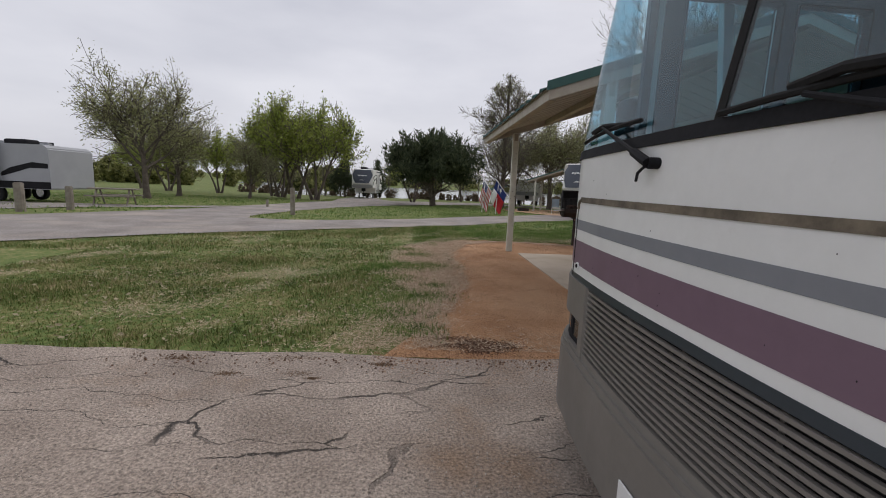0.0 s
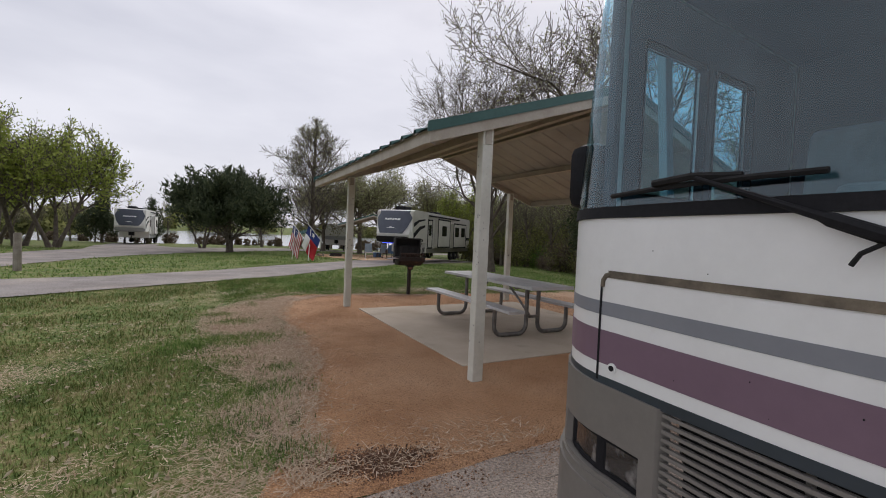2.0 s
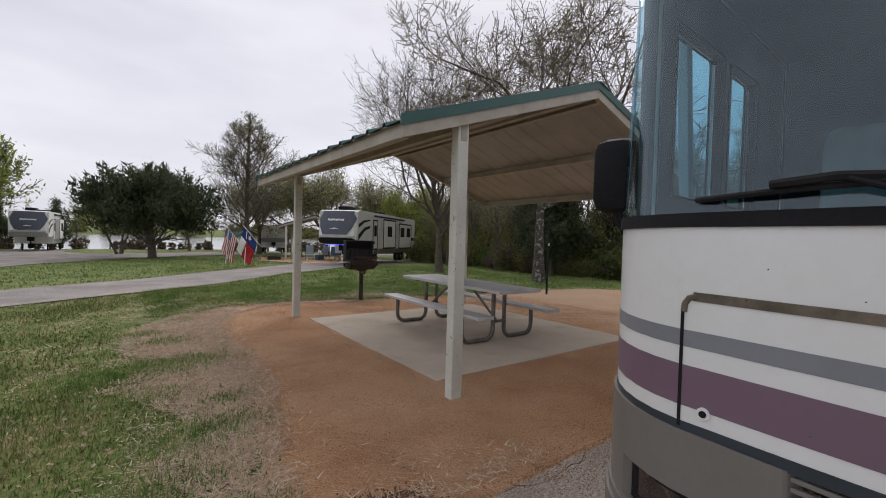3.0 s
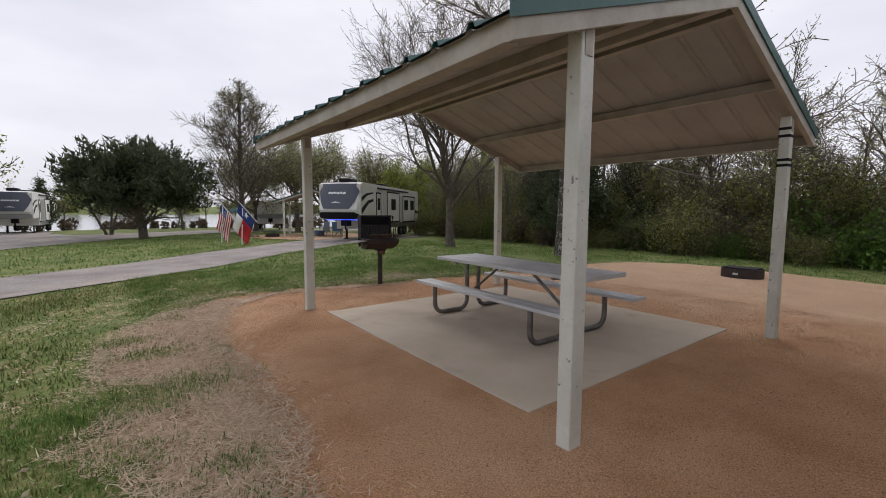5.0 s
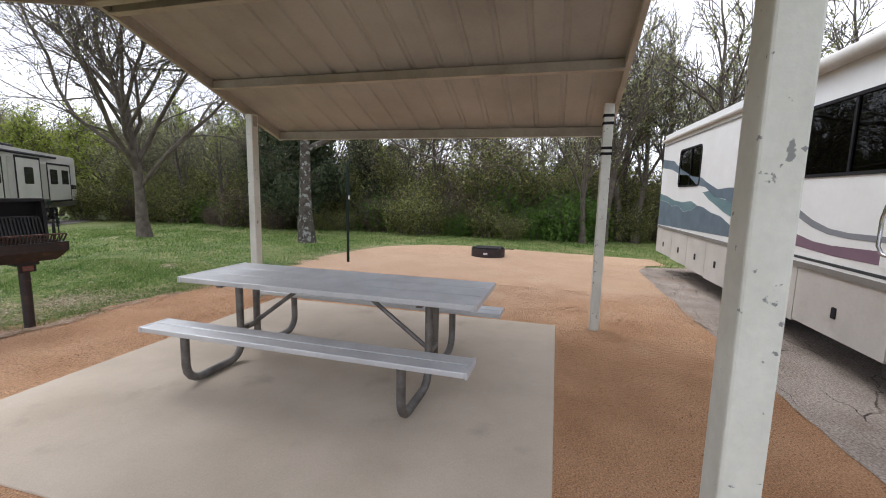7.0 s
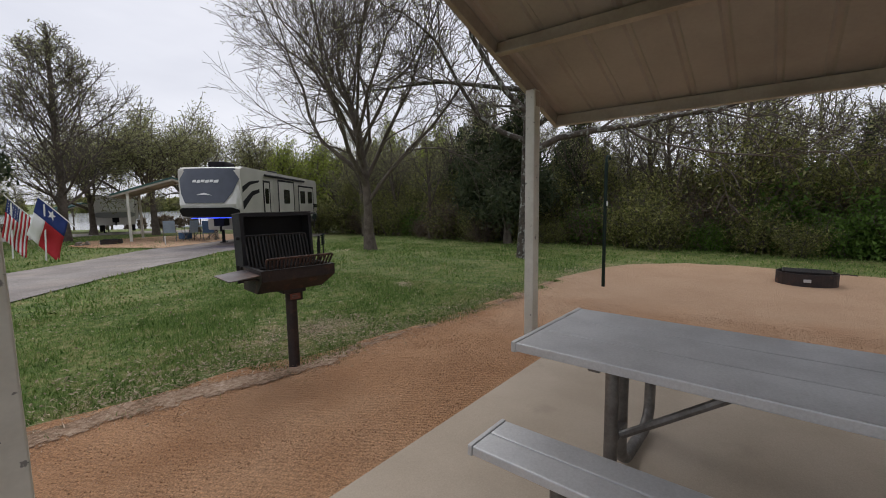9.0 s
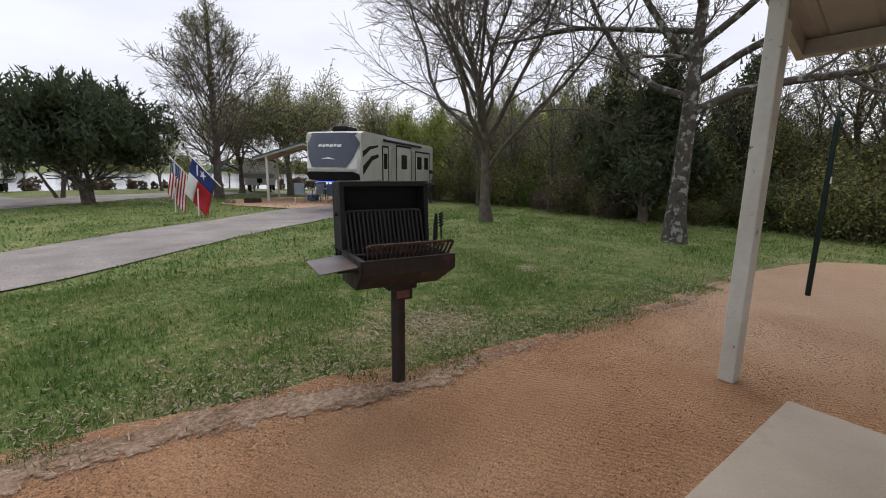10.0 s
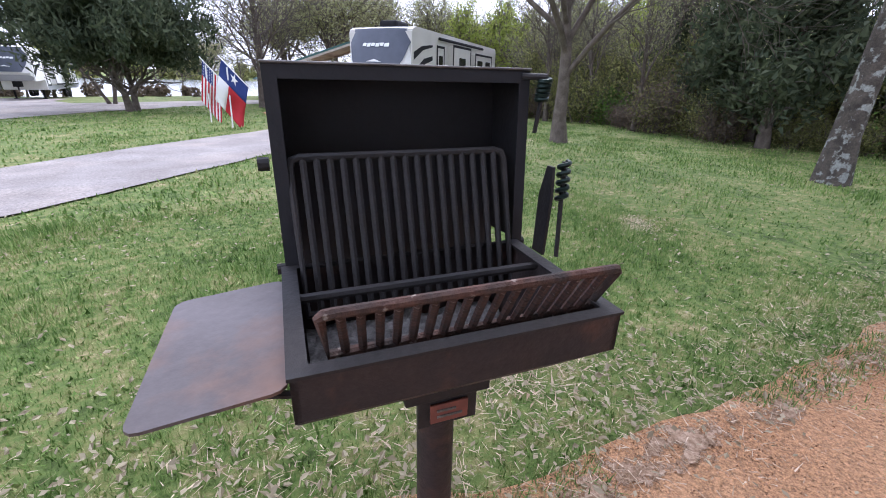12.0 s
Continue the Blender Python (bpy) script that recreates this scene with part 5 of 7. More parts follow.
    slab(b, rounded(6.3, 6.62, 1.0, 1.17, 0.02, 2), 0.008, flank)
    part("fuel_flap", b, M_SLATE, rv)
    # awning roll and arms
    b = bmesh.new()
    tube(b, [flank(0.9, 2.745, 0.07), flank(3.0, 2.755, 0.072), flank(6.25, 2.765, 0.07)], 0.068, 14)
    aw = part("awning_roll", b, M_SKIRT, rv, "rolled awning under the roof edge", True)
    for u in (6.22, 0.93):
        b = bmesh.new()
        slab(b, [(u - 0.03, 1.0), (u + 0.03, 1.0), (u + 0.03, 2.8), (u - 0.03, 2.8)], 0.045, lambda a, v, w: flank(a - (2.8 - v) * 0.12 * (1 if u > 3 else -1), v, w + 0.003))
        part("awning_arm", b, M_WHITE, aw, "white folding awning arm")
        b = bmesh.new()
        rod(b, flank(u, 2.755, 0.07), flank(u + (0.06 if u > 3 else -0.06), 2.757, 0.07), 0.074, n=14)
        part("end_cap", b, M_WHITE, aw)
    b = bmesh.new()
    tube(b, [flank(6.35, 2.7, 0.03), flank(REAR - 0.02, 2.7, 0.03)], 0.035, 10)
    part("gutter_rail", b, M_SKIRT, rv, "", True)
    b = bmesh.new()
    slab(b, [(6.35, 2.6), (REAR - 0.01, 2.6), (REAR - 0.01, 2.62), (6.35, 2.62)], 0.012, flank)
    part("trim_line", b, M_TAUPE, rv)
    # mirror
    for s in (1, -1):
        b = bmesh.new()
        box(b, (0.54, s * 1.405, 1.745), (0.14, 0.195, 0.325), Matrix.Rotation(radians(s * 14), 4, "Z"), 0.06)
        mi = part("mirror", b, M_BLACK, rv, "large black door mirror", True)
        b = bmesh.new()
        tube(b, [(0.55, s * 1.39, 1.6), (0.56, s * 1.385, 1.55), (0.58, s * 1.36, 1.5), (0.63, s * 1.32, 1.465), (0.68, s * 1.29, 1.45)], 0.03, 8)
        part("mirror_arm", b, M_BLACK, mi, "", True)
        b = bmesh.new()
        box(b, (0.613, s * 1.42, 1.745), (0.006, 0.14, 0.26), Matrix.Rotation(radians(s * 14), 4, "Z"), 0.002)
        part("mirror_glass", b, M_CHROME, mi)
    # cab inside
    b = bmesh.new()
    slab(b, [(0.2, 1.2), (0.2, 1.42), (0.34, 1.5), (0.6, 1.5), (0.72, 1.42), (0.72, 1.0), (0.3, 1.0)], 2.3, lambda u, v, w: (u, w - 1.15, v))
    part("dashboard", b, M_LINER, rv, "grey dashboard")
    b = bmesh.new()
    span(b, (0.42, -0.25, 1.5), (0.62, 0.1, 1.54), 0.01)
    part("dash_tray", b, M_TEAL, rv, "teal tray on the dashboard")
    b = bmesh.new()
    box(b, (0.5, 0.34, 1.56), (0.12, 0.2, 0.12), None, 0.03)
    part("dash_box", b, M_SEAT, rv, "beige box on the dashboard")
    for s in (1, -1):
        b = bmesh.new()
        box(b, (1.35, s * 0.66, 1.3), (0.5, 0.5, 0.14), None, 0.05)
        st = part("cab_seat", b, M_SEAT, rv, "grey cloth cab seat")
        b = bmesh.new()
        box(b, (1.62, s * 0.66, 1.68), (0.14, 0.5, 0.76), Matrix.Rotation(radians(8), 4, "Y"), 0.05)
        part("seat_back", b, M_SEAT, st)
        b = bmesh.new()
        span(b, (1.25, s * 0.66 - 0.15, 0.9), (1.5, s * 0.66 + 0.15, 1.24))
        part("seat_base", b, M_BLACK, st)
    # added dark strips that keep the bright front edges of the walls from showing
    for s in (1, -1):
        b = bmesh.new()
        ya, yb = sorted((s * 1.25, s * 1.292))
        span(b, (0.5, ya, 1.53), (0.547, yb, 2.64), 0.004)
        part("cab_pillar", b, M_LINER, rv, "added dark strip covering the pale wall edge")
    b = bmesh.new()
    tube(b, arc((0.82, -0.66, 1.5), 0.2, 0, 345, 23, ((0, 1, 0), (0.35, 0, 0.94))), 0.014, 8, True)
    part("steering_wheel", b, M_BLACK, rv, "", True)
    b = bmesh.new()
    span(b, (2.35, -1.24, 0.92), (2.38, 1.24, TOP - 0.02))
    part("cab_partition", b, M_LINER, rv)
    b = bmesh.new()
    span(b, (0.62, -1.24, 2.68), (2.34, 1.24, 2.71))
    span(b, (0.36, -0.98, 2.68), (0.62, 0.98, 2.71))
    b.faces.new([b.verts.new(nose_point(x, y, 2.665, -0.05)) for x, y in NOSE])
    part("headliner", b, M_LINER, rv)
    b = bmesh.new()
    rows = [[b.verts.new(nose_point(x, y, z, -0.01)) for x, y in NOSE] for z in (TOP - 0.03, TOP + 0.02)]
    b.faces.new(rows[0][::-1])
    b.faces.new(rows[1])
    for i in range(len(NOSE)):
        k = (i + 1) % len(NOSE)
        b.faces.new((rows[0][i], rows[0][k], rows[1][k], rows[1][i]))
    part("cap_top", b, M_WHITE, rv)
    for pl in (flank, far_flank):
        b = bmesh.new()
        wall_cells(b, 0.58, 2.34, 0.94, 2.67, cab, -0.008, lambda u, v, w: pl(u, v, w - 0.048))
        part("cab_lining", b, M_LINER, rv, "cab lining, coloured dark and bluish for the dim cab")


motorhome()

# ---- trees ----
def limbs(seed, height, r0, fork=0.25, mains=6, levels=3, angle=42, spread=1.0, kids=5, lean=(0.0, 0.0), wander=0.16, lift=0.05, shrink=0.62, stems=1, twig=0.006, conical=False, reach=1.0, oval=False, sway=0.35):
    """The skeleton of a tree: a list of (points, radii, level), and the tips of its twigs with their ways."""
    rng = random.Random(seed)
    lines, tips = [], []

    def turn(d, ang, az):
        a = d.orthogonal().normalized()
        a.rotate(Matrix.Rotation(az, 3, d))
        v = d.copy()
        v.rotate(Matrix.Rotation(ang, 3, a))
        return v

    def shoot(p, d, length, r, level):
        n = 7 if level == 0 else (6 if level == 1 else (5 if level == 2 else 3))
        pts, rad = [p.copy()], [r]
        end = max(twig, r * (0.42 if level < levels else 0.35))
        for i in range(n):
            w = wander * (sway if level == 0 else 1.0)
            d = (d + Vector((rng.gauss(0, w), rng.gauss(0, w), rng.gauss(0, w) + (lift if level else 0)))).normalized()
            p = p + d * (length / n)
            pts.append(p.copy())
            rad.append(r + (end - r) * (i + 1) / n)
        lines.append((pts, rad, level))
        if level >= levels:
            tips.append((pts[-1], d))
            tips.append((pts[-2], d))
            return
        count = mains if level == 0 else kids
        first = fork if level == 0 else 0.25
        az = rng.uniform(0, 6.28)
        for k in range(count):
            f = first + (1 - first) * (k + rng.uniform(0.2, 0.9)) / count
            i = min(n - 1, int(f * n))
            q = pts[i].lerp(pts[i + 1], f * n - i)
            rr = rad[i] * (rng.uniform(0.5, 0.66) if level == 0 else rng.uniform(0.4, 0.56)) * (0.55 if conical and level == 0 else 1.0)
            az += 2.4 + rng.uniform(-0.5, 0.5)
            ang = radians(rng.uniform(angle * 0.7, angle * 1.25)) * (spread if level == 0 else 1.0)
            dd = (pts[i + 1] - pts[i]).normalized()
            l2 = length * shrink * rng.uniform(0.75, 1.1) * (reach * (1.15 - 0.55 * f) if level == 0 else 1 - 0.35 * f)
            if conical and level == 0:
                l2 = height * (0.3 * math.sin(math.pi * (0.25 + 0.68 * f)) if oval else 0.42 * (1.08 - f)) * rng.uniform(0.8, 1.1)
            shoot(q, turn(dd, ang, az), l2, max(twig, rr), level + 1)
        shoot(pts[-1], d, length * (0.12 if oval else shrink * (0.5 if conical else 0.8)), max(twig, rad[-1] * 0.9), level + 1)

    for s in range(stems):
        off = Vector((0.0, 0.0, -0.15)) if stems == 1 else Vector((0.22 * math.cos(s * 6.28 / stems + seed), 0.22 * math.sin(s * 6.28 / stems + seed), -0.15))
        d = Vector((lean[0], lean[1], 1.0)) if stems == 1 else Vector((0.35 * math.cos(s * 6.28 / stems + seed), 0.35 * math.sin(s * 6.28 / stems + seed), 1.0))
        shoot(off, d.normalized(), height * (0.78 if conical else 0.5), r0, 0)
    return lines, tips


def wood_mesh(name, lines, material, keep, sides=(9, 6, 4, 3, 3)):
    verts, faces = [], []
    for pts, rad, level in lines:
        if not keep(level):
            continue
        k = sides[min(level, len(sides) - 1)]
        base = len(verts)
        up = Vector((0.31, 0.17, 0.9))
        for i, p in enumerate(pts):
            d = (pts[min(i + 1, len(pts) - 1)] - pts[max(i - 1, 0)]).normalized()
            x = d.cross(up)
            if x.length < 0.05:
                x = d.orthogonal()
            x.normalize()
            y = x.cross(d)
            r = rad[i] * (1.5 if level == 0 and i == 0 else (1.1 if level == 0 and i == 1 else 1.0))
            for j in range(k):
                a = 2 * math.pi * j / k
                rr = r * (1 + 0.12 * math.sin(3 * a + i)) if level == 0 else r
                verts.append(p + rr * (math.cos(a) * x + math.sin(a) * y))
        for i in range(len(pts) - 1):
            for j in range(k):
                a, b2 = base + i * k + j, base + i * k + (j + 1) % k
                faces.append((a, b2, b2 + k, a + k))
    return raw(name, verts, faces, material, True)


def leaf_tris(tips, n, size, scatter, seed, up=0.0, slim=0.5):
    """Loose leaves round the tips."""
    rng = np.random.default_rng(seed)
    pos = np.array([p[:] for p, _ in tips])
    way = np.array([d[:] for _, d in tips])
    idx = rng.integers(0, len(pos), n)
    c = pos[idx] + rng.normal(0, scatter, (n, 3)) - way[idx] * rng.uniform(0, scatter * 3, (n, 1))
    d = rng.normal(0, 1, (n, 3)) + way[idx] * 0.7 + np.array([0, 0, up])
    d /= np.linalg.norm(d, axis=1, keepdims=True)
    s = np.cross(d, rng.normal(0, 1, (n, 3)))
    s /= np.linalg.norm(s, axis=1, keepdims=True) + 1e-9
    L = size * rng.uniform(0.5, 1.3, (n, 1))
    return np.stack([c - s * L * slim / 2, c + s * L * slim / 2, c + d * L], 1)


def tree(name, label, category, m, lines, tips, bark, leaves=None, n=0, size=0.06, scatter=0.12, seed=1, up=0.0, slim=0.5, twig_mat=None, group="", sides=(9, 6, 4, 3, 3)):
    t = thing(name, label, category, m, group)
    o = new("trunk", wood_mesh("trunk", lines, bark, lambda q: q <= 1, sides))
    o.parent = t
    o = tagged(new("branchwork", wood_mesh("branchwork", lines, twig_mat or M_TWIG, lambda q: q > 1, sides)), kind="stuff")
    o.parent = t
    if n:
        o = tagged(new("crown", tri_mesh("crown", leaf_tris(tips, n, size, scatter, seed, up, slim), leaves)), kind="stuff")
        o.parent = t
    return t


def at(x, y, turn=0.0, scale=1.0, dz=0.0):
    return Matrix.Translation((x, y, land(x, y) + dz)) @ Matrix.Rotation(radians(turn), 4, "Z") @ Matrix.Scale(scale, 4)


def spread(src, places):
    """Copies of a tree: x, y, turn, scale."""
    for x, y, turn, sc in places:
        o = copy_thing(src, Matrix.Translation((x, y, land(x, y) - 0.05)) @ Matrix.Rotation(radians(turn), 4, "Z"))
        o.scale = (sc, sc, sc * (0.92 + 0.16 * ((x * 7.3 + y * 3.1) % 1)))


# the bare vase-shaped tree by the lawn
ln, tp = limbs(11, 10.2, 0.16, fork=0.32, mains=16, levels=4, angle=36, spread=1.25, kids=6, wander=0.17, lift=0.03, shrink=0.62, twig=0.006, reach=1.75)
tree("bare_tree", "bare grey vase-shaped tree with fine twigs on the lawn", "tree", at(13.27, 20.2, 20, 1.1), ln, tp, M_BARK, L_BUD, 6000, 0.06, 0.1, 4)
# the old lichened tree
ln, tp = limbs(23, 11.6, 0.175, fork=0.43, mains=13, levels=4, angle=47, spread=1.1, kids=6, lean=(-0.08, 0.035), sway=0.13, wander=0.22, lift=0.045, shrink=0.62, twig=0.009, reach=1.7)
tree("old_tree", "old leaning tree with lichened bark and contorted limbs", "tree", at(13.77, 14.22, 0, 1.15), ln, tp, M_LICHEN, L_BUD, 12000, 0.075, 0.14, 5)
# juniper: a broad dome of sprays over two trunks
ln, tp = limbs(31, 4.6, 0.17, fork=0.3, mains=9, levels=2, angle=52, kids=6, wander=0.2, lift=0.05, shrink=0.7, stems=2, twig=0.02, reach=1.2)
rng = random.Random(311)
tp = []
for i in range(240):
    u, a, far = rng.uniform(-0.8, 1.0), rng.uniform(0, 6.283), rng.uniform(0.72, 1.14)
    w = math.sqrt(max(0.0, 1 - u * u))
    end = Vector((3.95 * w * math.cos(a), 3.8 * w * math.sin(a), 2.3 * u)) * far
    for k in range(6):
        q = end * (0.4 + 0.12 * k + rng.uniform(-0.04, 0.04)) + Vector((0, 0, 3.35 + 0.06 * k))
        tp.append((q, (end.normalized() + Vector((0, 0, 0.9))).normalized()))
jun = tree("juniper_tree", "broad dark green juniper with two trunks", "tree", at(2.0, 36.35, 100), ln, tp, M_BARK, L_CEDAR, 42000, 0.3, 0.16, 6, up=0.8, slim=0.36)
# tall conical bare tree behind the flags
ln, tp = limbs(41, 11.4, 0.2, fork=0.14, mains=36, levels=3, angle=46, kids=9, wander=0.11, lift=0.05, shrink=0.62, twig=0.011, conical=True, oval=True)
cone = tree("bare_tree", "tall bare conical tree behind the flags", "tree", at(8.0, 38.4, 0, 1.1), ln, tp, M_BARK, L_BUD, 7000, 0.1, 0.16, 7)
# the wide budding tree by the far lawn
ln, tp = limbs(52, 8.5, 0.2, fork=0.42, mains=12, levels=3, angle=48, spread=1.05, kids=8, lean=(-0.05, 0.0), wander=0.13, lift=0.045, shrink=0.66, twig=0.015, reach=1.65)
bud = tree("budding_tree", "wide tree with sparse spring buds on the far lawn", "tree", at(-16.6, 30.0, 0, 1.0), ln, tp, M_BARK, L_BUD, 15000, 0.14, 0.2, 8)
spread(bud, [(-18.1, 36.3, 140, 0.85), (-12.9, 37.0, 250, 0.6), (13.5, 42.5, 60, 1.15), (17.5, 46.0, 10, 1.15), (22, 44, 200, 1.15), (11.0, 47.0, 90, 1.1), (6.0, 56, 10, 0.7)])
# yellow-green clump
ln, tp = limbs(63, 11.6, 0.15, fork=0.46, mains=11, levels=3, angle=40, kids=6, wander=0.14, lift=0.07, shrink=0.58, stems=3, twig=0.02, reach=1.05)
spring = tree("spring_tree", "many-stemmed tree in yellow-green spring leaf", "tree", at(-10.6, 41.5, 0, 1.02), ln, tp, M_BARK, L_SPRING, 12000, 0.24, 0.24, 9, group="clump of spring trees")
spread(spring, [(-8.4, 40.0, 80, 0.92), (-12.8, 44.5, 200, 0.95), (-14.7, 47.5, 140, 0.75), (-21.4, 50.0, 30, 0.75), (0.2, 44.5, 300, 0.62), (-28, 52, 100, 0.8), (-36, 60, 10, 0.9), (25, 36, 50, 0.85), (28.5, 31.5, 120, 0.9), (23, 39.5, 310, 0.85)])
# slim bare woodland tree
ln, tp = limbs(74, 11.5, 0.13, fork=0.35, mains=10, levels=3, angle=38, kids=6, wander=0.16, lift=0.06, shrink=0.55, twig=0.011)
slim = tree("woodland_tree", "slim bare woodland tree at the edge of the thicket", "tree", at(19.6, 3.6, 0), ln, tp, M_BARK, L_BUD, 2200, 0.1, 0.14, 10, group="woodland edge")
rng = random.Random(99)
places = []
for i in range(46):
    y = -8 + i * 0.95 + rng.uniform(-0.5, 0.5)
    places.append((19.8 + rng.uniform(0.0, 7.5), y, rng.uniform(0, 360), rng.uniform(0.62, 0.92) if y > 6 else rng.uniform(0.85, 1.15)))
places += [(18.4, 4.9, 280, 1.05), (17.2, 1.6, 40, 1.05), (16.4, -1.5, 90, 1.0), (18.2, 5.6, 200, 0.8), (7.0, -7.5, 30, 0.95), (10.5, -9.0, 130, 1.05), (3.0, -9.5, 250, 0.95), (14.0, -7.0, 310, 1.1), (19.4, 22.6, 77, 0.7), (20.6, 26.0, 140, 0.75), (24, 34, 0, 0.9), (27, 38, 50, 0.9)]
spread(slim, places)
# cedars inside the wood
ln, tp = limbs(85, 6.4, 0.14, fork=0.06, mains=24, levels=2, angle=62, kids=8, wander=0.14, lift=0.04, shrink=0.5, twig=0.012, conical=True)
cedar = tree("cedar_tree", "dark green cedar in the edge of the wood", "tree", at(18.6, 17.6, 0), ln, tp, M_BARK, L_CEDAR, 15000, 0.24, 0.2, 11, up=0.4, slim=0.4, group="woodland edge")
spread(cedar, [(20.4, 19.6, 140, 1.0), (22.5, 16.5, 20, 1.0), (23.5, 24, 40, 0.95), (26, 6.5, 310, 0.7), (-5.2, 57.5, 30, 0.8), (-8.8, 56.5, 130, 0.85)])
# leafing saplings over the thicket
ln, tp = limbs(91, 6.6, 0.06, fork=0.3, mains=9, levels=3, angle=36, kids=6, wander=0.17, lift=0.06, shrink=0.58, stems=2, twig=0.007)
sap = tree("sapling", "slender sapling in pale spring leaf over the thicket", "tree", at(20.3, 9.2, 0), ln, tp, M_TWIG, L_OLIVE, 7000, 0.11, 0.22, 12, group="woodland edge")
rng = random.Random(55)
spread(sap, [(20.2 + rng.uniform(0, 5.5), -5 + 1.05 * i + rng.uniform(-0.4, 0.4), rng.uniform(0, 360), rng.uniform(0.6, 1.0)) for i in range(36)])
# thicket shrubs
SHRUBS = []
for k, (leaf, nl, hh) in enumerate(((L_OLIVE, 3600, 3.3), (L_DRYBRUSH, 2200, 2.9), (L_BRUSH, 4200, 2.6))):
    ln, tp = limbs(120 + k, hh, 0.035, fork=0.1, mains=8, levels=2, angle=40, kids=7, wander=0.2, lift=0.04, shrink=0.6, stems=6, twig=0.006)
    x, y = ((19.6, 12.0), (19.4, 10.4), (18.9, 6.0))[k]
    SHRUBS.append(tree("thicket_shrub", ("olive-green thicket shrub at the wood's edge", "brown leafless thicket shrub at the wood's edge", "bright green young shrub at the wood's edge")[k], "shrub", at(x, y, 0), ln, tp, M_TWIG, leaf, nl, 0.12, 0.3, 30 + k, slim=0.6, group="woodland edge", sides=(4, 3, 3, 3)))
rng = random.Random(7)
lots = [[], [], []]
for row, (dx, n) in enumerate(((0.0, 44), (2.2, 36), (4.6, 30), (7.5, 26))):
    for i in range(n):
        y = -6 + i * (40.0 / n) + rng.uniform(-0.5, 0.5)
        edge = 19.0 + (1.6 if y > 20 else 0.0) + 0.7 * math.sin(y * 0.5)
        r = rng.random()
        k = 0 if r < 0.5 else (1 if r < 0.85 else 2)
        if 4.5 < y < 8.0 and row == 0:
            k = 2
        lots[k].append((edge + dx + rng.uniform(-0.4, 0.6), y, rng.uniform(0, 360), rng.uniform(0.6, 1.2) + 0.12 * row - (0.2 if row == 0 else 0)))
for k in range(3):
    spread(SHRUBS[k], lots[k])

# the far belts of trees: along the near shore, the fields and the other side of the lake
shore_places = []
rng = random.Random(17)
for i in range(26):
    x = -26 + i * 2.3 + rng.uniform(-0.7, 0.7)
    shore_places.append((x, min(shore(x), 90) - 4.0 + rng.uniform(-2.5, 1.0), rng.uniform(0, 360), rng.uniform(0.42, 0.62)))
spread(slim, shore_places)


def belt(name, label, x0, x1, y0, y1, z, h, n, size, seed, material):
    """A far belt of trees: crowns of countless leaves heaped on humps."""
    r = np.random.default_rng(seed)
    m = int((x1 - x0) / (h * 0.55))
    cx, cy = r.uniform(x0, x1, m), r.uniform(y0, y1, m)
    ch = h * r.uniform(0.55, 1.0, m)
    i = r.integers(0, m, n)
    a, u = r.uniform(0, 6.283, n), r.uniform(0, 1, n)
    rad = ch[i] * 0.42 * np.sqrt(r.uniform(0, 1, n)) * np.sin(np.pi * np.clip(u * 0.85 + 0.1, 0, 1)) ** 0.6
    c = np.stack([cx[i] + rad * np.cos(a), cy[i] + rad * np.sin(a), z + u * ch[i]], 1)
    d = r.normal(0, 1, (n, 3))
    d[:, 2] += 0.6
    d /= np.linalg.norm(d, axis=1, keepdims=True)
    s = np.cross(d, r.normal(0, 1, (n, 3)))
    s /= np.linalg.norm(s, axis=1, keepdims=True)
    L = size * r.uniform(0.5, 1.3, (n, 1))
    tagged(new(name, tri_mesh(name, np.stack([c - s * L * 0.5, c + s * L * 0.5, c + d * L], 1), material)), label, "woods", kind="stuff")


belt("far_woods", "low dark wooded shore across the lake", -260, 420, 322, 350, -1.6, 9.0, 26000, 2.6, 3, L_OLIVE)
belt("field_woods", "belt of olive trees beyond the far lawn", -120, -22, 96, 120, -1.2, 6.5, 26000, 0.8, 4, L_OLIVE)
belt("shore_brush", "low brush along the lake shore", -24, 40, 60, 64, -0.85, 1.3, 9000, 0.28, 5, L_DRYBRUSH)
belt("site_woods", "spring woods behind the neighbouring campsite", 14, 60, 58, 72, -0.9, 8.5, 26000, 0.55, 6, L_OLIVE)
belt("wood_depth", "deep dark wood behind the thicket", 27, 60, -30, 50, -0.6, 6.0, 60000, 0.5, 8, L_OLIVE)

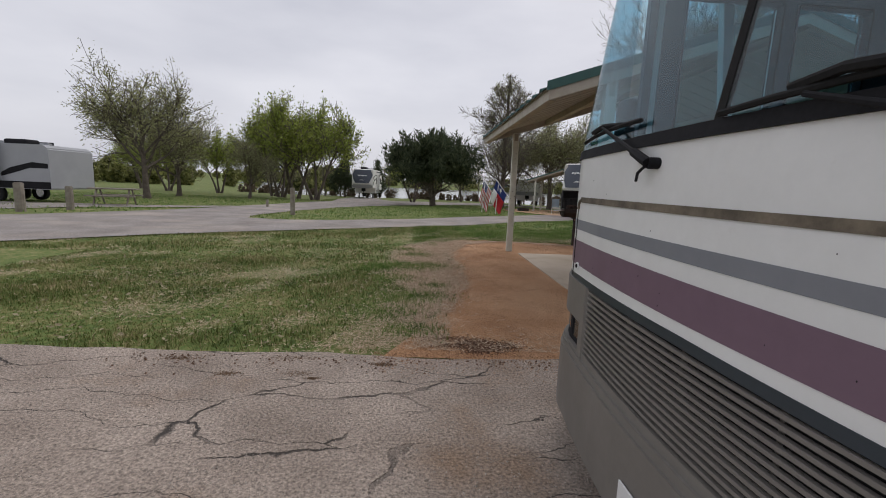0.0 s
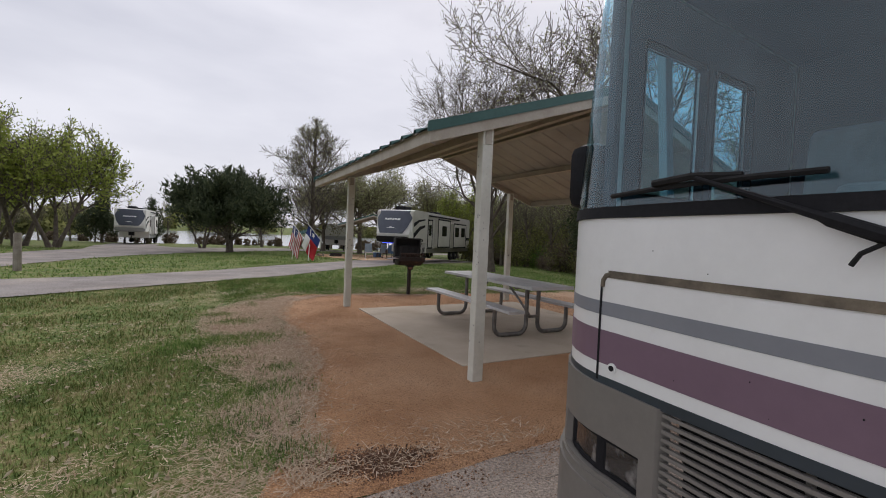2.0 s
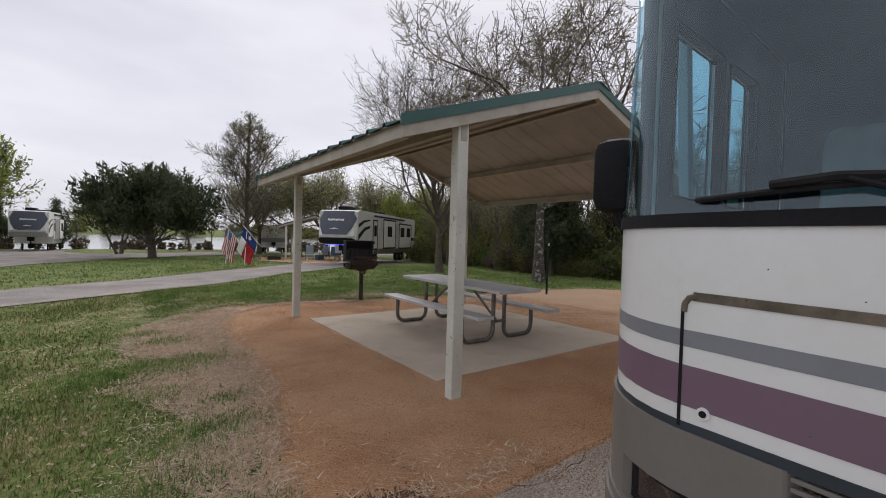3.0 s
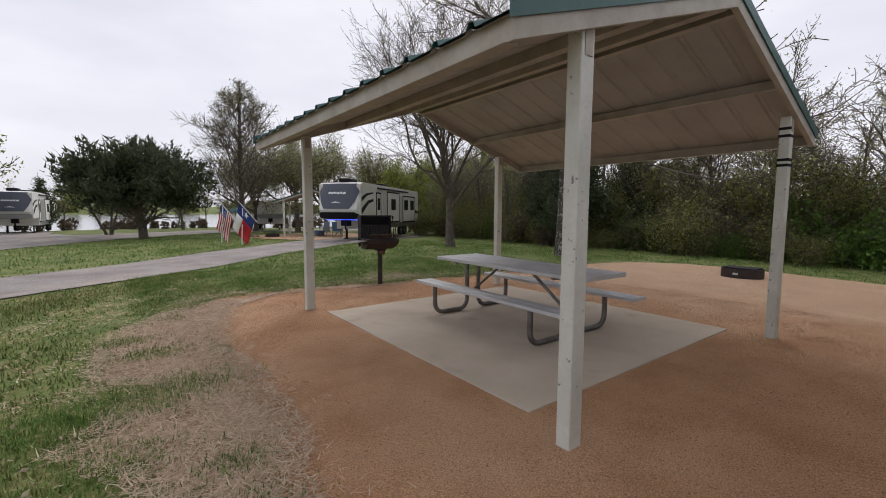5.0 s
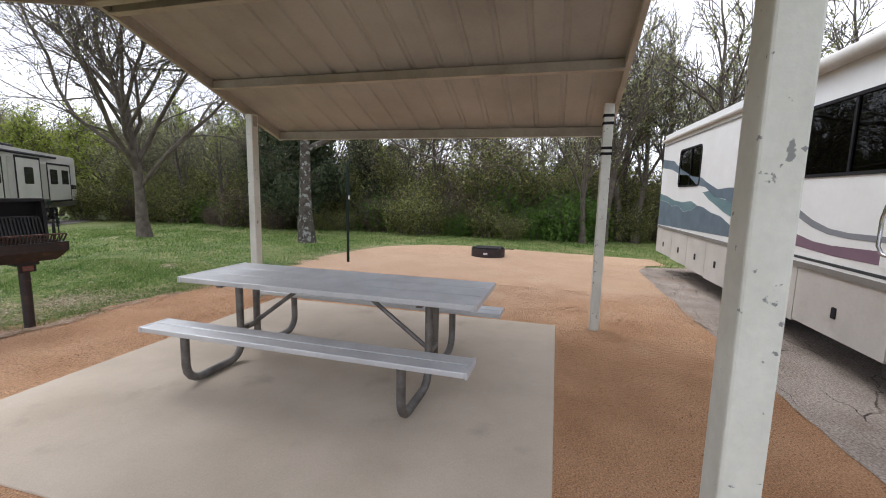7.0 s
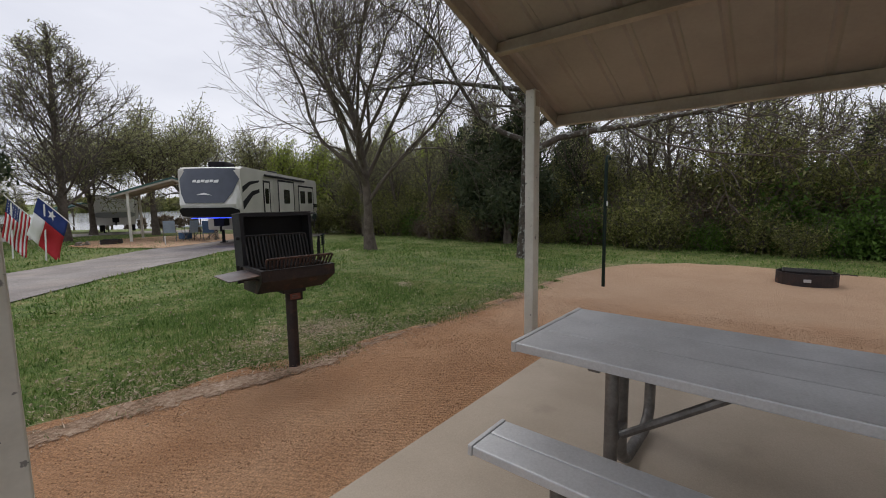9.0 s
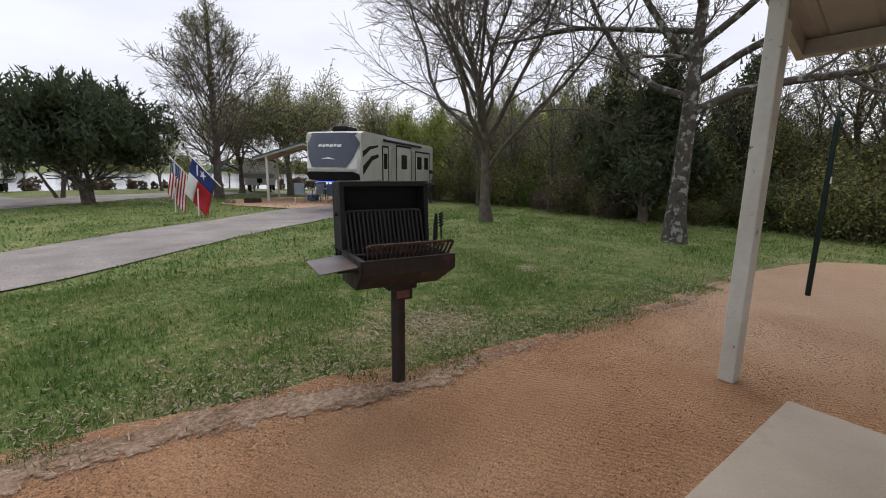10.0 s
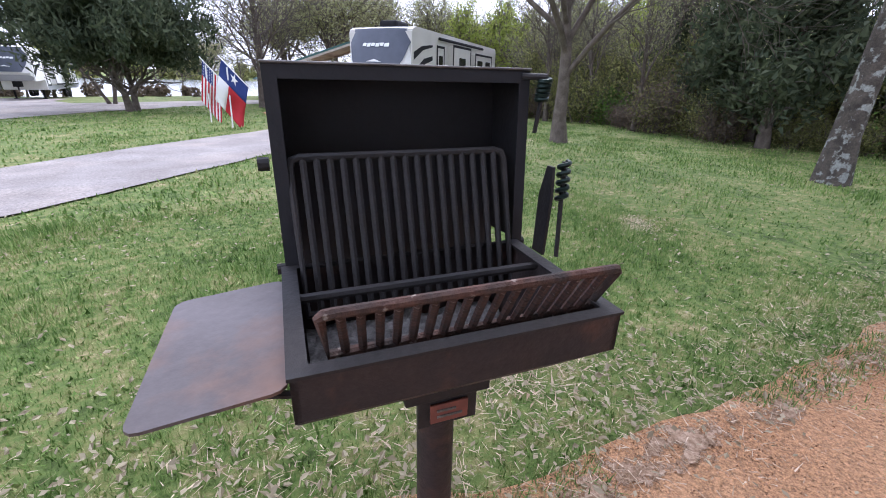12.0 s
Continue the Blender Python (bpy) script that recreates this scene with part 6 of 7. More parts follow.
# ---- neighbouring campsites ----
def fifth_wheel(name, label, m, L=11.0, H=3.15, base=None, cap=None, mark=None, lower=None, lit=False, nose=True, boards=True):
    """A tall trailer; its nose is at x = 0 and it runs along +x. Its right flank is at y = -1.22."""
    base, cap, mark, lower = base or M_RVGREY, cap or M_SLATE2, mark or M_BLACK, lower or M_TAUPE
    t = thing(name, label, "trailer", m)
    W = 1.22
    deck = 2.5 if nose else 0.0
    b = bmesh.new()
    prof = [(0.5, H - 0.12), (0.8, H), (L - 0.15, H - 0.05), (L, H - 0.2), (L, 0.62), (deck, 0.62), (deck, 1.3), (0.5, 1.22)] if nose else [(0.1, H - 0.1), (0.3, H), (L - 0.2, H), (L, H - 0.15), (L, 0.6), (0.1, 0.6)]
    slab(b, prof, 2 * W, lambda u, v, w: (u, w - W, v))
    bmesh.ops.bevel(b, geom=[e for e in b.edges if abs((e.verts[0].co - e.verts[1].co).y) > 1], offset=0.05, segments=2, affect="EDGES")
    part("body", b, base, t, "pale grey trailer body")
    if nose:
        b = bmesh.new()
        rows = []
        for z, x, k in ((1.22, 0.55, 0.9), (1.3, 0.28, 0.92), (1.75, 0.0, 0.98), (2.2, 0.1, 1.0), (2.8, 0.28, 0.99), (H - 0.1, 0.42, 0.97), (H - 0.02, 0.6, 0.96)):
            rows.append([b.verts.new((x + 0.32 * abs(y) ** 3 if abs(y) < 1 else 0.62, y * W * k, z)) for y in (-1.0, -0.92, -0.75, -0.5, -0.25, 0, 0.25, 0.5, 0.75, 0.92, 1.0)])
        for a, c in zip(rows, rows[1:]):
            for i in range(10):
                b.faces.new((a[i], a[i + 1], c[i + 1], c[i]))
        part("front_cap", b, M_FLAGW if lit else base, t, "moulded white front cap" if lit else "moulded front cap", True)
        # the dark shield on the cap, a V in outline
        b = bmesh.new()
        rws = []
        for z, x, k in ((1.8, -0.05, 0.62), (2.2, 0.05, 0.82), (2.8, 0.225, 0.98), (H - 0.08, 0.37, 0.99)):
            rws.append([b.verts.new((x + 0.32 * abs(y * k) ** 3, y * k * W, z)) for y in (-1, -0.75, -0.5, -0.25, 0, 0.25, 0.5, 0.75, 1)])
        for a, c in zip(rws, rws[1:]):
            for i in range(8):
                b.faces.new((a[i], a[i + 1], c[i + 1], c[i]))
        sh = part("cap_shield", b, cap, t, "dark blue-grey shield on the cap", True)
        b = bmesh.new()
        rws = []
        for z, x, k in ((1.215, 0.5, 0.94), (1.3, 0.23, 0.95), (1.52, 0.09, 0.97), (1.62, 0.03, 0.8)):
            rws.append([b.verts.new((x - 0.02 + 0.3 * abs(y * k) ** 3, y * k * W, z)) for y in (-1, -0.5, 0, 0.5, 1)])
        for a, c in zip(rws, rws[1:]):
            for i in range(4):
                b.faces.new((a[i], a[i + 1], c[i + 1], c[i]))
        part("cap_chin", b, M_BLACK if lit else M_LTGREY, t, "dark lower cap" if lit else "grey lower cap", True)
        for i, (y0, y1, z) in enumerate(((-0.5, -0.36, 2.66), (-0.33, -0.2, 2.64), (-0.17, -0.03, 2.66), (0.0, 0.14, 2.64), (0.17, 0.3, 2.66), (0.33, 0.5, 2.64))):
            b = bmesh.new()
            x = 0.22 + 0.02 * (z - 2.6)
            slab(b, [(y0, z - 0.05), (y1, z - 0.05), (y1 + 0.02, z + 0.05 + 0.02 * (i % 2)), (y0 + 0.02, z + 0.05)], 0.01, lambda u, v, w: (0.165 + 0.3 * (v - 2.6) + 0.32 * abs(u / W) ** 3 + w - 0.03, -u, v))
            part("cap_mark", b, M_WHITE, sh, "white lettering shape")
        b = bmesh.new()
        slab(b, [(-0.3, 2.12), (0.0, 2.2), (0.32, 2.1), (0.05, 2.12)], 0.01, lambda u, v, w: (0.05 + 0.29 * (v - 2.2) + w - 0.035, -u, v))
        part("cap_mark", b, M_WHITE, sh)
        for s in (-1, 1):
            for pts in ([(0.62, 1.5), (1.6, 2.1), (2.3, 2.25), (2.3, 2.4), (1.5, 2.28), (0.62, 1.85)], [(0.62, 2.2), (1.4, 2.55), (2.3, 2.7), (2.3, 2.78), (1.3, 2.68), (0.62, 2.45)]):
                b = bmesh.new()
                slab(b, pts, 0.004, lambda u, v, w: (u, s * (W + 0.002 + w), v))
                part("swoosh", b, mark, t, "dark swoosh")
        for s in (-1, 1):
            b = bmesh.new()
            span(b, (2.9, s * 0.8 - 0.05, 0.04), (3.0, s * 0.8 + 0.05, 0.75))
            span(b, (2.84, s * 0.8 - 0.12, 0.0), (3.06, s * 0.8 + 0.12, 0.04))
            part("landing_leg", b, M_BLACK, t, "steel landing leg")
        b = bmesh.new()
        span(b, (1.0, -0.2, 0.85), (1.5, 0.2, 1.24))
        rod(b, (1.15, 0, 0.85), (1.15, 0, 0.62), 0.05)
        part("pin_box", b, M_BLACK, t)
        if lit:
            b = bmesh.new()
            span(b, (0.7, -0.95, 1.19), (0.74, 0.95, 1.215))
            part("light_strip", b, M_BLUELED, t, "glowing blue light strip")
    for s in (-1, 1):
        x0 = deck + 0.1 if nose else 0.4
        for u0, u1, v0, v1, frame in ((x0 + 0.15, x0 + 0.85, 0.95, 2.75, True), (x0 + 1.35, x0 + 3.6, 1.0, 2.85, True), (x0 + 4.4, x0 + 7.2, 0.95, 2.7, True)):
            if u1 > L - 0.3:
                continue
            dep = 0.02 if u1 - u0 < 1 else 0.25
            b = bmesh.new()
            slab(b, [(u0, v0), (u1, v0), (u1, v1), (u0, v1)], dep, lambda u, v, w: (u, s * (W + w), v))
            so = part("slide_out" if dep > 0.1 else "door", b, base, t, "pale slide-out room" if dep > 0.1 else "entry door")
            b = bmesh.new()
            ring(b, [(u0 - 0.05, v0 - 0.05), (u1 + 0.05, v0 - 0.05), (u1 + 0.05, v1 + 0.05), (u0 - 0.05, v1 + 0.05)], [(u0 + 0.04, v0 + 0.04), (u1 - 0.04, v0 + 0.04), (u1 - 0.04, v1 - 0.04), (u0 + 0.04, v1 - 0.04)], 0.02, lambda u, v, w: (u, s * (W + dep - 0.012 + w), v))
            part("trim_frame", b, M_BLACK, so, "black trim frame")
            for k in range(max(1, int((u1 - u0) / 1.3))):
                c = u0 + (u1 - u0) * (k + 0.5) / max(1, int((u1 - u0) / 1.3))
                hw = 0.2 if dep < 0.1 else 0.42
                b = bmesh.new()
                slab(b, rounded(c - hw, c + hw, 1.75, 2.45, 0.06, 3), 0.012, lambda u, v, w: (u, s * (W + dep + 0.001 + w), v))
                part("window", b, M_DARKGLASS, so, "dark tinted window")
        b = bmesh.new()
        slab(b, [(x0, 0.62), (L, 0.62), (L, 0.92), (x0, 0.92)], 0.006, lambda u, v, w: (u, s * (W + 0.001 + w), v))
        part("skirt_band", b, lower, t, "darker lower band")
        b = bmesh.new()
        slab(b, [(L - 2.6, 0.95), (L - 1.6, 1.5), (L - 0.7, 1.75), (L - 0.05, 1.7), (L - 0.05, 1.5), (L - 0.8, 1.5), (L - 1.7, 1.2)], 0.004, lambda u, v, w: (u, s * (W + 0.003 + w), v))
        part("swoosh", b, mark, t)
        for k in range(2):
            wheel(t, L * 0.66 + k * 0.86, s * 1.06, 0.36, 0.22)
        b = bmesh.new()
        rod(b, (deck + 0.3 if nose else 0.5, s * (W + 0.08), H - 0.22), (L * 0.75, s * (W + 0.08), H - 0.22), 0.055, n=8)
        part("awning_roll", b, M_BLACK, t)
    for x in ((1.3, L * 0.55) if nose else (L * 0.3, L * 0.75)):
        b = bmesh.new()
        box(b, (x + 0.3, 0, H + 0.12), (1.0, 0.7, 0.27), None, 0.08)
        part("roof_unit", b, M_BLACK, t, "dark roof air conditioner")
    b = bmesh.new()
    rod(b, (2.6, 0.4, H - 0.02), (2.6, 0.4, H + 0.2), 0.03)
    rod(b, (2.6, 0.4, H + 0.18), (2.6, 0.4, H + 0.24), 0.14, n=10)
    part("vent", b, M_BLACK, t)
    return t


M_RVGREY = mat("pale_grey_trailer_skin", (0.56, 0.54, 0.49), (0.5, 0.48, 0.435), rough=0.4, scale=1.0, bump=0.01, grain=0.04)
M_SLATE2 = mat("blue_grey_cap", (0.065, 0.075, 0.105), (0.055, 0.065, 0.09), rough=0.35, bump=0.01, grain=0.04)
M_DARKGLASS = mat("dark_tinted_glass", (0.015, 0.017, 0.019), rough=0.08, bump=0.0, grain=0.0)
M_LTGREY = mat("silver_grey_trailer_skin", (0.36, 0.37, 0.39), (0.32, 0.33, 0.35), rough=0.4, scale=1.0, bump=0.01, grain=0.04)
M_BLUECLOTH = mat("blue_chair_cloth", (0.07, 0.13, 0.24), (0.05, 0.1, 0.19), rough=0.9, bump=0.1)
M_PALECLOTH = mat("pale_blue_cloth", (0.3, 0.38, 0.45), (0.24, 0.32, 0.4), rough=0.9, bump=0.1)
M_RED = mat("flag_red", (0.45, 0.02, 0.03), (0.4, 0.018, 0.025), rough=0.8, bump=0.05, grain=0.05)
M_FLAGW = mat("flag_white", (0.78, 0.77, 0.75), (0.72, 0.71, 0.69), rough=0.8, bump=0.05, grain=0.05)
M_FLAGB = mat("flag_blue", (0.02, 0.04, 0.17), (0.018, 0.035, 0.15), rough=0.8, bump=0.05, grain=0.05)
M_BLUELED = bpy.data.materials.new("blue_led")
M_BLUELED.use_nodes = True
pb = M_BLUELED.node_tree.nodes["Principled BSDF"]
pb.inputs["Base Color"].default_value = (0.02, 0.04, 0.5, 1)
pb.inputs["Emission Color"].default_value = (0.05, 0.1, 1.0, 1)
pb.inputs["Emission Strength"].default_value = 3.0


def heading(x, y, deg, dz=0.0):
    return Matrix.Translation((x, y, land(x, y) + dz)) @ Matrix.Rotation(radians(deg), 4, "Z")


fifth_wheel("fifth_wheel_trailer", "grey fifth-wheel trailer with a dark blue-grey nose and slide-outs", heading(10.15, 26.2, 40, -0.02), L=11.5, H=3.25, lit=True)
fifth_wheel("fifth_wheel_trailer", "white and black fifth-wheel trailer parked by the lake", heading(-5.9, 51.0, 88), L=11.0, H=3.4, base=M_FLAGW, cap=M_SLATE2, lower=M_LTGREY)
fifth_wheel("travel_trailer", "silver-grey travel trailer with dark swooshes, seen from the back", heading(-24.4, 22.0, 0), L=9.6, H=2.5, base=M_LTGREY, lower=M_BLACK, nose=False)
fifth_wheel("travel_trailer", "white trailer beyond the neighbouring shelter", heading(12.2, 46.5, 75), L=8.0, H=2.4, base=M_FLAGW, cap=M_FLAGW, lower=M_TAUPE)

# the shelter of the neighbouring site, and a green-roofed one by the lake
src = bpy.data.objects["picnic_shelter"]
ns = heading(9.75, 34.0, -22, -0.03) @ Matrix.Translation((-X1, -Y1, 0))
o = tagged(copy_thing(src, ns), "open picnic shelter on the neighbouring campsite")
o = tagged(copy_thing(src, heading(10.3, 53.0, 2, -0.4) @ Matrix.Diagonal((0.78, 1, 0.86, 1)) @ Matrix.Translation((-X1, -Y1, 0))), "far picnic shelter with a green roof near the lake")
fire_ring(heading(8.75, 33.2, 0), "low dark fire ring beside the neighbouring campsite")


def camp_chair(m, cloth, label):
    c = thing("camp_chair", label, "chair", m, "chairs of the neighbouring camp")
    for nm, ce, sz, rx in (("seat", (0, 0, 0.42), (0.5, 0.46, 0.025), 4), ("backrest", (0, 0.25, 0.72), (0.5, 0.025, 0.62), -12)):
        b = bmesh.new()
        box(b, ce, sz, Matrix.Rotation(radians(rx), 4, "X"), 0.01)
        part(nm, b, cloth, c)
    for sx in (-1, 1):
        b = bmesh.new()
        tube(b, [(sx * 0.27, -0.24, 0.0), (sx * 0.27, 0.22, 0.42), (sx * 0.27, 0.3, 0.7)], 0.013, 6)
        part("leg", b, M_PIPE, c)
        b = bmesh.new()
        tube(b, [(sx * 0.27, 0.26, 0.0), (sx * 0.27, -0.24, 0.45), (sx * 0.27, -0.25, 0.62)], 0.013, 6)
        part("leg", b, M_PIPE, c)
        b = bmesh.new()
        span(b, (sx * 0.27 - 0.03, -0.26, 0.615), (sx * 0.27 + 0.03, 0.26, 0.635), 0.005)
        part("armrest", b, M_BLACK, c)
    return c


for x, y, a, cl, lab in ((11.0, 32.6, 160, M_PALECLOTH, "pale blue folding camp chair on red granite"), (11.7, 31.9, 200, M_PALECLOTH, "pale blue folding camp chair on red granite"), (12.3, 31.2, 150, M_BLUECLOTH, "blue folding camp chair on red granite"), (12.9, 32.3, 230, M_BLACK, "black folding camp chair on red granite"), (13.3, 33.4, 250, M_BLUECLOTH, "blue folding camp chair on red granite")):
    camp_chair(heading(x, y, a, 0.034), cl, lab)
b = bmesh.new()
box(b, (0, 0, 0.2), (0.55, 0.36, 0.36), None, 0.04)
cool = solo("cooler_box", b, M_BLUECLOTH, "blue cooler box beside the camp chairs", "cooler", m=heading(12.0, 33.4, 20, 0.034))
b = bmesh.new()
box(b, (0, 0, 0.4), (0.58, 0.39, 0.05), None, 0.015)
part("lid", b, M_FLAGW, cool, "white lid")
ft = thing("camp_table", "small folding camp table with black legs", "table", heading(12.4, 32.9, 30, 0.034))
b = bmesh.new()
span(b, (-0.6, -0.3, 0.68), (0.6, 0.3, 0.72), 0.01)
part("tabletop", b, M_PALECLOTH, ft)
for sx in (-0.55, 0.55):
    for sy in (-0.26, 0.26):
        b = bmesh.new()
        rod(b, (sx, sy, 0), (sx, sy, 0.69), 0.016)
        part("leg", b, M_BLACK, ft)

# flags on slanted staffs
def flag(name, label, m, hoist_a, hoist_b, fly, panels, pole_top, stars=()):
    """hoist_a is the top of the cloth on the staff, hoist_b its foot; fly is the way in which the cloth hangs away."""
    f = thing(name, label, "flag", m)
    A, B, F = Vector(hoist_a), Vector(hoist_b), Vector(fly)
    nrm = (B - A).cross(F).normalized()

    def cloth(u, v, lift=0.0):
        p = A.lerp(B, v) + F * u + Vector((0, 0, -0.12)) * u * u * (0.4 + v)
        return p + nrm * (0.10 * math.sin(7.0 * u + 3.0 * v) * u + 0.05 * math.sin(11 * v + 2 * u) * u + lift)
    b = bmesh.new()
    rod(b, (0, 0, -0.1), pole_top, 0.022, n=8)
    part("pole", b, M_FLAGW, f, "white pole", True)
    b = bmesh.new()
    d = (B - A).normalized()
    rod(b, A - d * 0.12, B + d * 0.25, 0.016, n=8)
    part("staff", b, M_FLAGW, f, "white slanted staff", True)
    for u0, u1, v0, v1, material, lift, nm in panels:
        b = bmesh.new()
        nu, nv = max(2, int((u1 - u0) * 14)), max(1, int((v1 - v0) * 14))
        g = [[b.verts.new(cloth(u0 + (u1 - u0) * i / nu, v0 + (v1 - v0) * j / nv, lift)) for j in range(nv + 1)] for i in range(nu + 1)]
        for i in range(nu):
            for j in range(nv):
                b.faces.new((g[i][j], g[i + 1][j], g[i + 1][j + 1], g[i][j + 1]))
        o = part(nm, b, material, f, "", True)
        md = o.modifiers.new("thickness", "SOLIDIFY")
        md.thickness, md.offset = 0.003, 0.0
    for u, v, r in stars:
        for side in (-1, 1):
            b = bmesh.new()
            c = b.verts.new(cloth(u, v, side * 0.006))
            lf, lh = F.length, (B - A).length
            rim = [b.verts.new(cloth(u + rr * math.cos(a) / lf, v + rr * math.sin(a) / lh, side * 0.006)) for a, rr in ((radians(36 * k + 180), r if k % 2 == 0 else r * 0.4) for k in range(10))]
            for k in range(10):
                b.faces.new((c, rim[k], rim[(k + 1) % 10]))
            part("star", b, M_FLAGW, f)


flag("lone_star_flag", "blue, white and red flag with one star on a slanted staff", heading(5.49, 26.43, 0), (-0.02, -0.02, 1.98), (0.62, 0.0, 1.2), (-0.3, 0.05, -1.0),
     [(0.0, 0.45, 0.0, 1.0, M_FLAGB, 0.0, "blue_field"), (0.45, 1.1, 0.0, 0.36, M_FLAGW, 0.0, "white_stripe"), (0.45, 1.1, 0.36, 1.0, M_RED, 0.0, "red_stripe")], (0.1, 0, 1.75), [(0.18, 0.5, 0.15)])
flag("striped_flag", "red and white striped flag with a starred blue canton", heading(4.96, 28.42, 0), (0.05, -0.02, 2.0), (0.55, 0.0, 1.35), (-0.2, 0.05, -1.05),
     [(0.0 if k > 6 else 0.42, 1.15, k / 13, (k + 1) / 13, M_RED if k % 2 == 0 else M_FLAGW, 0.0, "stripe") for k in range(13)] + [(0.0, 0.42, 0.0, 7 / 13, M_FLAGB, 0.001, "canton")], (0.12, 0, 1.85), [(0.05 + 0.08 * i, 0.07 + 0.1 * j, 0.028) for i in range(5) for j in range(5)])

# split logs and a white stake by the neighbouring fire ring
rng = random.Random(44)
for i in range(7):
    b = bmesh.new()
    rod(b, (-0.22, 0, 0), (0.22, 0, 0), rng.uniform(0.05, 0.075), n=8)
    x, y = 7.6 + 0.13 * (i % 4) + rng.uniform(-0.03, 0.03), 33.6 + rng.uniform(-0.2, 0.2)
    solo("firewood_log", b, M_WOOD, "short weathered firewood log on the grass", "log", "firewood by the fire ring", "", heading(x, y, 80 + rng.uniform(-20, 20), 0.05 + 0.1 * (i // 4)))
b = bmesh.new()
span(b, (-0.025, -0.012, -0.1), (0.025, 0.012, 0.42), 0.004)
solo("marker_stake", b, M_FLAGW, "short white marker stake beside the road", "stake", m=heading(10.0, 30.2, 20))

# posts along the road and the left pad
def stump(name, m, r, h, label):
    b = bmesh.new()
    rod(b, (0, 0, -0.1), (0, 0, h), r, r * 0.95, n=12)
    bmesh.ops.bevel(b, geom=[e for e in b.edges if e.verts[0].co.z > h - 0.01 and e.verts[1].co.z > h - 0.01], offset=r * 0.2, segments=2, affect="EDGES")
    solo(name, b, M_WOOD, label, "post", "", "", m)


stump("wooden_post", heading(-4.13, 19.4, 0), 0.1, 1.12, "weathered wooden post at the fork of the road")
stump("wooden_post", heading(-11.9, 16.1, 0), 0.14, 0.95, "thick weathered wooden post beside the trailer pad")
stump("wooden_post", heading(-11.45, 17.5, 0), 0.12, 0.85, "thick weathered wooden post beside the trailer pad")
stump("bollard", heading(-7.0, 24.5, 0), 0.07, 0.4, "short pale wooden post by the road")
pt = thing("pad_table", "weathered picnic table behind the far trailer", "picnic table", heading(-12.6, 21.4, 20))
for nm, z, y, w in (("tabletop", 0.74, 0, 0.7), ("seat", 0.44, 0.65, 0.26), ("seat", 0.44, -0.65, 0.26)):
    b = bmesh.new()
    box(b, (0, y, z), (1.8, w, 0.05), None, 0.008)
    part(nm, b, M_WOOD, pt)
for sx in (-0.6, 0.6):
    b = bmesh.new()
    tube(b, [(sx, -0.75, 0), (sx, -0.2, 0.72), (sx, 0.2, 0.72), (sx, 0.75, 0)], 0.035, 6)
    rod(b, (sx, -0.75, 0.4), (sx, 0.75, 0.4), 0.03, n=6)
    part("leg", b, M_WOOD, pt)

# ---- grass, straw, leaves, grit ----
def patchy(x, y, f, seed):
    """A soft random field of about -1..1."""
    r = np.random.default_rng(seed)
    v = np.zeros_like(x)
    for k in range(7):
        a, q = r.uniform(0, 6.283), f * r.uniform(0.6, 2.2)
        v += np.sin(q * (x * math.cos(a) + y * math.sin(a)) + r.uniform(0, 6.283)) / 2.6
    return v


LAND = np.vectorize(land, otypes=[float])
DIRT_P, PAD_P, MAIN_P = (np.array(p) for p in (DIRT, PAD, MAIN))


def lawn_points(x0, x1, y0, y1, n, seed):
    r = np.random.default_rng(seed)
    x, y = r.uniform(x0, x1, n), r.uniform(y0, y1, n)
    keep = ~(inside_many(DIRT, x, y) | inside_many(PAD, x, y) | inside_many(MAIN, x, y))
    return x[keep], y[keep], r


def edge_gap(x, y, line):
    """How far points are from an outline."""
    g = np.full(len(x), 9.9)
    for i in range(0, len(line), 2):
        g = np.minimum(g, np.hypot(x - line[i, 0], y - line[i, 1]))
    return g


def blades(x, y, r, h, w, tilt, z0=0.0, flat=False):
    n = len(x)
    a = r.uniform(0, 6.283, n)
    b = np.stack([x, y, LAND(x, y) + z0], 1)
    side = np.stack([np.cos(a), np.sin(a), 0 * a], 1) * (w * r.uniform(0.6, 1.3, n))[:, None]
    t = r.uniform(0, 6.283, n)
    lean = np.clip(r.normal(1.42, 0.1, n), 1.1, 1.55) if flat else np.minimum(np.abs(r.normal(0, tilt, n)), 1.45)
    hh = h * r.uniform(0.5, 1.3, n)
    top = b + np.stack([np.cos(t) * np.sin(lean) * hh, np.sin(t) * np.sin(lean) * hh, np.cos(np.minimum(lean, 1.5)) * hh + 0.002], 1)
    return np.stack([b - side / 2, b + side / 2, top], 1)


def stuff(name, tris, material, label, category):
    tagged(new(name, tri_mesh(name, np.concatenate(tris), material)), label, category, kind="stuff")


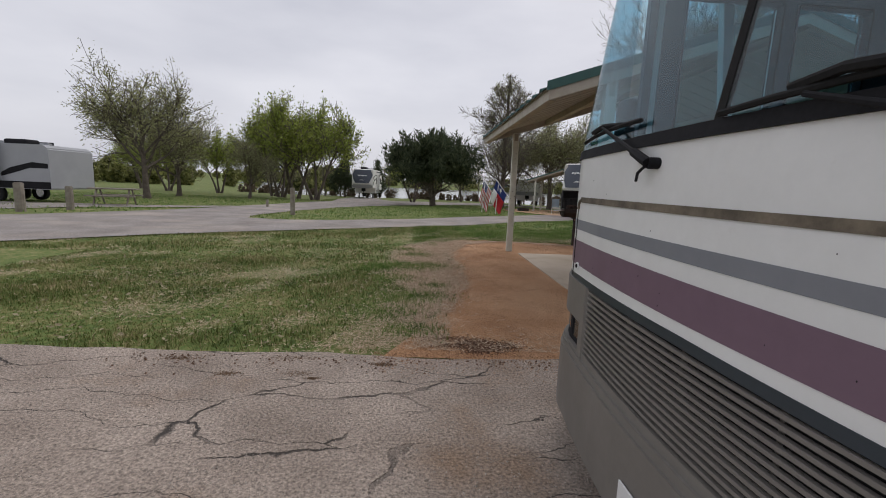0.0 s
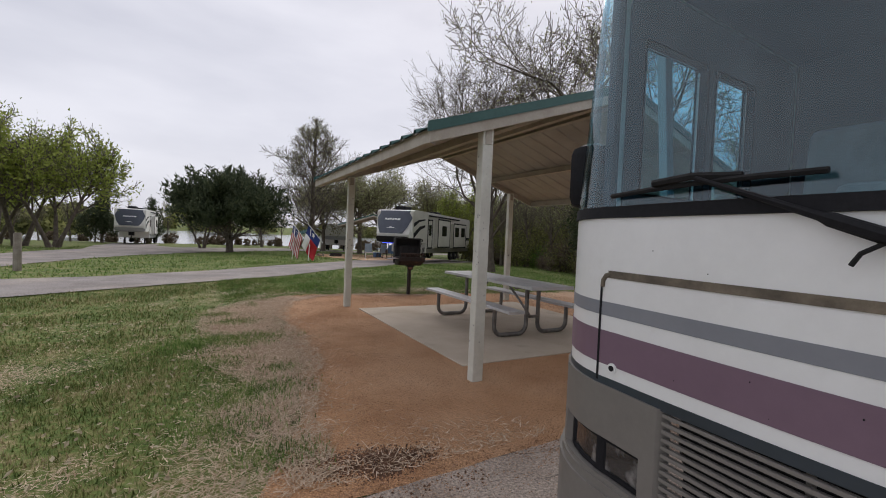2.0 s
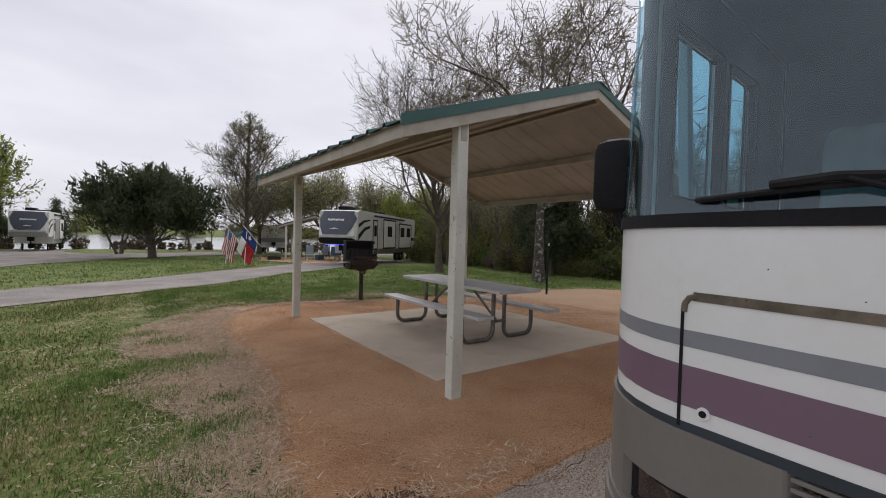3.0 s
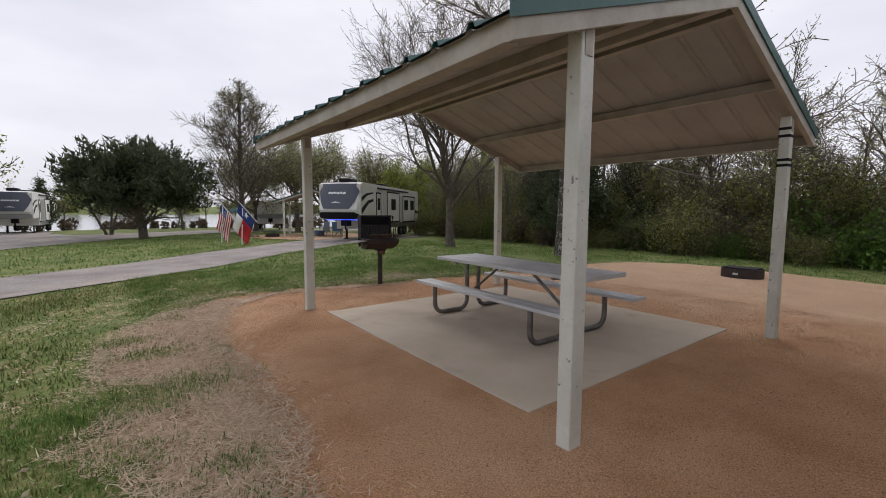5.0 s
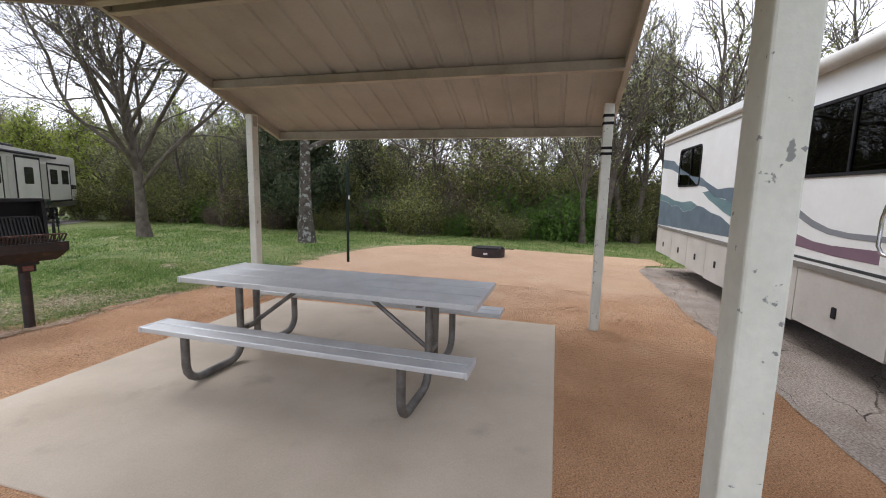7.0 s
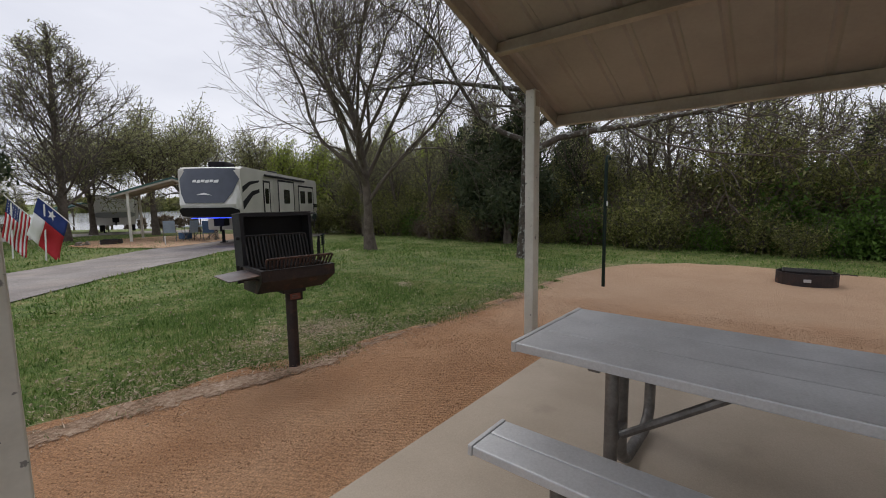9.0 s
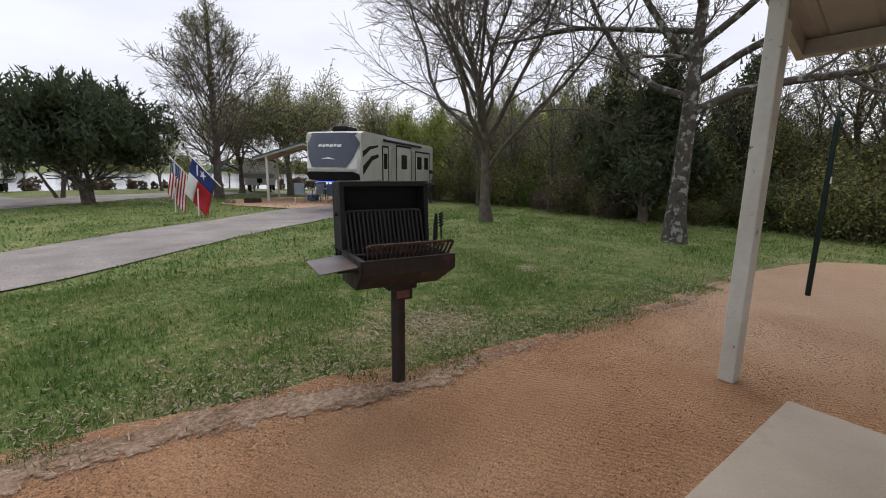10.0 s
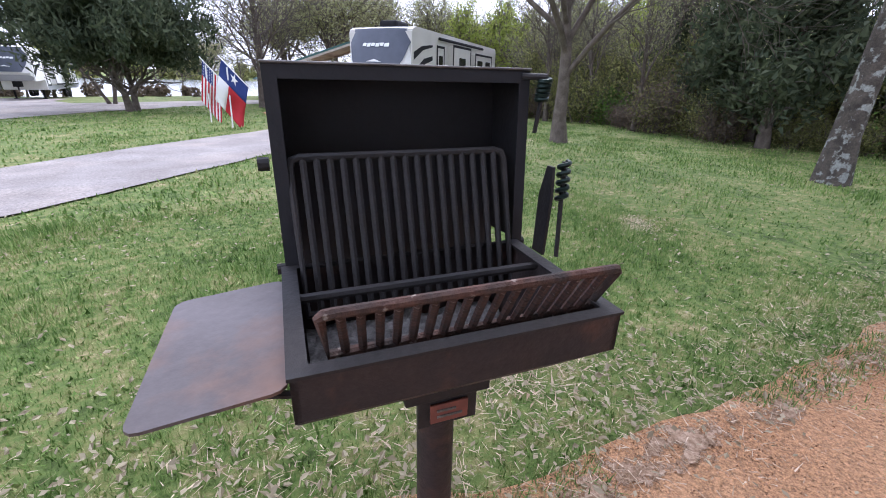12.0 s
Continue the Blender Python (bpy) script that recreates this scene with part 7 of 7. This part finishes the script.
green, olive, straw = [], [], []
for k, (x0, x1, y0, y1, n, h, w) in enumerate(((-4.5, 2.2, 4.8, 9.0, 90000, 0.04, 0.0085), (-6.5, 2.4, 9.0, 16.5, 60000, 0.05, 0.014), (1.0, 9.0, 11.6, 16.5, 190000, 0.046, 0.0045), (2.0, 16.5, 12.0, 25.0, 70000, 0.055, 0.016), (12.5, 20.5, -3.0, 27.0, 36000, 0.07, 0.022), (-8.0, 14.0, 16.5, 44.0, 40000, 0.07, 0.04), (-26.0, -8.0, 16.0, 40.0, 16000, 0.07, 0.05))):
    x, y, r = lawn_points(x0, x1, y0, y1, n, 50 + k)
    d = edge_gap(x, y, DIRT_P) if k < 4 else np.full(len(x), 9.9)
    e = np.minimum(d, edge_gap(x, y, PAD_P)) if k == 0 else d
    dry = 0.3 * patchy(x, y, 1.1, 4) + 0.36 * patchy(x, y, 4.6, 5) + (0.55 * np.exp(-d / (0.75 if k != 2 else 0.35))) + r.normal(0, 0.16, len(x))
    if k == 0:
        dry = dry + 0.5 * np.clip((x - 0.0) / 1.6, 0, 1)
    is_dry = dry > (0.5 if k < 2 else 0.95)
    matted = inside_many(STRAW, x, y) & (patchy(x, y, 3.2, 21) < 0.45) & (r.uniform(0, 1, len(x)) > np.exp(-edge_gap(x, y, np.array(STRAW)) / 0.12)) if k < 3 else np.zeros(len(x), bool)
    thin = (r.uniform(0, 1, len(x)) < np.where(e < 0.12, 0.45, 1.0)) & ~(matted & (r.uniform(0, 1, len(x)) < 0.9))
    g = ~is_dry & thin
    lush = np.clip(0.85 + 0.5 * patchy(x, y, 2.0, 9), 0.45, 1.6)
    (olive if k < 2 else green).append(blades(x[g], y[g], r, h * lush[g], w, 0.85))
    s = is_dry & thin
    straw.append(blades(x[s], y[s], r, h * 1.3, w, 1.1, 0.012, True))
r = np.random.default_rng(88)
for cx, cy, q, n in ((1.3, 8.5, 0.2, 1500), (1.0, 8.35, 0.22, 1600), (0.6, 8.3, 0.25, 1800), (1.3, 6.6, 0.14, 900), (1.05, 6.4, 0.18, 1200), (0.85, 7.5, 0.2, 1300), (0.95, 5.9, 0.18, 1100), (1.15, 9.6, 0.16, 900), (0.9, 10.2, 0.14, 800), (1.45, 7.1, 0.09, 400), (1.2, 5.35, 0.12, 700)):
    x, y = cx + q * r.normal(0, 1, n) * 1.2, cy + q * r.normal(0, 0.8, n)
    green.append(blades(x, y, r, 0.05, 0.0085, 0.85, 0.02))
i = r.choice(np.flatnonzero((DIRT_P[:, 1] > 11.0) & (DIRT_P[:, 0] < 10.5)), 16000)
x, y = DIRT_P[i, 0] + r.normal(0, 0.06, 16000), DIRT_P[i, 1] - 0.04 + r.normal(0, 0.11, 16000)
ok = patchy(x, y, 5.0, 61) > -0.15
green.append(blades(x[ok], y[ok], r, 0.045, 0.0055, 0.9, 0.012))
stuff("dry_lawn", olive, L_LAWN, "olive half-dry lawn grass beside the asphalt", "grass")
stuff("grass", green, L_GRASS, "short patchy green lawn grass", "grass")

# straw lying along the edge of the dirt and on the bare patches
r = np.random.default_rng(71)
n = 60000
i = r.integers(0, len(DIRT_P), n)
x, y = DIRT_P[i, 0] + np.where(DIRT_P[i, 0] < 3, r.normal(-0.15, 0.24, n), r.normal(-0.05, 0.22, n)), DIRT_P[i, 1] + r.normal(0.08, 0.26, n)
ok = ((y > 4.9) & (x < 13.5) & ((y > 11.0) | (x < 3.0)) & ((y < 10.8) | (r.uniform(0, 1, n) < 0.95)) & ~inside_many(PAD, x, y))
x, y = x[ok], y[ok]
near = y > 10.8
near &= r.uniform(0, 1, len(x)) < 0.5
straw.append(blades(x[near], y[near], r, 0.055, 0.0055, 1.3, 0.026, True))
far = y <= 10.8
straw.append(blades(x[far], y[far], r, 0.085, 0.008, 1.3, 0.026, True))
x, y = r.uniform(0.3, 2.4, 60000), r.uniform(4.9, 12.4, 60000)
ok = inside_many(STRAW, x, y)
straw.append(blades(x[ok], y[ok], r, 0.095, 0.0085, 1.3, 0.027, True))
x, y = r.uniform(-4.0, 1.2, 9000), r.uniform(4.9, 10.0, 9000)
ok = patchy(x, y, 2.2, 31) > 0.25
straw.append(blades(x[ok], y[ok], r, 0.075, 0.008, 1.3, 0.03, True))
x, y = r.normal(5.9, 0.28, 2500), r.normal(12.75, 0.2, 2500)
straw.append(blades(x, y, r, 0.06, 0.007, 1.4, 0.015, True))
stuff("dry_grass", straw, L_DRY, "straw-coloured dead grass along the dirt edge", "dry grass")

# fallen leaves
leaves = []
for x0, x1, y0, y1, n in ((-4.5, 1.8, 4.9, 7.5, 900), (-4.5, 2.0, 7.5, 11.0, 500), (2.5, 9.0, 11.8, 17.0, 2200), (3.6, 6.6, 11.9, 13.3, 1300), (9.0, 16.0, 12.0, 20.0, 700)):
    x, y, r = lawn_points(x0, x1, y0, y1, n, 200 + n)
    m = len(x)
    c = np.stack([x, y, LAND(x, y) + 0.03 + r.uniform(0, 0.015, m)], 1)
    a = r.uniform(0, 6.283, m)
    u = np.stack([np.cos(a), np.sin(a), r.normal(0, 0.35, m)], 1)
    v = np.stack([-np.sin(a), np.cos(a), r.normal(0, 0.35, m)], 1)
    L = r.uniform(*((0.012, 0.03) if y0 < 11 else (0.007, 0.024)), m)[:, None]
    leaves.append(np.stack([c - u * L, c + v * L * 0.55, c + u * L], 1))
    leaves.append(np.stack([c - u * L, c + u * L, c - v * L * 0.5 + np.array([0, 0, 0.004])], 1))
i = r.choice(np.flatnonzero((DIRT_P[:, 1] > 11.0) & (DIRT_P[:, 0] < 9.0)), 1500)
c = np.stack([DIRT_P[i, 0] + r.normal(0, 0.1, 1500), DIRT_P[i, 1] - 0.05 + r.normal(0, 0.17, 1500), 0.03 + r.uniform(0, 0.012, 1500)], 1)
a = r.uniform(0, 6.283, 1500)
u, v, L = np.stack([np.cos(a), np.sin(a), r.normal(0, 0.3, 1500)], 1), np.stack([-np.sin(a), np.cos(a), r.normal(0, 0.3, 1500)], 1), r.uniform(0.006, 0.02, 1500)[:, None]
leaves += [np.stack([c - u * L, c + v * L * 0.55, c + u * L], 1), np.stack([c - u * L, c + u * L, c - v * L * 0.5 + np.array([0, 0, 0.004])], 1)]
stuff("fallen_leaves", leaves, L_FALLEN, "pale curled fallen leaves in the grass", "leaves")


def grit(name, x, y, z0, size, seed, material, label):
    """Loose stones, each a small uneven pyramid."""
    r = np.random.default_rng(seed)
    n = len(x)
    c = np.stack([x, y, LAND(x, y) + z0], 1)
    s = size * r.uniform(0.4, 1.4, n)[:, None]
    a = r.uniform(0, 6.283, n)
    p = [c + s * np.stack([np.cos(a + q) * r.uniform(0.7, 1.2, n), np.sin(a + q) * r.uniform(0.7, 1.2, n), 0 * a - 0.2], 1) for q in (0.0, 2.1, 4.2)]
    t = c + s * np.stack([r.normal(0, 0.2, n), r.normal(0, 0.2, n), r.uniform(0.4, 0.9, n)], 1)
    stuff(name, [np.stack([p[0], p[1], t], 1), np.stack([p[1], p[2], t], 1), np.stack([p[2], p[0], t], 1)], material, label, "gravel")


L_GRIT = leaf_mat("granite_grit", (0.19, 0.095, 0.045), (0.62, 0.4, 0.26), rough=0.95)
L_CHIP = leaf_mat("asphalt_chips", (0.2, 0.17, 0.15), (0.6, 0.54, 0.48), rough=0.95)
L_CLOD = mat("dark_clods", (0.17, 0.09, 0.053), (0.095, 0.05, 0.031), rough=1.0, scale=8.0, bump=0.3)
r = np.random.default_rng(301)
x, y = r.uniform(1.0, 9.0, 110000), r.uniform(4.8, 12.6, 110000)
ok = inside_many(DIRT, x, y) & ~((x > 3.2) & (x < 6.95) & (y > 6.5) & (y < 10.3))
grit("dirt_grit", x[ok], y[ok], 0.012, 0.0065, 1, L_GRIT, "fine loose red granite grit")
x, y = r.uniform(-3.0, 4.5, 32000), r.uniform(1.8, 4.85, 32000)
ok = inside_many(PAD, x, y)
grit("pavement_chips", x[ok], y[ok], 0.019, 0.005, 2, L_CHIP, "pale stone chips in the worn asphalt")
i = r.integers(0, 6, 5200)
x, y = np.array([1.5, 1.68, 1.84, 1.98, 1.42, 1.75])[i] + r.normal(0, 0.085, 5200), np.array([5.04, 5.14, 5.07, 5.02, 5.2, 4.97])[i] + r.normal(0, 0.055, 5200)
grit("soil_clods", x, y, 0.012, 0.01, 3, L_CLOD, "dark clods of turned soil by the asphalt edge")
x, y = r.uniform(0.9, 4.2, 3500), 4.86 - np.abs(r.normal(0, 0.2, 3500))
grit("edge_grit", x, y, 0.018, 0.006, 5, L_GRIT, "red granite grit spilled over the asphalt edge")
x, y = r.uniform(-1.0, 2.3, 220), 4.74 - np.abs(r.normal(0, 0.12, 220))
grit("spilled_soil", x, y, 0.02, 0.01, 4, L_CLOD, "crumbs of soil on the asphalt edge")
L_SPILL = leaf_mat("brown_soil_crumbs", (0.13, 0.08, 0.05), (0.3, 0.2, 0.13), rough=1.0)
for k, (cx, cy, rx, ry) in enumerate(((-0.48, 4.66, 0.13, 0.035), (-0.03, 4.42, 0.07, 0.03), (0.43, 4.44, 0.11, 0.04), (0.55, 4.37, 0.045, 0.02), (0.3, 4.7, 0.12, 0.035), (1.0, 4.62, 0.08, 0.025))):
    grit("soil_spill", cx + rx * r.normal(0, 0.6, 420), cy + ry * r.normal(0, 0.6, 420), 0.017, 0.0055, 10 + k, L_SPILL, "flattened brown soil dropped on the asphalt")
